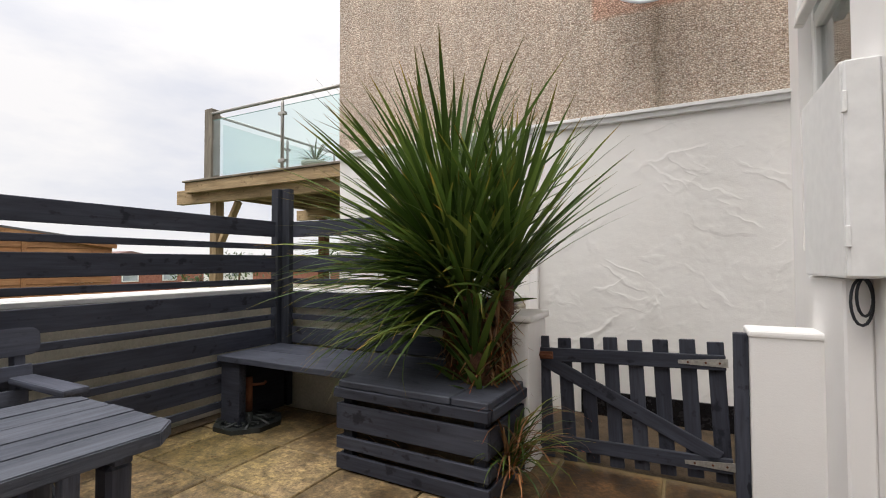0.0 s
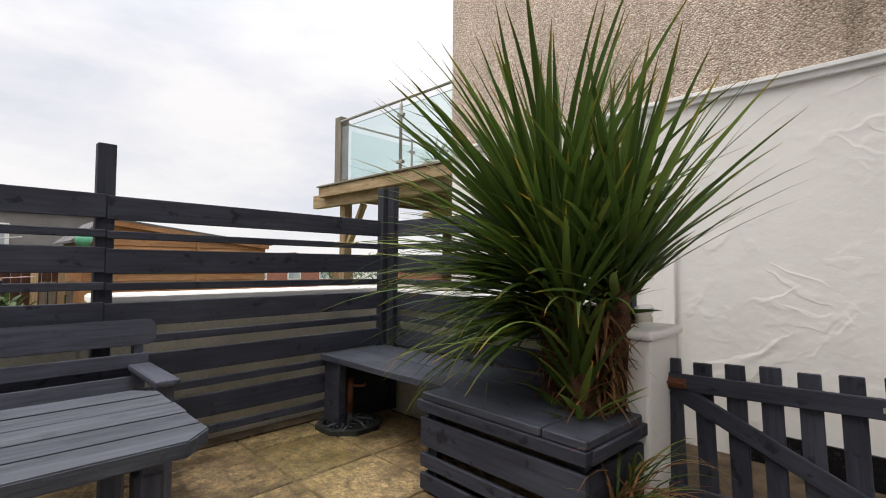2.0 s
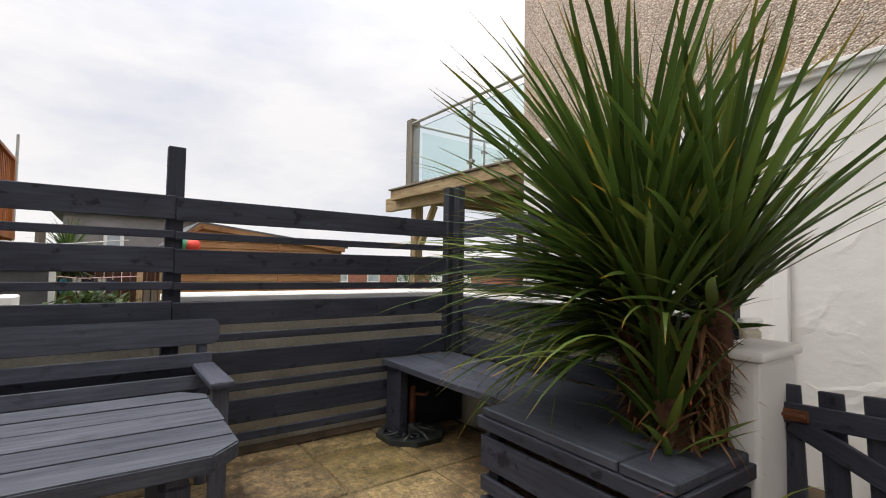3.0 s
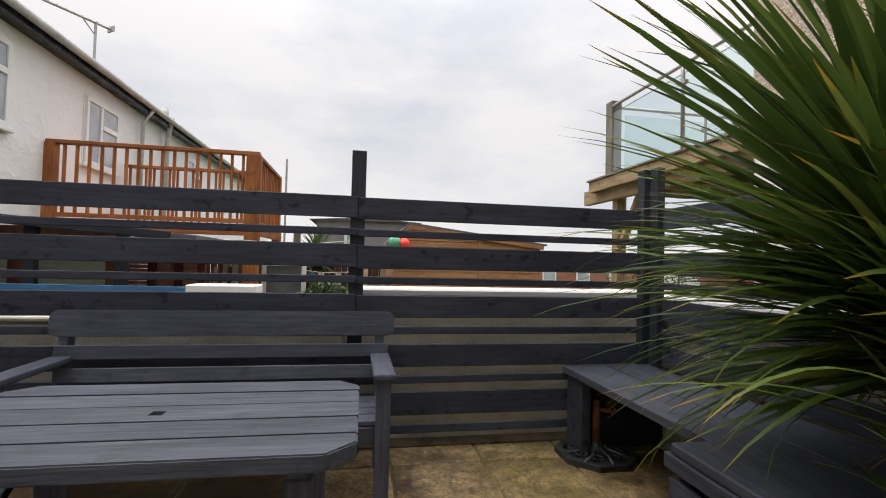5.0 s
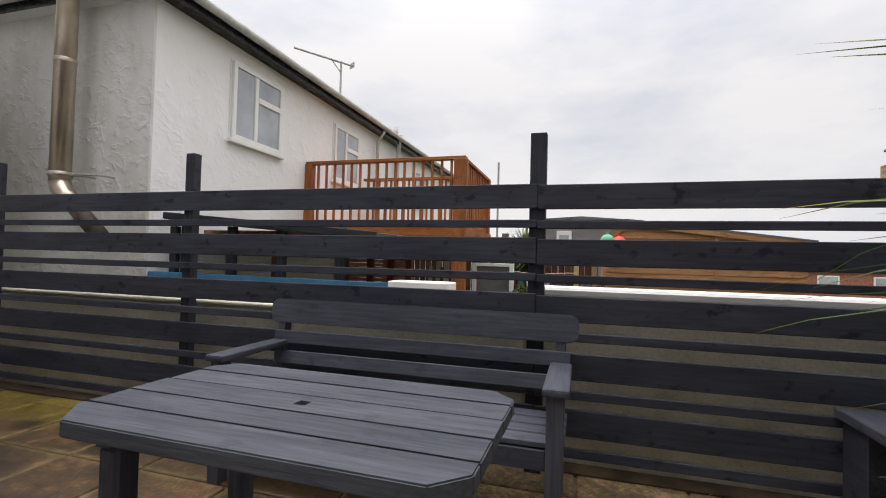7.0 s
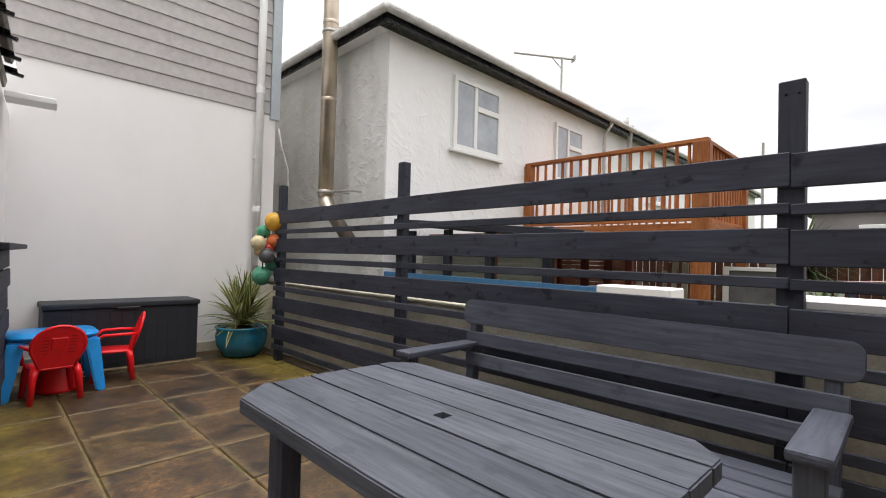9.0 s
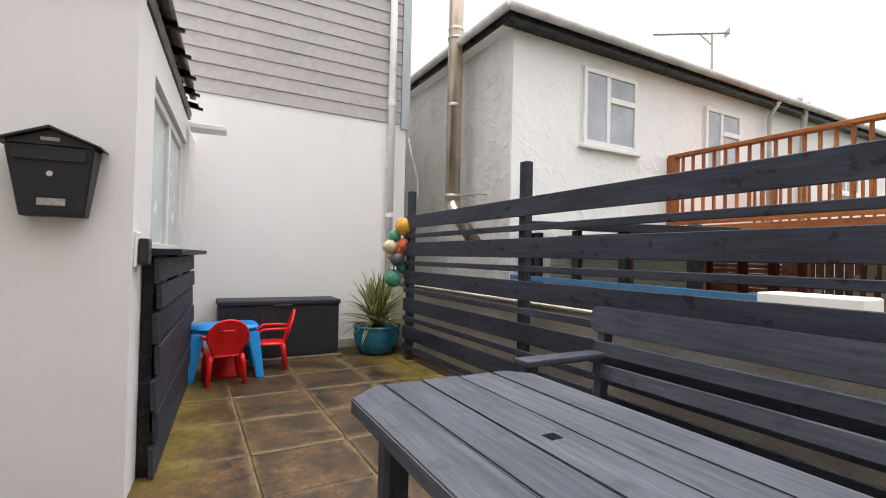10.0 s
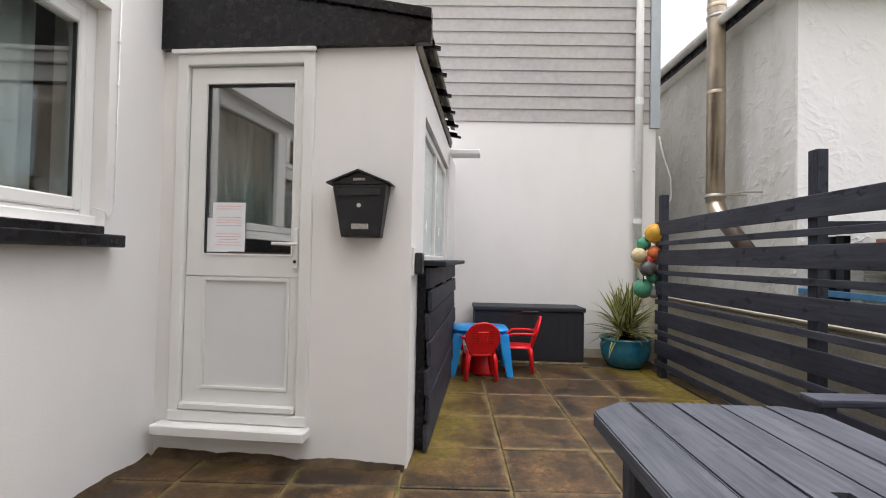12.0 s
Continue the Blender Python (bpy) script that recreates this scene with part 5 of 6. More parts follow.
between("back_slat", (-3.16, Y0 + 0.05, 0.575), (-3.16, Y1 - 0.06, 0.575), 0.08, 0.024, BENCH_PAINT, gb, up=(-0.1, 0, 1))
for y in (Y0 + 0.08, Y1 - 0.09):
    between("back_leg", (-3.13, y, 0.0), (-3.225, y, 0.83), 0.07, 0.05, BENCH_PAINT, gb, up=(1, 0, 0))
    between("front_leg", (-2.66, y, 0.0), (-2.66, y, 0.645), 0.07, 0.075, BENCH_PAINT, gb, up=(1, 0, 0))
    part("arm", box(-3.17, -2.6, y - 0.055, y + 0.06, 0.647, 0.683, 0.012, 2), BENCH_PAINT, gb)
    between("side_rail", (-3.1, y, 0.36), (-2.69, y, 0.36), 0.09, 0.035, BENCH_PAINT, gb)
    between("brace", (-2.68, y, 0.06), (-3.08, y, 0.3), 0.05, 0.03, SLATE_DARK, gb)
for k in range(4):
    x = -2.71 - k * 0.115
    between("seat_slat", (x, Y0 + 0.04, 0.425), (x, Y1 - 0.05, 0.425), 0.1, 0.026, BENCH_PAINT, gb, up=(1, 0, 0))
between("front_rail", (-2.67, Y0 + 0.12, 0.36), (-2.67, Y1 - 0.13, 0.36), 0.09, 0.03, BENCH_PAINT, gb)

# ---- far end: storage chest, play table and chairs, pot, buoys ----
chest = thing("storage_chest", pose(-2.035, BACK + 0.03, 0), "dark grey plastic storage chest against the back wall", "storage chest")
part("body", box(-0.65, 0.65, 0.0, 0.43, 0.03, 0.615, 0.012, 2), GREY_PLASTIC, chest)
part("lid", box(-0.665, 0.665, -0.005, 0.45, 0.618, 0.672, 0.014, 2), GREY_PLASTIC, chest)
part("grip", box(-0.1, 0.1, 0.451, 0.462, 0.60, 0.625, 0.004), BLACK_METAL, chest)
for k in range(13):
    x = -0.6 + k * 0.1
    part("rib", box(x - 0.0465, x + 0.0465, 0.431, 0.434, 0.07, 0.57, 0.0015), GREY_PLASTIC, chest)
setting("kerb_back", box(-2.72, -1.36, BACK + 0.03, BACK + 0.52, -0.01, 0.028, 0.006), SLAB, "pale paving strip under the storage chest", "pavement")

KT = thing("play_table", pose(-1.42, -3.72, 0), "blue plastic children's table", "table")
part("top", prism([(0.30 * math.copysign(abs(math.cos(a)) ** 0.45, math.cos(a)), 0.27 * math.copysign(abs(math.sin(a)) ** 0.45, math.sin(a))) for a in [k * math.pi / 16 for k in range(32)]], 0.46, 0.49, 0.006), BLUE_PLASTIC, KT, "", None, True)
part("skirt", prism([(0.27 * math.copysign(abs(math.cos(a)) ** 0.45, math.cos(a)), 0.24 * math.copysign(abs(math.sin(a)) ** 0.45, math.sin(a))) for a in [k * math.pi / 16 for k in range(32)]], 0.43, 0.459, 0), BLUE_PLASTIC, KT)
for sx in (-1, 1):
    for sy in (-1, 1):
        lg = bmesh.new()
        for z, c, w in ((0.445, 0.215, 0.055), (0.0, 0.285, 0.034)):
            for dx, dy in ((-w, -w), (w, -w), (w, w), (-w, w)):
                lg.verts.new((sx * (c + 0.02) + dx, sy * (c - 0.02) + dy, z))
        lg.verts.ensure_lookup_table()
        q = lg.verts
        lg.faces.new((q[3], q[2], q[1], q[0]))
        lg.faces.new((q[4], q[5], q[6], q[7]))
        for k in range(4):
            lg.faces.new((q[k], q[(k + 1) % 4], q[4 + (k + 1) % 4], q[4 + k]))
        bmesh.ops.recalc_face_normals(lg, faces=lg.faces[:])
        bmesh.ops.bevel(lg, geom=lg.edges[:], offset=0.012, segments=2, affect="EDGES")
        part("leg", lg, BLUE_PLASTIC, KT)


def play_chair(m):
    """A child's moulded chair that faces +y."""
    ch = thing("play_chair", m, "red plastic children's armchair at the play table", "chair", "chairs round the play table")
    sq = lambda rx, ry, n: [(rx * math.copysign(abs(math.cos(a)) ** n, math.cos(a)), ry * math.copysign(abs(math.sin(a)) ** n, math.sin(a))) for a in [k * math.pi / 12 for k in range(24)]]
    part("seat", prism(sq(0.155, 0.15, 0.5), 0.25, 0.275, 0.006), RED_PLASTIC, ch, "", None, True)
    back = bmesh.new()
    out = []
    for k in range(17):
        a = -0.55 + (math.pi + 1.1) * k / 16
        out.append((0.168 * math.cos(a), 0.44 + 0.155 * math.sin(a)))
    o = [(0.11, 0.27)] + out + [(-0.11, 0.27)]
    prism(o, -0.008, 0.008, 0.003, back)
    bk = part("backrest", back, RED_PLASTIC, ch, "", Matrix.Translation((0, -0.14, 0)) @ Matrix(((1, 0, 0, 0), (0, -0.3, 1, 0.085), (0, 1, 0.3, 0), (0, 0, 0, 1))))
    part("rim", tube([(x, z, 0) for x, z in o], 0.012, 8), RED_PLASTIC, bk, "", None, True)
    for z in (0.37, 0.41, 0.45, 0.49, 0.53):
        part("rib", box(-0.1, 0.1, z, z + 0.012, 0.008, 0.013), RED_PLASTIC, bk)
    part("boss", box(-0.05, 0.05, 0.41, 0.51, -0.016, -0.008, 0.004), RED_PLASTIC, bk)
    # dark strips on the surface paint the shade of slots; nothing is cut
    for side in (-1, 1):
        for k in range(6):
            part("slot", box(side * 0.085 - 0.022, side * 0.085 + 0.022, 0.385 + k * 0.026, 0.393 + k * 0.026, -0.0095, -0.0078), RED_SHADE, bk)
    for sx in (-1, 1):
        part("arm", tube([(sx * 0.155, -0.18, 0.42), (sx * 0.185, -0.06, 0.425), (sx * 0.185, 0.08, 0.42), (sx * 0.175, 0.13, 0.38), (sx * 0.16, 0.13, 0.26)], 0.014, 8), RED_PLASTIC, ch, "", None, True)
        for sy in (-1, 1):
            part("leg", tube([(sx * 0.125, sy * 0.115, 0.262), (sx * 0.14, sy * 0.13, 0.2), (sx * 0.155, sy * 0.15, 0.0)], [0.03, 0.026, 0.02], 8), RED_PLASTIC, ch, "", None, True)
    return ch


play_chair(pose(-1.40, -3.42, 0, 0, 0, 186))
play_chair(pose(-1.87, -3.84, 0, 0, 0, 262))
stool = thing("play_stool", pose(-1.46, -3.70, 0), "red plastic stool tucked under the play table", "stool")
part("body", lathe([(0.16, 0.0), (0.15, 0.02), (0.13, 0.25), (0.12, 0.27), (0.001, 0.275)], 20), RED_PLASTIC, stool, "", None, True)

pot = thing("plant_pot", pose(-3.16, -4.12, 0), "turquoise glazed plant pot by the fence", "plant pot")
part("bowl", lathe([(0.17, 0.0), (0.2, 0.02), (0.265, 0.13), (0.285, 0.24), (0.27, 0.30), (0.292, 0.325), (0.29, 0.345), (0.262, 0.345), (0.25, 0.29), (0.001, 0.285)], 36), POT_GLAZE, pot, "", None, True)
part("soil", lathe([(0.001, 0.288), (0.248, 0.292), (0.2, 0.315), (0.001, 0.325)], 24), SOIL, pot, "reddish bark soil")
yuc = thing("yucca", pose(-3.16, -4.12, 0.31), "variegated yucca with stiff pointed leaves in the turquoise pot", "plant")
random.seed(8)
for k in range(120):
    u = (k + 0.5) / 120
    el = radians(84 - 84 * u + random.uniform(-12, 12))
    i = min(3, int(4 * u * random.uniform(0.5, 1.4)))
    part("leaf", leaf_mesh("yucca", i, LEAF_YUCCA, 0.5, 0.058, 0.08 + 0.24 * i), LEAF_YUCCA, yuc, "", leaf_pose(Vector((0.07 * math.cos(k * 2.0), 0.07 * math.sin(k * 2.0), 0.2 * (1 - u) + 0.03)), k * 2.39996, el, random.uniform(-0.3, 0.3), random.uniform(0.75, 1.1)))
part("stem", tube([(0, 0, 0), (0, 0, 0.2)], [0.05, 0.03], 8), BARK, yuc)

random.seed(2)
BUOYS = [(-3.25, 1.55, 0.088, (0.62, 0.34, 0.03), "yellow"), (-3.165, 1.435, 0.062, (0.06, 0.3, 0.17), "green"), (-3.27, 1.335, 0.07, (0.68, 0.17, 0.05), "orange"),
         (-3.09, 1.305, 0.068, (0.6, 0.5, 0.29), "cream"), (-3.21, 1.245, 0.055, (0.5, 0.05, 0.03), "red"), (-3.17, 1.165, 0.07, (0.1, 0.1, 0.1), "dark grey"),
         (-3.105, 1.215, 0.045, (0.6, 0.45, 0.22), "cream"), (-3.165, 0.94, 0.088, (0.08, 0.32, 0.2), "green"), (-3.26, 1.07, 0.06, (0.05, 0.2, 0.14), "green"), (-3.26, 0.9, 0.05, (0.25, 0.25, 0.24), "grey")]
for x, z, rad, col, word in BUOYS:
    rad *= 1.22
    by = thing("fishing_buoy", pose(x - 0.055, -3.72 + random.uniform(-0.05, 0.05), z, random.uniform(0, 60), random.uniform(0, 60), 0), word + " hard plastic fishing buoy hanging on the fence end", "buoy", "buoys on the fence")
    mt = plain(word + "_buoy_plastic_" + str(len(MESHES)), col, 0.45, 0, 0.15, 20)
    part("ball", lathe([(0.012, -rad)] + [(rad * math.cos(q), rad * math.sin(q)) for q in [radians(-80 + 10 * j) for j in range(17)]] + [(0.012, rad)], 24), mt, by, "", None, True)
    part("seam", lathe([(rad * 1.0, -0.004), (rad * 1.03, 0), (rad * 1.0, 0.004)], 24), mt, by)
    part("lug", tube([(0, 0, rad * 0.95), (0, 0, rad * 1.2)], 0.014, 8), mt, by)
rope = thing("rope", pose(0, 0, 0), "dark rope holding the hanging buoys", "rope")
part("strand", tube([(-3.3, -3.66, 1.62), (-3.22, -3.7, 1.45), (-3.2, -3.71, 1.25), (-3.2, -3.71, 1.05), (-3.18, -3.7, 0.9)], 0.008, 8), BLACK_METAL, rope, "", None, True)

# downpipe on the back wall
dpp = thing("downpipe", pose(-3.455, BACK + 0.075, 0), "white plastic downpipe on the back wall", "downpipe")
part("pipe", tube([(0, 0, 0.9), (0, 0, 7.4)], 0.048, 16), WHITE_PLASTIC, dpp, "", None, True)
part("collar", tube([(0, 0, 3.24), (0, 0, 3.33)], 0.056, 16), WHITE_PLASTIC, dpp)
part("collar", tube([(0, 0, 1.72), (0, 0, 1.78)], 0.056, 16), WHITE_PLASTIC, dpp)
for z in (2.4, 4.2, 5.4):
    part("clip", box(-0.05, 0.05, -0.07, 0.02, z, z + 0.03, 0.003), WHITE_PLASTIC, dpp)

# boarding on the back wall
wb = bpy.data.objects["wall_back_upper"]
for k in range(24):
    z = 3.03 + k * 0.1685
    between("cladding_board", (-3.612, BACK + 0.002, z + 0.08), (3.2, BACK + 0.002, z + 0.08), 0.178, 0.018, CLADDING, wb, 0.003, up=(0, -0.085, 1))

# ---- beyond the fence ----
BROWN_TIMBER = painted_wood("dark_brown_timber", (0.05, 0.022, 0.013), (0.13, 0.06, 0.035), 0.4, 0.75)
# white rendered neighbour house to the west
HX, HY, HE = -4.46, -3.16, 4.02
nh = thing("white_house", pose(0, 0, 0), "white rough-rendered house with black fascia beyond the fence", "house")
wa = box(HX - 19, HX, HY - 0.3, HY, -0.4, HE)
part("wall", wa, HOUSE_RENDER, nh)
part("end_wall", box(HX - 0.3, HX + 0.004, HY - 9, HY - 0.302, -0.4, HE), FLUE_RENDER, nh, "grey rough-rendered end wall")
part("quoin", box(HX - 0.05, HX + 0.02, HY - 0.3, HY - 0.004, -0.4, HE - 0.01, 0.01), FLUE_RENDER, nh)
rf = bmesh.new()
ov = 0.22
x1, x0, y1, y0 = HX + ov, HX - 19, HY + ov, HY - 9
pk = HE + 0.55
pts = [(x1, y1, HE + 0.06), (x1, y0, HE + 0.06), (x0, y0, HE + 0.06), (x0, y1, HE + 0.06), (x1 - 4.2, (y0 + y1) / 2, pk), (x0, (y0 + y1) / 2, pk)]
q = [rf.verts.new(p) for p in pts]
rf.faces.new((q[0], q[1], q[4]))
rf.faces.new((q[0], q[4], q[5], q[3]))
rf.faces.new((q[1], q[2], q[5], q[4]))
rf.faces.new((q[2], q[3], q[5]))
rf.faces.new((q[0], q[3], q[2], q[1]))
part("roof", rf, ROOF_FELT, nh, "low grey hipped roof")
part("soffit", box(x0, x1 - 0.02, HY + 0.002, y1 - 0.02, HE - 0.04, HE - 0.01), BLACK_PAINT, nh)
part("soffit", box(HX + 0.006, x1 - 0.02, y0, HY, HE - 0.04, HE - 0.01), UPVC, nh, "white soffit")
part("fascia", box(x0, x1, y1 - 0.018, y1, HE - 0.07, HE + 0.05, 0.003), BLACK_PAINT, nh, "black fascia board")
part("fascia", box(x1 - 0.018, x1, y0, y1 - 0.02, HE - 0.07, HE + 0.05, 0.003), BLACK_PAINT, nh, "black fascia board")
part("gutter", tube([(x0, y1 + 0.06, HE + 0.05), (x1 + 0.05, y1 + 0.06, HE + 0.05)], 0.052, 10), GUTTER, nh, "", None, True)
part("gutter", tube([(x1 + 0.06, y0, HE + 0.05), (x1 + 0.06, y1 + 0.06, HE + 0.05)], 0.052, 10), GUTTER, nh, "", None, True)


def far_window(x0, x1, z0, z1):
    w = part("window", box(x0 - 0.03, x1 + 0.03, HY + 0.001, HY + 0.012, z0 - 0.03, z1 + 0.03, 0.004), UPVC, nh, "white plastic framed window")
    fr = mitred(x0, x1, z0, z1, 0.06, 0.06, 0.06, 0.06, HY + 0.013, HY + 0.05, 0.005)
    xm = x0 + (x1 - x0) * 0.56
    box(xm - 0.035, xm + 0.035, HY + 0.013, HY + 0.05, z0 + 0.062, z1 - 0.062, 0.005, 1, fr)
    zt = z1 - (z1 - z0) * 0.36
    box(x0 + 0.062, xm - 0.037, HY + 0.013, HY + 0.055, zt - 0.04, zt + 0.04, 0.005, 1, fr)
    part("frame", fr, UPVC, w)
    g = lambda a, b, c, d: part("pane", box(a, b, HY + 0.014, HY + 0.03, c, d), FAR_PANE, w)
    g(xm + 0.03, x1 - 0.055, z0 + 0.055, z1 - 0.055)
    g(x0 + 0.055, xm - 0.03, z0 + 0.055, zt - 0.035)
    g(x0 + 0.055, xm - 0.03, zt + 0.035, z1 - 0.055)
    part("sill", box(x0 - 0.06, x1 + 0.06, HY + 0.013, HY + 0.075, z0 - 0.06, z0 - 0.004, 0.008), UPVC, w)


FAR_PANE = stained("curtained_pane", (0.3, 0.33, 0.37), (0.46, 0.49, 0.53), 1.2, 0.08, 6, 0.05, 0.001, spec=0.8)
far_window(-6.62, -5.59, 2.74, 3.76)
far_window(-9.19, -8.22, 2.65, 3.69)
far_window(-13.6, -12.5, 2.7, 3.66)
part("rain_pipe", tube([(-9.95, y1 + 0.04, HE), (-9.95, HY + 0.1, HE - 0.25), (-9.95, HY + 0.08, 0)], 0.035, 10), GUTTER, nh, "", None, True)
part("rain_pipe", tube([(-10.9, y1 + 0.04, HE + 0.15), (-10.9, y1 + 0.0, HE + 0.0), (-11.1, HY + 0.1, HE - 0.4), (-11.1, HY + 0.08, 0)], 0.05, 10), GUTTER, nh, "", None, True)
part("vent", tube([(-10.9, y1 - 0.1, HE + 0.05), (-10.9, y1 - 0.1, HE + 0.35)], 0.06, 12), GUTTER, nh, "", None, True)

ae = thing("aerial", pose(-8.42, -3.16, HE + 0.1, 0, 0, -34), "television aerial on a thin pole at the eaves", "aerial")
part("pole", tube([(0, 0, 0), (0, 0, 0.82)], 0.02, 8), OLD_STEEL, ae)
part("boom", tube([(0.92, 0, 0.80), (-0.22, 0, 0.80)], 0.02, 8), OLD_STEEL, ae)
for k in range(9):
    part("element", tube([(0.88 - k * 0.11, -0.05, 0.80), (0.88 - k * 0.11, 0.05, 0.80)], 0.005, 6), OLD_STEEL, ae)
part("reflector", box(-0.24, -0.22, -0.08, 0.08, 0.76, 0.85), OLD_STEEL, ae)
part("strut", tube([(0, 0, 0.6), (0.2, 0, 0.8)], 0.01, 6), OLD_STEEL, ae)

fl = thing("flue_pipe", pose(-4.18, -4.085, 0), "tall heat-tinted stainless steel flue pipe on the house end wall", "flue")
part("pipe", tube([(0, 0, 1.95), (0, 0, 7.5)], 0.1, 24), FLUE_STEEL, fl, "", None, True)
for z in (2.0, 3.22, 4.25, 5.4):
    part("band", tube([(0, 0, z), (0, 0, z + 0.012), (0, 0, z + 0.025), (0, 0, z + 0.038), (0, 0, z + 0.05)], [0.101, 0.109, 0.104, 0.109, 0.101], 24), FLUE_STEEL, fl, "", None, True)
part("elbow", tube([(0, 0, 1.95), (0, 0.03, 1.87), (0, 0.1, 1.79), (0, 0.2, 1.71)], 0.1, 20), FLUE_STEEL, fl, "", None, True)
part("branch", tube([(0, 0.2, 1.71), (0, 0.62, 1.36)], 0.085, 16), DARK_FLUE, fl, "dark sooty lower pipe", None, True)
for z in (2.02, 4.15):
    for dy in (-0.1, 0.1):
        part("bracket", tube([(0.0, dy + 0.1, z), (-0.1, dy * 1.2 + 0.3, z), (-0.26, dy * 1.4 + 0.3, z)], 0.012, 8), OLD_STEEL, fl)
    part("clamp", tube([(0, 0, z - 0.02), (0, 0, z + 0.02)], 0.11, 20), OLD_STEEL, fl, "", None, True)

hc = thing("hanging_cable", pose(0, 0, 0), "pale cable sagging from the back wall corner", "cable")
part("wire", tube([(-3.72, BACK + 0.05, 2.85), (-3.76, BACK + 0.08, 2.6), (-3.84, BACK + 0.12, 2.3), (-3.84, BACK + 0.14, 2.05), (-3.74, BACK + 0.1, 1.8)], 0.012, 8), GUTTER, hc, "", None, True)

# stained timber deck with balustrade
dk = thing("timber_deck", pose(0, 0, 0), "orange-stained raised timber deck with balustrade", "deck")
DXf, DYa, DYb, DZ, DT = -7.4, -3.1, -0.485, 1.69, 2.75
for y, pwid in ((DYa, 0.13), (DYb, 0.2)):
    between("post", (DXf, y, -0.4), (DXf, y, DT), pwid, 0.13, ORANGE_TIMBER, dk, up=(0, 1, 0))
between("post", (DXf - 2.0, DYb, -0.4), (DXf - 2.0, DYb, DT), 0.13, 0.13, ORANGE_TIMBER, dk, up=(0, 1, 0))
between("handrail", (DXf, DYa - 0.05, DT + 0.02), (DXf, DYb + 0.08, DT + 0.02), 0.12, 0.05, ORANGE_TIMBER, dk, up=(1, 0, 0))
between("handrail", (DXf, DYb, DT + 0.02), (DXf - 2.1, DYb, DT + 0.02), 0.12, 0.05, ORANGE_TIMBER, dk, up=(0, 1, 0))
between("low_rail", (DXf, DYa, DZ + 0.09), (DXf, DYb, DZ + 0.09), 0.06, 0.05, ORANGE_TIMBER, dk)
between("low_rail", (DXf, DYb, DZ + 0.09), (DXf - 2.0, DYb, DZ + 0.09), 0.06, 0.05, ORANGE_TIMBER, dk)
between("fascia", (DXf + 0.03, DYa, DZ - 0.04), (DXf + 0.03, DYb + 0.08, DZ - 0.04), 0.15, 0.04, ORANGE_TIMBER, dk)
between("fascia", (DXf, DYb + 0.08, DZ - 0.04), (DXf - 2.0, DYb + 0.08, DZ - 0.04), 0.15, 0.04, ORANGE_TIMBER, dk)
part("floor", box(DXf - 2.0, DXf, DYa, DYb, DZ - 0.03, DZ + 0.02), ORANGE_TIMBER, dk)
for k in range(16):
    y = DYa + 0.16 + k * (DYb - DYa - 0.16) / 16
    between("baluster", (DXf, y, DZ + 0.1), (DXf, y, DT), 0.036, 0.036, ORANGE_TIMBER, dk, up=(0, 1, 0))
for k in range(13):
    x = DXf - 0.16 - k * 0.14
    between("baluster", (x, DYb, DZ + 0.1), (x, DYb, DT), 0.045, 0.045, ORANGE_TIMBER, dk, up=(0, 1, 0))
for k in range(19):
    y = DYa + 0.1 + k * 0.13
    between("baluster", (DXf - 2.0, y, DZ + 0.1), (DXf - 2.0, y, DT + 0.06), 0.036, 0.036, ORANGE_TIMBER, dk, up=(0, 1, 0))
between("handrail", (DXf - 2.0, DYa + 0.02, DT + 0.085), (DXf - 2.0, DYb - 0.1, DT + 0.085), 0.12, 0.05, ORANGE_TIMBER, dk, up=(1, 0, 0))

LOUVRE = plain("frosted_louvre_glass", (0.46, 0.47, 0.42), 0.25, 0, 0.08)
DARK_RED = painted_wood("dark_red_timber", (0.06, 0.012, 0.01), (0.13, 0.03, 0.022), 0.3, 0.6)
# glazed lean-to with a blue beam
lt = thing("garden_lean_to", pose(0, 0, 0), "dark-framed lean-to with a blue beam and louvred panes beyond the fence", "lean-to")
LX = -4.5
between("beam", (LX, -3.2, 0.985), (LX, -0.37, 0.967), 0.055, 0.06, BLUE_TIMBER, lt, label="blue painted beam")
for y in (-2.9, -2.75, -2.16, -1.57, -0.9):
    between("post", (LX - 0.06, y, -0.4), (LX - 0.06, y, 1.5), 0.09, 0.06, SLATE_DARK, lt, up=(0, 1, 0))
between("roof", (LX - 0.5, -2.95, 1.6), (LX - 0.5, -0.3, 1.4), 1.1, 0.06, ROOF_FELT, lt, up=(1, 0, 0), label="dark felt roof")
between("fascia", (LX + 0.05, -2.95, 1.61), (LX + 0.05, -0.5, 1.42), 0.07, 0.03, SLATE_DARK, lt)
for ya, yb in ((-3.1, -2.68), (-2.56, -2.05), (-1.86, -1.26)):
    for k in range(16):
        z = 0.72 + k * 0.035
        between("louvre", (-5.05, ya, z), (-5.05, yb, z), 0.034, 0.006, LOUVRE, lt, 0, up=(0.4, 0, 1))
part("panel", box(-5.2, -5.16, -3.1, -1.2, -0.4, 1.5), BRICK_RED, lt, "terracotta boarded back")
for y in (-1.33, -1.01, -0.76, -0.54):
    between("post", (-5.43, y, -0.4), (-5.43, y, 1.35), 0.07, 0.06, DARK_RED, lt, up=(0, 1, 0), label="dark red post")
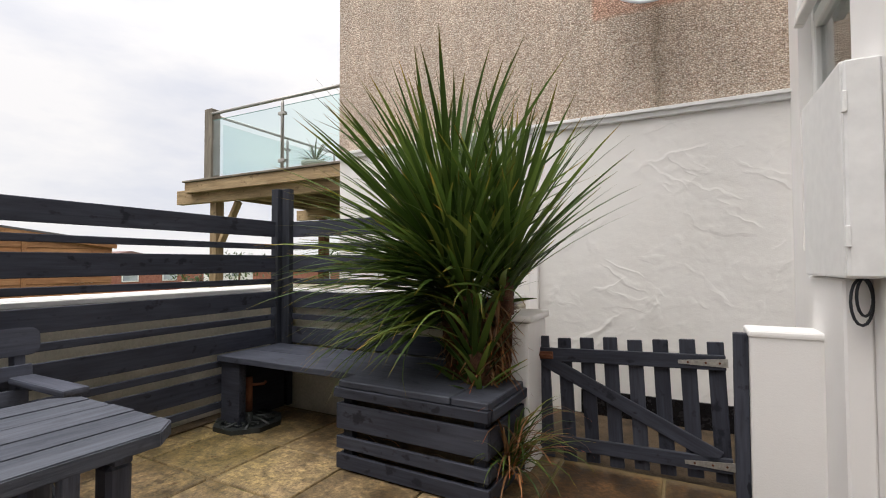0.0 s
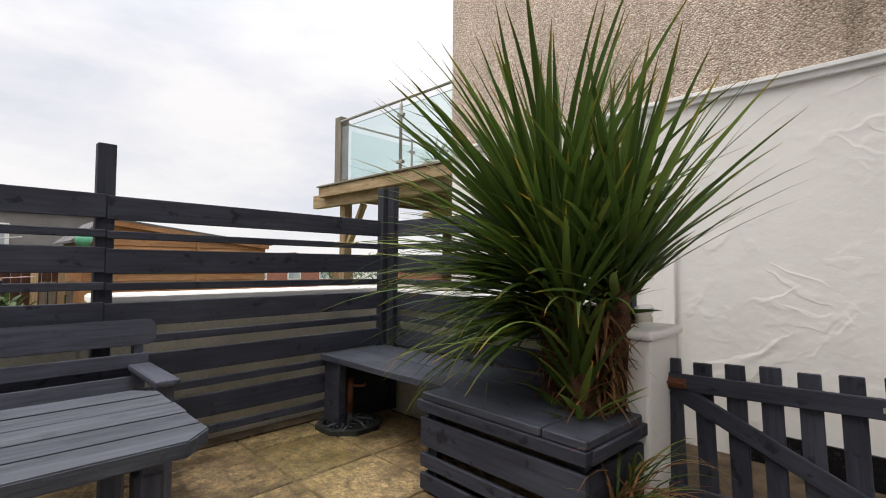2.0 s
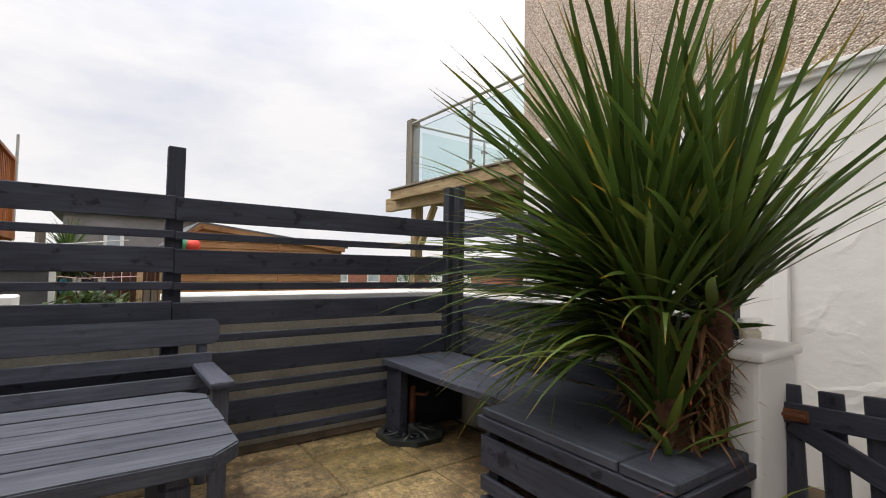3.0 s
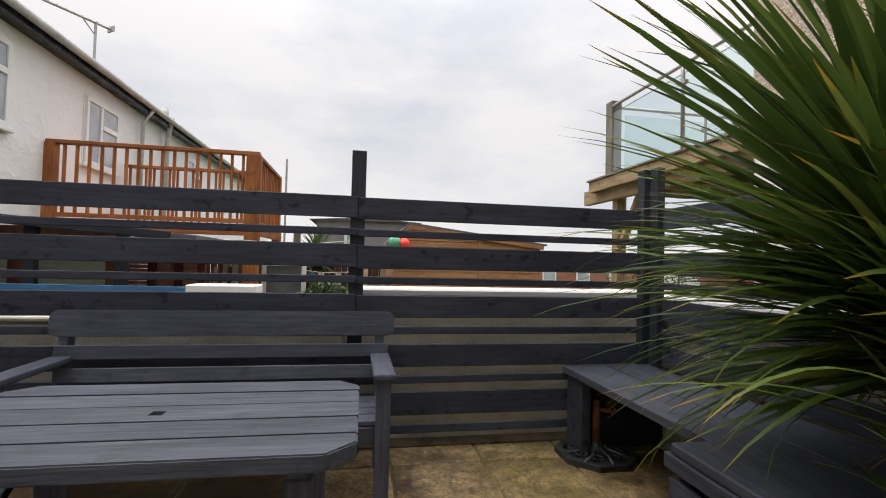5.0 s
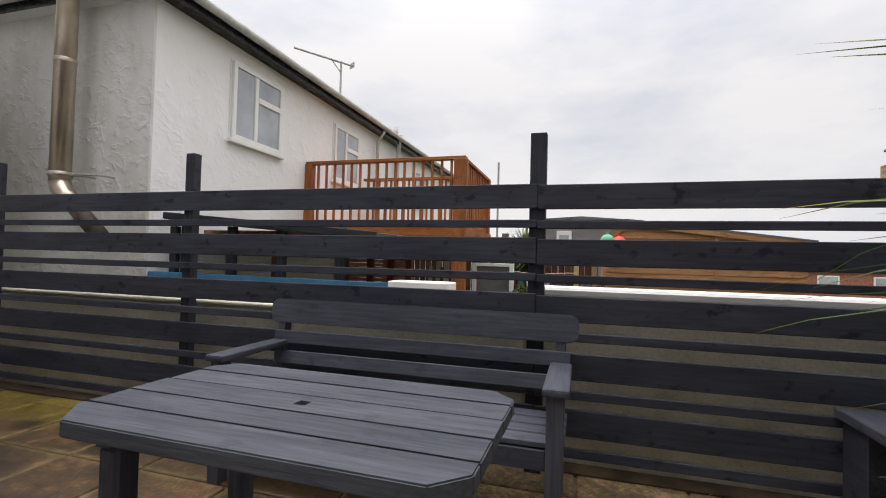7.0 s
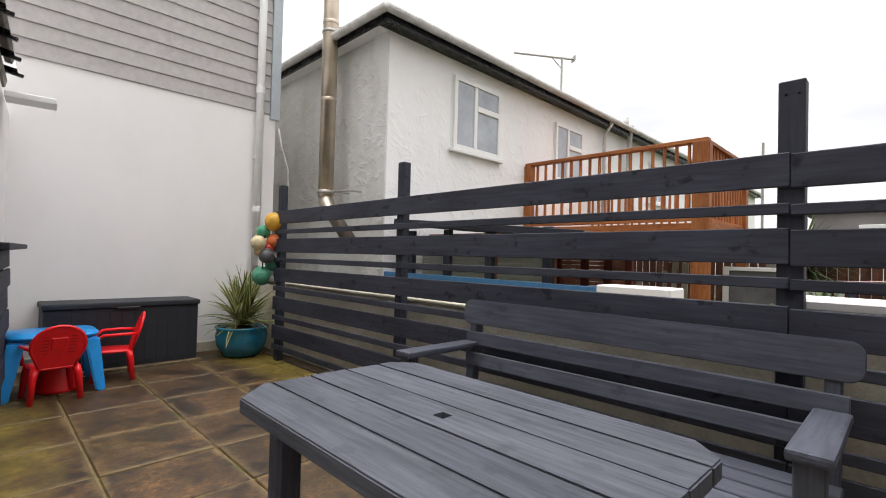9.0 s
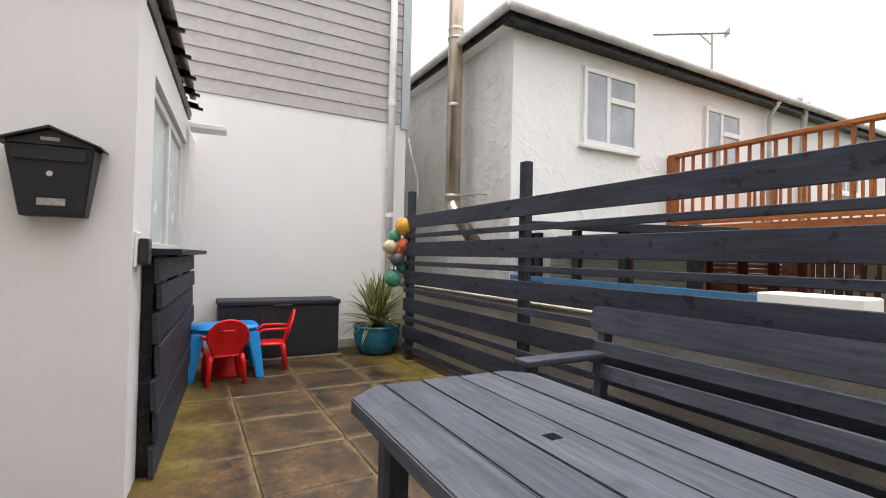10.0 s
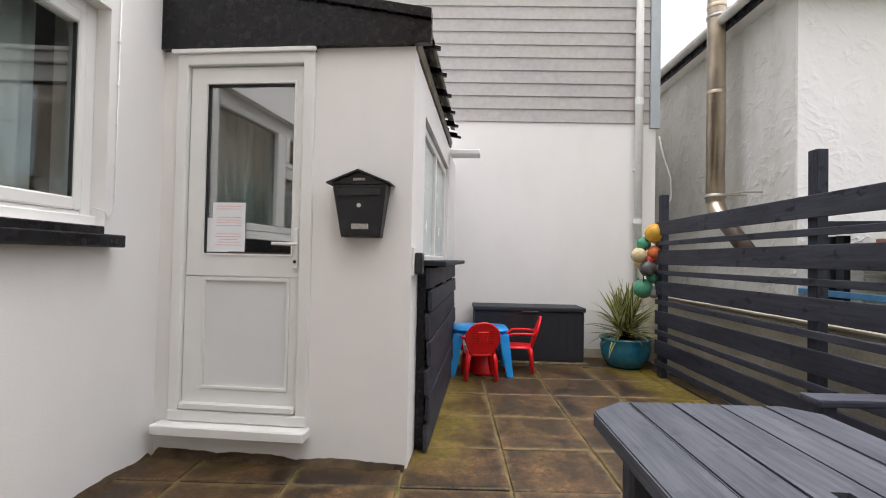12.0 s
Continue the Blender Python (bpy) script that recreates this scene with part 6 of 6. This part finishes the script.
for ya, yb in ((-1.29, -1.05), (-0.98, -0.80), (-0.73, -0.58)):
    for k in range(15):
        between("terracotta_slat", (-5.45, ya, 0.72 + k * 0.042), (-5.45, yb, 0.72 + k * 0.042), 0.038, 0.014, BRICK_RED, lt, 0.003)

setting("wall_far_white", box(-4.64, -4.36, -0.34, 0.21, -0.4, 1.02, 0.01), WHITE_RENDER, "white block wall beyond the lean-to", "wall")
cl = thing("washing_line", pose(0, 0, 0), "thin line and pale folded airer beyond the fence", "washing line")
part("pegging_line", tube([(-9.45, -0.1, 1.06), (-9.45, 0.4, 1.0), (-9.45, 1.2, 1.04)], 0.007, 6), RED_INK, cl, "pinkish line with laundry")
part("line", tube([(-5.2, -0.95, 1.46), (-7.5, 0.2, 1.47), (-9.0, 1.0, 1.62)], 0.008, 6), GUTTER, cl)
part("airer", tube([(-5.2, -0.95, 1.46), (-5.3, -0.2, 1.40)], 0.03, 8), GUTTER, cl)

# clutter under and beside the deck
bf = thing("brown_fence", pose(0, 0, 0), "dark brown close-boarded fence behind the timber deck", "fence")
for k in range(36):
    y = -3.0 + k * 0.13
    between("board", (-10.4, y, -0.38), (-10.4, y, 1.32 + 0.03 * ((k * 7) % 3)), 0.12, 0.02, BROWN_TIMBER, bf, up=(0, 1, 0))
for k, (y, w, h) in enumerate(((-2.6, 0.5, 1.35), (-1.6, 0.4, 1.2), (-0.95, 0.35, 1.45))):
    st = thing("stacked_boards", pose(-7.9, y, -0.35), "stack of dark timber boards under the deck", "timber", "timber under the deck")
    for j in range(5):
        between("board", (0.02 * j, -w / 2 + j * w / 5, 0.0), (0.02 * j, -w / 2 + j * w / 5 + 0.05, h + 0.12 * (j % 3)), 0.08, 0.03, BROWN_TIMBER if j % 2 else GREY_TIMBER, st, up=(0, 1, 0))
gd = thing("grey_shed_door", pose(-9.0, -0.25, -0.38), "grey door in a white frame beyond the deck", "door")
part("leaf", box(0, 0.04, -0.3, 0.3, 0, 1.5, 0.004), ROOF_FELT, gd)
part("frame", box(0.002, 0.06, 0.302, 0.38, 0, 1.56, 0.004), UPVC, gd)
part("frame", box(0.002, 0.06, -0.38, -0.302, 0, 1.56, 0.004), UPVC, gd)
part("frame", box(0.002, 0.06, -0.3, 0.3, 1.502, 1.56, 0.004), UPVC, gd)
random.seed(9)
for k, (y, c) in enumerate(((0.05, (0.3, 0.02, 0.03)), (0.2, (0.03, 0.14, 0.2)), (0.36, (0.5, 0.5, 0.5)), (0.52, (0.02, 0.02, 0.03)), (0.68, (0.45, 0.45, 0.42)), (0.82, (0.03, 0.03, 0.05)))):
    ld = thing("hanging_cloth", pose(-9.45, y, 1.0), "small coloured cloth hanging on a washing line", "laundry", "laundry on the line")
    bm = bmesh.new()
    cols = [(bm.verts.new((0.02 * math.sin(i * 1.3), -0.055 + i * 0.011, -0.22 - 0.02 * math.sin(i))), bm.verts.new((0, -0.055 + i * 0.011, 0.0))) for i in range(11)]
    for a, b in zip(cols, cols[1:]):
        bm.faces.new((a[0], b[0], b[1], a[1]))
    part("cloth", bm, plain("cloth_dye_" + str(k), c, 0.9), ld, "", None, True)
    part("peg", box(-0.01, 0.01, -0.01, 0.01, -0.02, 0.03), PALE_TIMBER, ld)

# shiplap shed
sh = thing("garden_shed", pose(-9.0, 3.0, 0), "orange-brown shiplap timber shed with a low gable", "shed")
for k in range(18):
    z = -0.3 + k * 0.115
    y0, y1 = -1.3, 1.6
    if z > 1.5:
        y0 = -1.3 + (z - 1.5) * 0.75
    if z > 1.5:
        y1 = min(1.6, -1.0 + (1.81 - z) / 0.12)
    if y1 > y0 + 0.2:
        between("board", (0, y0, z + 0.055), (0, y1, z + 0.055), 0.113, 0.02, SHED_TIMBER, sh, up=(-0.12, 0, 1))
between("verge", (0.04, -1.4, 1.56), (0.04, -0.98, 1.92), 0.1, 0.03, SHED_TIMBER, sh)
between("verge", (0.04, -1.0, 1.92), (0.04, 1.66, 1.6), 0.1, 0.03, SHED_TIMBER, sh)
part("roof", prism([(-1.45, 1.6), (-1.0, 1.99), (1.72, 1.66), (1.72, 1.63), (-1.0, 1.955), (-1.45, 1.56)], -2.2, 0.06), ROOF_FELT, sh, "felt roof", Matrix(((0, 0, 1, 0), (1, 0, 0, 0), (0, 1, 0, 0), (0, 0, 0, 1))))
part("gable", prism([(-1.3, 1.4), (1.6, 1.4), (1.62, 1.6), (-1.0, 1.94), (-1.32, 1.63)], -0.04, -0.015), SHED_TIMBER, sh, "", Matrix(((0, 0, 1, 0), (1, 0, 0, 0), (0, 1, 0, 0), (0, 0, 0, 1))))
part("side", box(-2.1, -0.045, -1.3, -1.26, -0.4, 1.6), SHED_TIMBER, sh)
part("corner", box(-0.03, 0.03, 0.33, 0.39, -0.4, 1.7), SHED_TIMBER, sh)
for y, z, mt, w in ((-1.12, 1.57, plain("far_red_plastic", (0.7, 0.06, 0.04), 0.5), "red"), (-1.3, 1.6, plain("far_green_plastic", (0.12, 0.4, 0.25), 0.5), "green")):
    fb2 = thing("fishing_buoy", pose(-8.85, 3.0 + y, z), w + " plastic buoy hanging on the timber shed", "buoy", "buoys on the shed")
    part("ball", lathe([(0.01, -0.12)] + [(0.12 * math.cos(a), 0.12 * math.sin(a)) for a in [radians(-75 + 15 * j) for j in range(11)]] + [(0.01, 0.12)], 18), mt, fb2, "", None, True)
    part("lug", tube([(0, 0, 0.11), (0, 0, 0.15)], 0.02, 8), mt, fb2)

# timber balcony with glass to the north-west
bl = thing("balcony", pose(-7.08, 4.45, 0, 0, 0, 0.4), "weathered timber balcony deck with glass balustrade", "balcony")
L, DP = 3.44, 2.9
between("rim_joist", (0.36, 0.0, 2.425), (L, 0.0, 2.425), 0.155, 0.05, PALE_TIMBER, bl)
between("beam", (0.0, 0.14, 2.31), (L, 0.14, 2.31), 0.215, 0.1, PALE_TIMBER, bl)
between("beam", (0.1, DP - 0.3, 2.25), (L, DP - 0.3, 2.25), 0.2, 0.1, PALE_TIMBER, bl)
between("rim_joist", (0.38, 0.027, 2.425), (0.38, DP, 2.425), 0.155, 0.05, PALE_TIMBER, bl)
for k in range(8):
    between("joist", (0.72 + k * 0.36, 0.192, 2.425), (0.72 + k * 0.36, DP, 2.425), 0.15, 0.05, PALE_TIMBER, bl)
for k in range(20):
    between("deck_board", (0.33, 0.02 + k * 0.148, 2.52), (L, 0.02 + k * 0.148, 2.52), 0.14, 0.028, GREY_TIMBER, bl, up=(0, 1, 0))
between("post", (0.80, 0.11, 2.536), (0.80, 0.11, 3.59), 0.16, 0.15, GREY_TIMBER, bl, up=(1, 0, 0))
between("post", (0.72, 0.265, -0.4), (0.72, 0.265, 2.345), 0.14, 0.14, PALE_TIMBER, bl, up=(1, 0, 0))
between("brace", (0.79, 0.265, 1.55), (1.2, 0.265, 2.2), 0.1, 0.06, PALE_TIMBER, bl, up=(0, 1, 0))
between("post", (0.78, DP - 0.3, -0.4), (0.78, DP - 0.3, 2.148), 0.16, 0.15, RUST, bl, up=(0, 1, 0), label="rust-brown painted post")
part("rail", tube([(0.88, 0.05, 3.505), (L, 0.05, 3.505)], 0.022, 10), OLD_STEEL, bl, "steel handrail", None, True)
part("rail", tube([(0.86, 0.2, 3.50), (0.86, DP - 0.1, 3.50)], 0.022, 10), OLD_STEEL, bl, "steel handrail", None, True)
for x, y, side in ((2.30, 0.05, 0), (0.86, 1.55, 1), (0.86, DP - 0.1, 1)):
    stem = part("baluster", tube([(x, y, 2.535), (x, y, 3.42), (x, y, 3.50)], [0.022, 0.022, 0.012], 10), OLD_STEEL, bl, "steel post", None, True)
    for z in (2.66, 3.3):
        wx, wy = (0.025, 0.06) if side else (0.06, 0.025)
        part("clamp", box(x - wx, x + wx, y - wy, y + wy, z - 0.022, z + 0.022, 0.004), OLD_STEEL, stem)
for a, b in ((0.91, 2.26), (2.34, L - 0.04)):
    front_pane = part("pane", box(a, b, 0.045, 0.055, 2.58, 3.40), BALCONY_GLASS, bl)
    front_pane.visible_shadow = False
    part("pane_edge", box(a, b, 0.044, 0.056, 3.401, 3.406), GLASS_EDGE, front_pane)
for a, b in ((0.25, 1.51), (1.59, DP - 0.14)):
    side_pane = part("pane", box(0.855, 0.865, a, b, 2.58, 3.40), BALCONY_GLASS, bl)
    side_pane.visible_shadow = False
bp = thing("balcony_pot", pose(-5.35, 5.75, 2.535), "pale pot with a spiky plant on the balcony", "plant pot")
part("pot", lathe([(0.14, 0), (0.2, 0.34), (0.22, 0.36), (0.22, 0.4), (0.18, 0.4), (0.001, 0.38)], 18), plain("pale_pot", (0.45, 0.5, 0.4), 0.6), bp, "", None, True)
pb = bmesh.new()
random.seed(4)
for k in range(40):
    leaf_bm(random.uniform(0.3, 0.5), 0.03, 0.6, 0.2, 4, leaf_pose(Vector((0, 0, 0.39)), k * 2.4, radians(random.uniform(5, 80))), pb)
part("leaves", pb, HEDGE_LEAF, bp, "", None, True)
setting("wall_balcony_base", box(-7.6, -3.62, 4.95, 5.15, -0.4, 0.98, 0.02), GARDEN_WALL, "low stone wall under the balcony", "wall")


# satellite dish on the pebbledash
sd = thing("satellite_dish", pose(-0.25, NORTH - 0.3, 3.58, 78, 0, 10), "pale grey satellite dish on the pebbledash wall", "satellite dish")
part("dish", lathe([(0.001, 0.0), (0.15, 0.012), (0.29, 0.05), (0.33, 0.075), (0.33, 0.08), (0.28, 0.062), (0.15, 0.022), (0.001, 0.01)], 32), plain("dish_grey", (0.55, 0.58, 0.62), 0.45), sd, "", None, True)
part("arm", tube([(0, 0, 0), (0, 0.0, -0.28)], 0.02, 8), OLD_STEEL, sd)

# far hedges, houses and sea-side roofs
def bush(x, y, z, rx, ry, rz, num, label, seed):
    random.seed(seed)
    b = thing("bush", pose(x, y, z), label, "bush")
    bm = bmesh.new()
    for k in range(num):
        d = Vector((random.gauss(0, 1), random.gauss(0, 1), random.gauss(0, 1))).normalized() * random.uniform(0.55, 1.0)
        p = Vector((d.x * rx, d.y * ry, d.z * rz))
        leaf_bm(random.uniform(0.12, 0.26), random.uniform(0.05, 0.09), random.uniform(0.2, 1.2), 0.2, 3, leaf_pose(p, random.uniform(0, 6.28), radians(random.uniform(-20, 70))), bm)
    part("foliage", bm, HEDGE_LEAF, b, "", None, True)
    part("trunk", tube([(0, 0, -z - 0.35), (0.05, 0, -rz * 0.4), (0, 0.05, 0)], [0.06, 0.04, 0.02], 8), BARK, b)
    return b


random.seed(21)
palm = thing("spiky_shrub", pose(-10.2, 0.2, -0.35), "spiky green shrub with long arching leaves beyond the deck", "shrub")
pf = bmesh.new()
for k in range(190):
    u = (k + 0.5) / 190
    leaf_bm(random.uniform(0.5, 0.8), 0.035, random.uniform(0.3, 1.1), 0.25, 5, leaf_pose(Vector((0, 0, 1.75 - 0.3 * u)), k * 2.39996, radians(80 - 110 * u + random.uniform(-10, 10))), pf)
part("leaves", pf, HEDGE_LEAF, palm, "", None, True)
part("trunk", tube([(0, 0, 0), (0.04, 0, 0.9), (0, 0, 1.7)], [0.09, 0.08, 0.06], 10), BARK, palm, "", None, True)
bush(-8.6, 0.55, 0.42, 0.5, 0.6, 0.4, 700, "green shrub beside the far fence", 22)
bush(-10.9, 1.4, 0.4, 0.5, 0.7, 0.4, 500, "dark green shrub before the grey house", 27)
bush(-14.0, 9.8, 1.0, 0.9, 0.9, 0.5, 300, "green and yellow shrub beyond the balcony", 23)
bush(-18.0, 14.5, 1.1, 1.6, 1.6, 0.7, 380, "round green bush in the distance", 24)
bush(-10.5, 13.5, 1.2, 1.5, 1.2, 0.75, 380, "brownish hedge in the distance", 25)


def far_house(x, y, w, d, h, roof, wallm, roofm, label, spans=((-0.3, -0.2), (-0.05, 0.05), (0.2, 0.3))):
    hs = thing("far_house", pose(x, y, -0.4), label, "house")
    part("wall", box(-w / 2, w / 2, -d / 2, d / 2, 0, h), wallm, hs)
    part("roof", prism([(-d / 2 - 0.2, h), (0, h + roof), (d / 2 + 0.2, h)], -w / 2 - 0.1, w / 2 + 0.1), roofm, hs, "", Matrix(((0, 0, 1, 0), (1, 0, 0, 0), (0, 1, 0, 0), (0, 0, 0, 1))))
    for a, b in spans:
        wd = part("window", box(w / 2 + 0.002, w / 2 + 0.06, a * d, b * d, h * 0.45, h * 0.9, 0.01), UPVC, hs)
        part("pane", box(w / 2 + 0.062, w / 2 + 0.07, a * d + 0.07, b * d - 0.07, h * 0.5, h * 0.86), FAR_PANE, wd)
    return hs


far_house(-15.0, 1.25, 4, 2.6, 2.72, 0.1, GREY_RENDER, ROOF_FELT, "grey flat-roofed house with a white window in the distance", ((-0.225, -0.08),))
far_house(-30, 15, 5, 9, 1.5, 0.9, BRICK_RED, TILE_ROOF, "low red-brick houses with tiled roofs in the distance")
far_house(-34, 27, 5, 8, 1.4, 0.8, WHITE_RENDER, TILE_ROOF, "low white house with a tiled roof in the distance")
far_house(-24, 26, 5, 7, 1.3, 0.8, BRICK_RED, ROOF_FELT, "low brick house in the distance")
fx = thing("far_fence", pose(0, 0, 0), "silvered and brown close-boarded fence beyond the deck", "fence")
for k in range(8):
    y = 1.2 + k * 0.11
    between("board", (-9.6, y, -0.35), (-9.6, y, 0.95 + 0.25 * (k % 3 == 0)), 0.09, 0.02, GREY_TIMBER if k % 3 else PALE_TIMBER, fx, up=(0, 1, 0))
between("post", (-9.4, -0.1, -0.4), (-9.4, -0.1, 1.75), 0.12, 0.12, GREY_TIMBER, fx, up=(0, 1, 0))
mast = thing("slim_pole", pose(-12.0, -0.72, -0.35), "thin grey pole in the distance", "pole")
part("pole", tube([(0, 0, 0), (0, 0, 4.02)], 0.025, 8), OLD_STEEL, mast)

# damp soil along the foot of the fence, litter and joint weeds
setting("soil_strip", box(WALL_W + 0.002, -3.40, BACK + 0.05, 3.2, -0.02, 0.012, 0.004), SOIL, "strip of damp soil at the foot of the boundary wall", "soil")
random.seed(31)
wd = bmesh.new()
for k in range(420):
    if random.random() < 0.5:
        x, y = random.choice((-1.435, -2.03, -2.64, -0.83)), random.uniform(-4.0, 0.6)
    else:
        x, y = random.uniform(-3.2, -0.9), random.choice((-1.075, -1.615, -2.25, -2.85, -3.45))
    if math.sin(x * 5.1 + y * 3.7) + math.sin(y * 2.3 - x * 4.0) < 0.5:
        continue
    leaf_bm(random.uniform(0.012, 0.035), 0.008, random.uniform(0.3, 1.2), 0.2, 2, leaf_pose(Vector((x + random.gauss(0, 0.006), y + random.gauss(0, 0.006), -0.008)), random.uniform(0, 6.28), radians(random.uniform(10, 80))), wd)
setting("joint_weeds", wd, HEDGE_LEAF, "small green weeds in the paving joints", "weeds", None, "stuff")
lt2 = bmesh.new()
for k in range(150):
    if k < 70:
        x, y = -0.9 + random.gauss(0, 0.12), 2.55 + random.gauss(0, 0.22)
    elif k < 110:
        x, y = random.uniform(-3.45, -3.3), random.uniform(0.8, 3.0)
    else:
        x, y = random.uniform(-3.2, 0.3), random.uniform(-0.5, 2.6)
    leaf_bm(random.uniform(0.015, 0.05), random.uniform(0.005, 0.012), random.uniform(0.2, 0.8), 0.4, 2, leaf_pose(Vector((x, y, 0.008)), random.uniform(0, 6.28), radians(random.uniform(0, 15))), lt2)
setting("leaf_litter", lt2, LEAF_DRY, "dry brown leaf scraps scattered on the paving", "litter", None, "stuff")

# ---- paving slabs, last ----
floor = bpy.data.objects["patio_base"]
random.seed(17)
SX = [-3.545, -3.25, -2.64, -2.03, -1.435, -0.83, -0.23, 0.37, 0.72]
SY = [BACK, -4.02, -3.45, -2.85, -2.25, -1.615, -1.075, -0.47, 0.13, 0.73]
NX = [-3.545, -3.14, -2.54, -1.93, -1.33, -0.73, -0.13, 0.47, 0.72]
NY = [0.73, 1.27, 1.855, 2.42, 3.1]


def slab(x0, x1, y0, y1, mat):
    g = 0.008
    w, d = x1 - x0 - 2 * g, y1 - y0 - 2 * g
    key = ("slab", round(w, 3), round(d, 3), mat.name)
    if key not in MESHES:
        MESHES[key] = mesh_of(box(-w / 2, w / 2, -d / 2, d / 2, -0.04, 0, 0.006), mat)
    part("paving_slab", MESHES[key], mat, floor, "", pose((x0 + x1) / 2, (y0 + y1) / 2, random.uniform(-0.003, 0.003), random.uniform(-0.25, 0.25), random.uniform(-0.25, 0.25), random.uniform(-0.3, 0.3)))


for xs_, ys_, mt in ((SX, SY, SLAB_DARK), (NX, NY, SLAB)):
    for i in range(len(xs_) - 1):
        for j in range(len(ys_) - 1):
            cx, cy = (xs_[i] + xs_[i + 1]) / 2, (ys_[j] + ys_[j + 1]) / 2
            if cx > -0.9 and cy < -1.4:
                continue
            slab(xs_[i], xs_[i + 1], ys_[j], ys_[j + 1], SLAB_DARK if cx > -0.8 else mt)
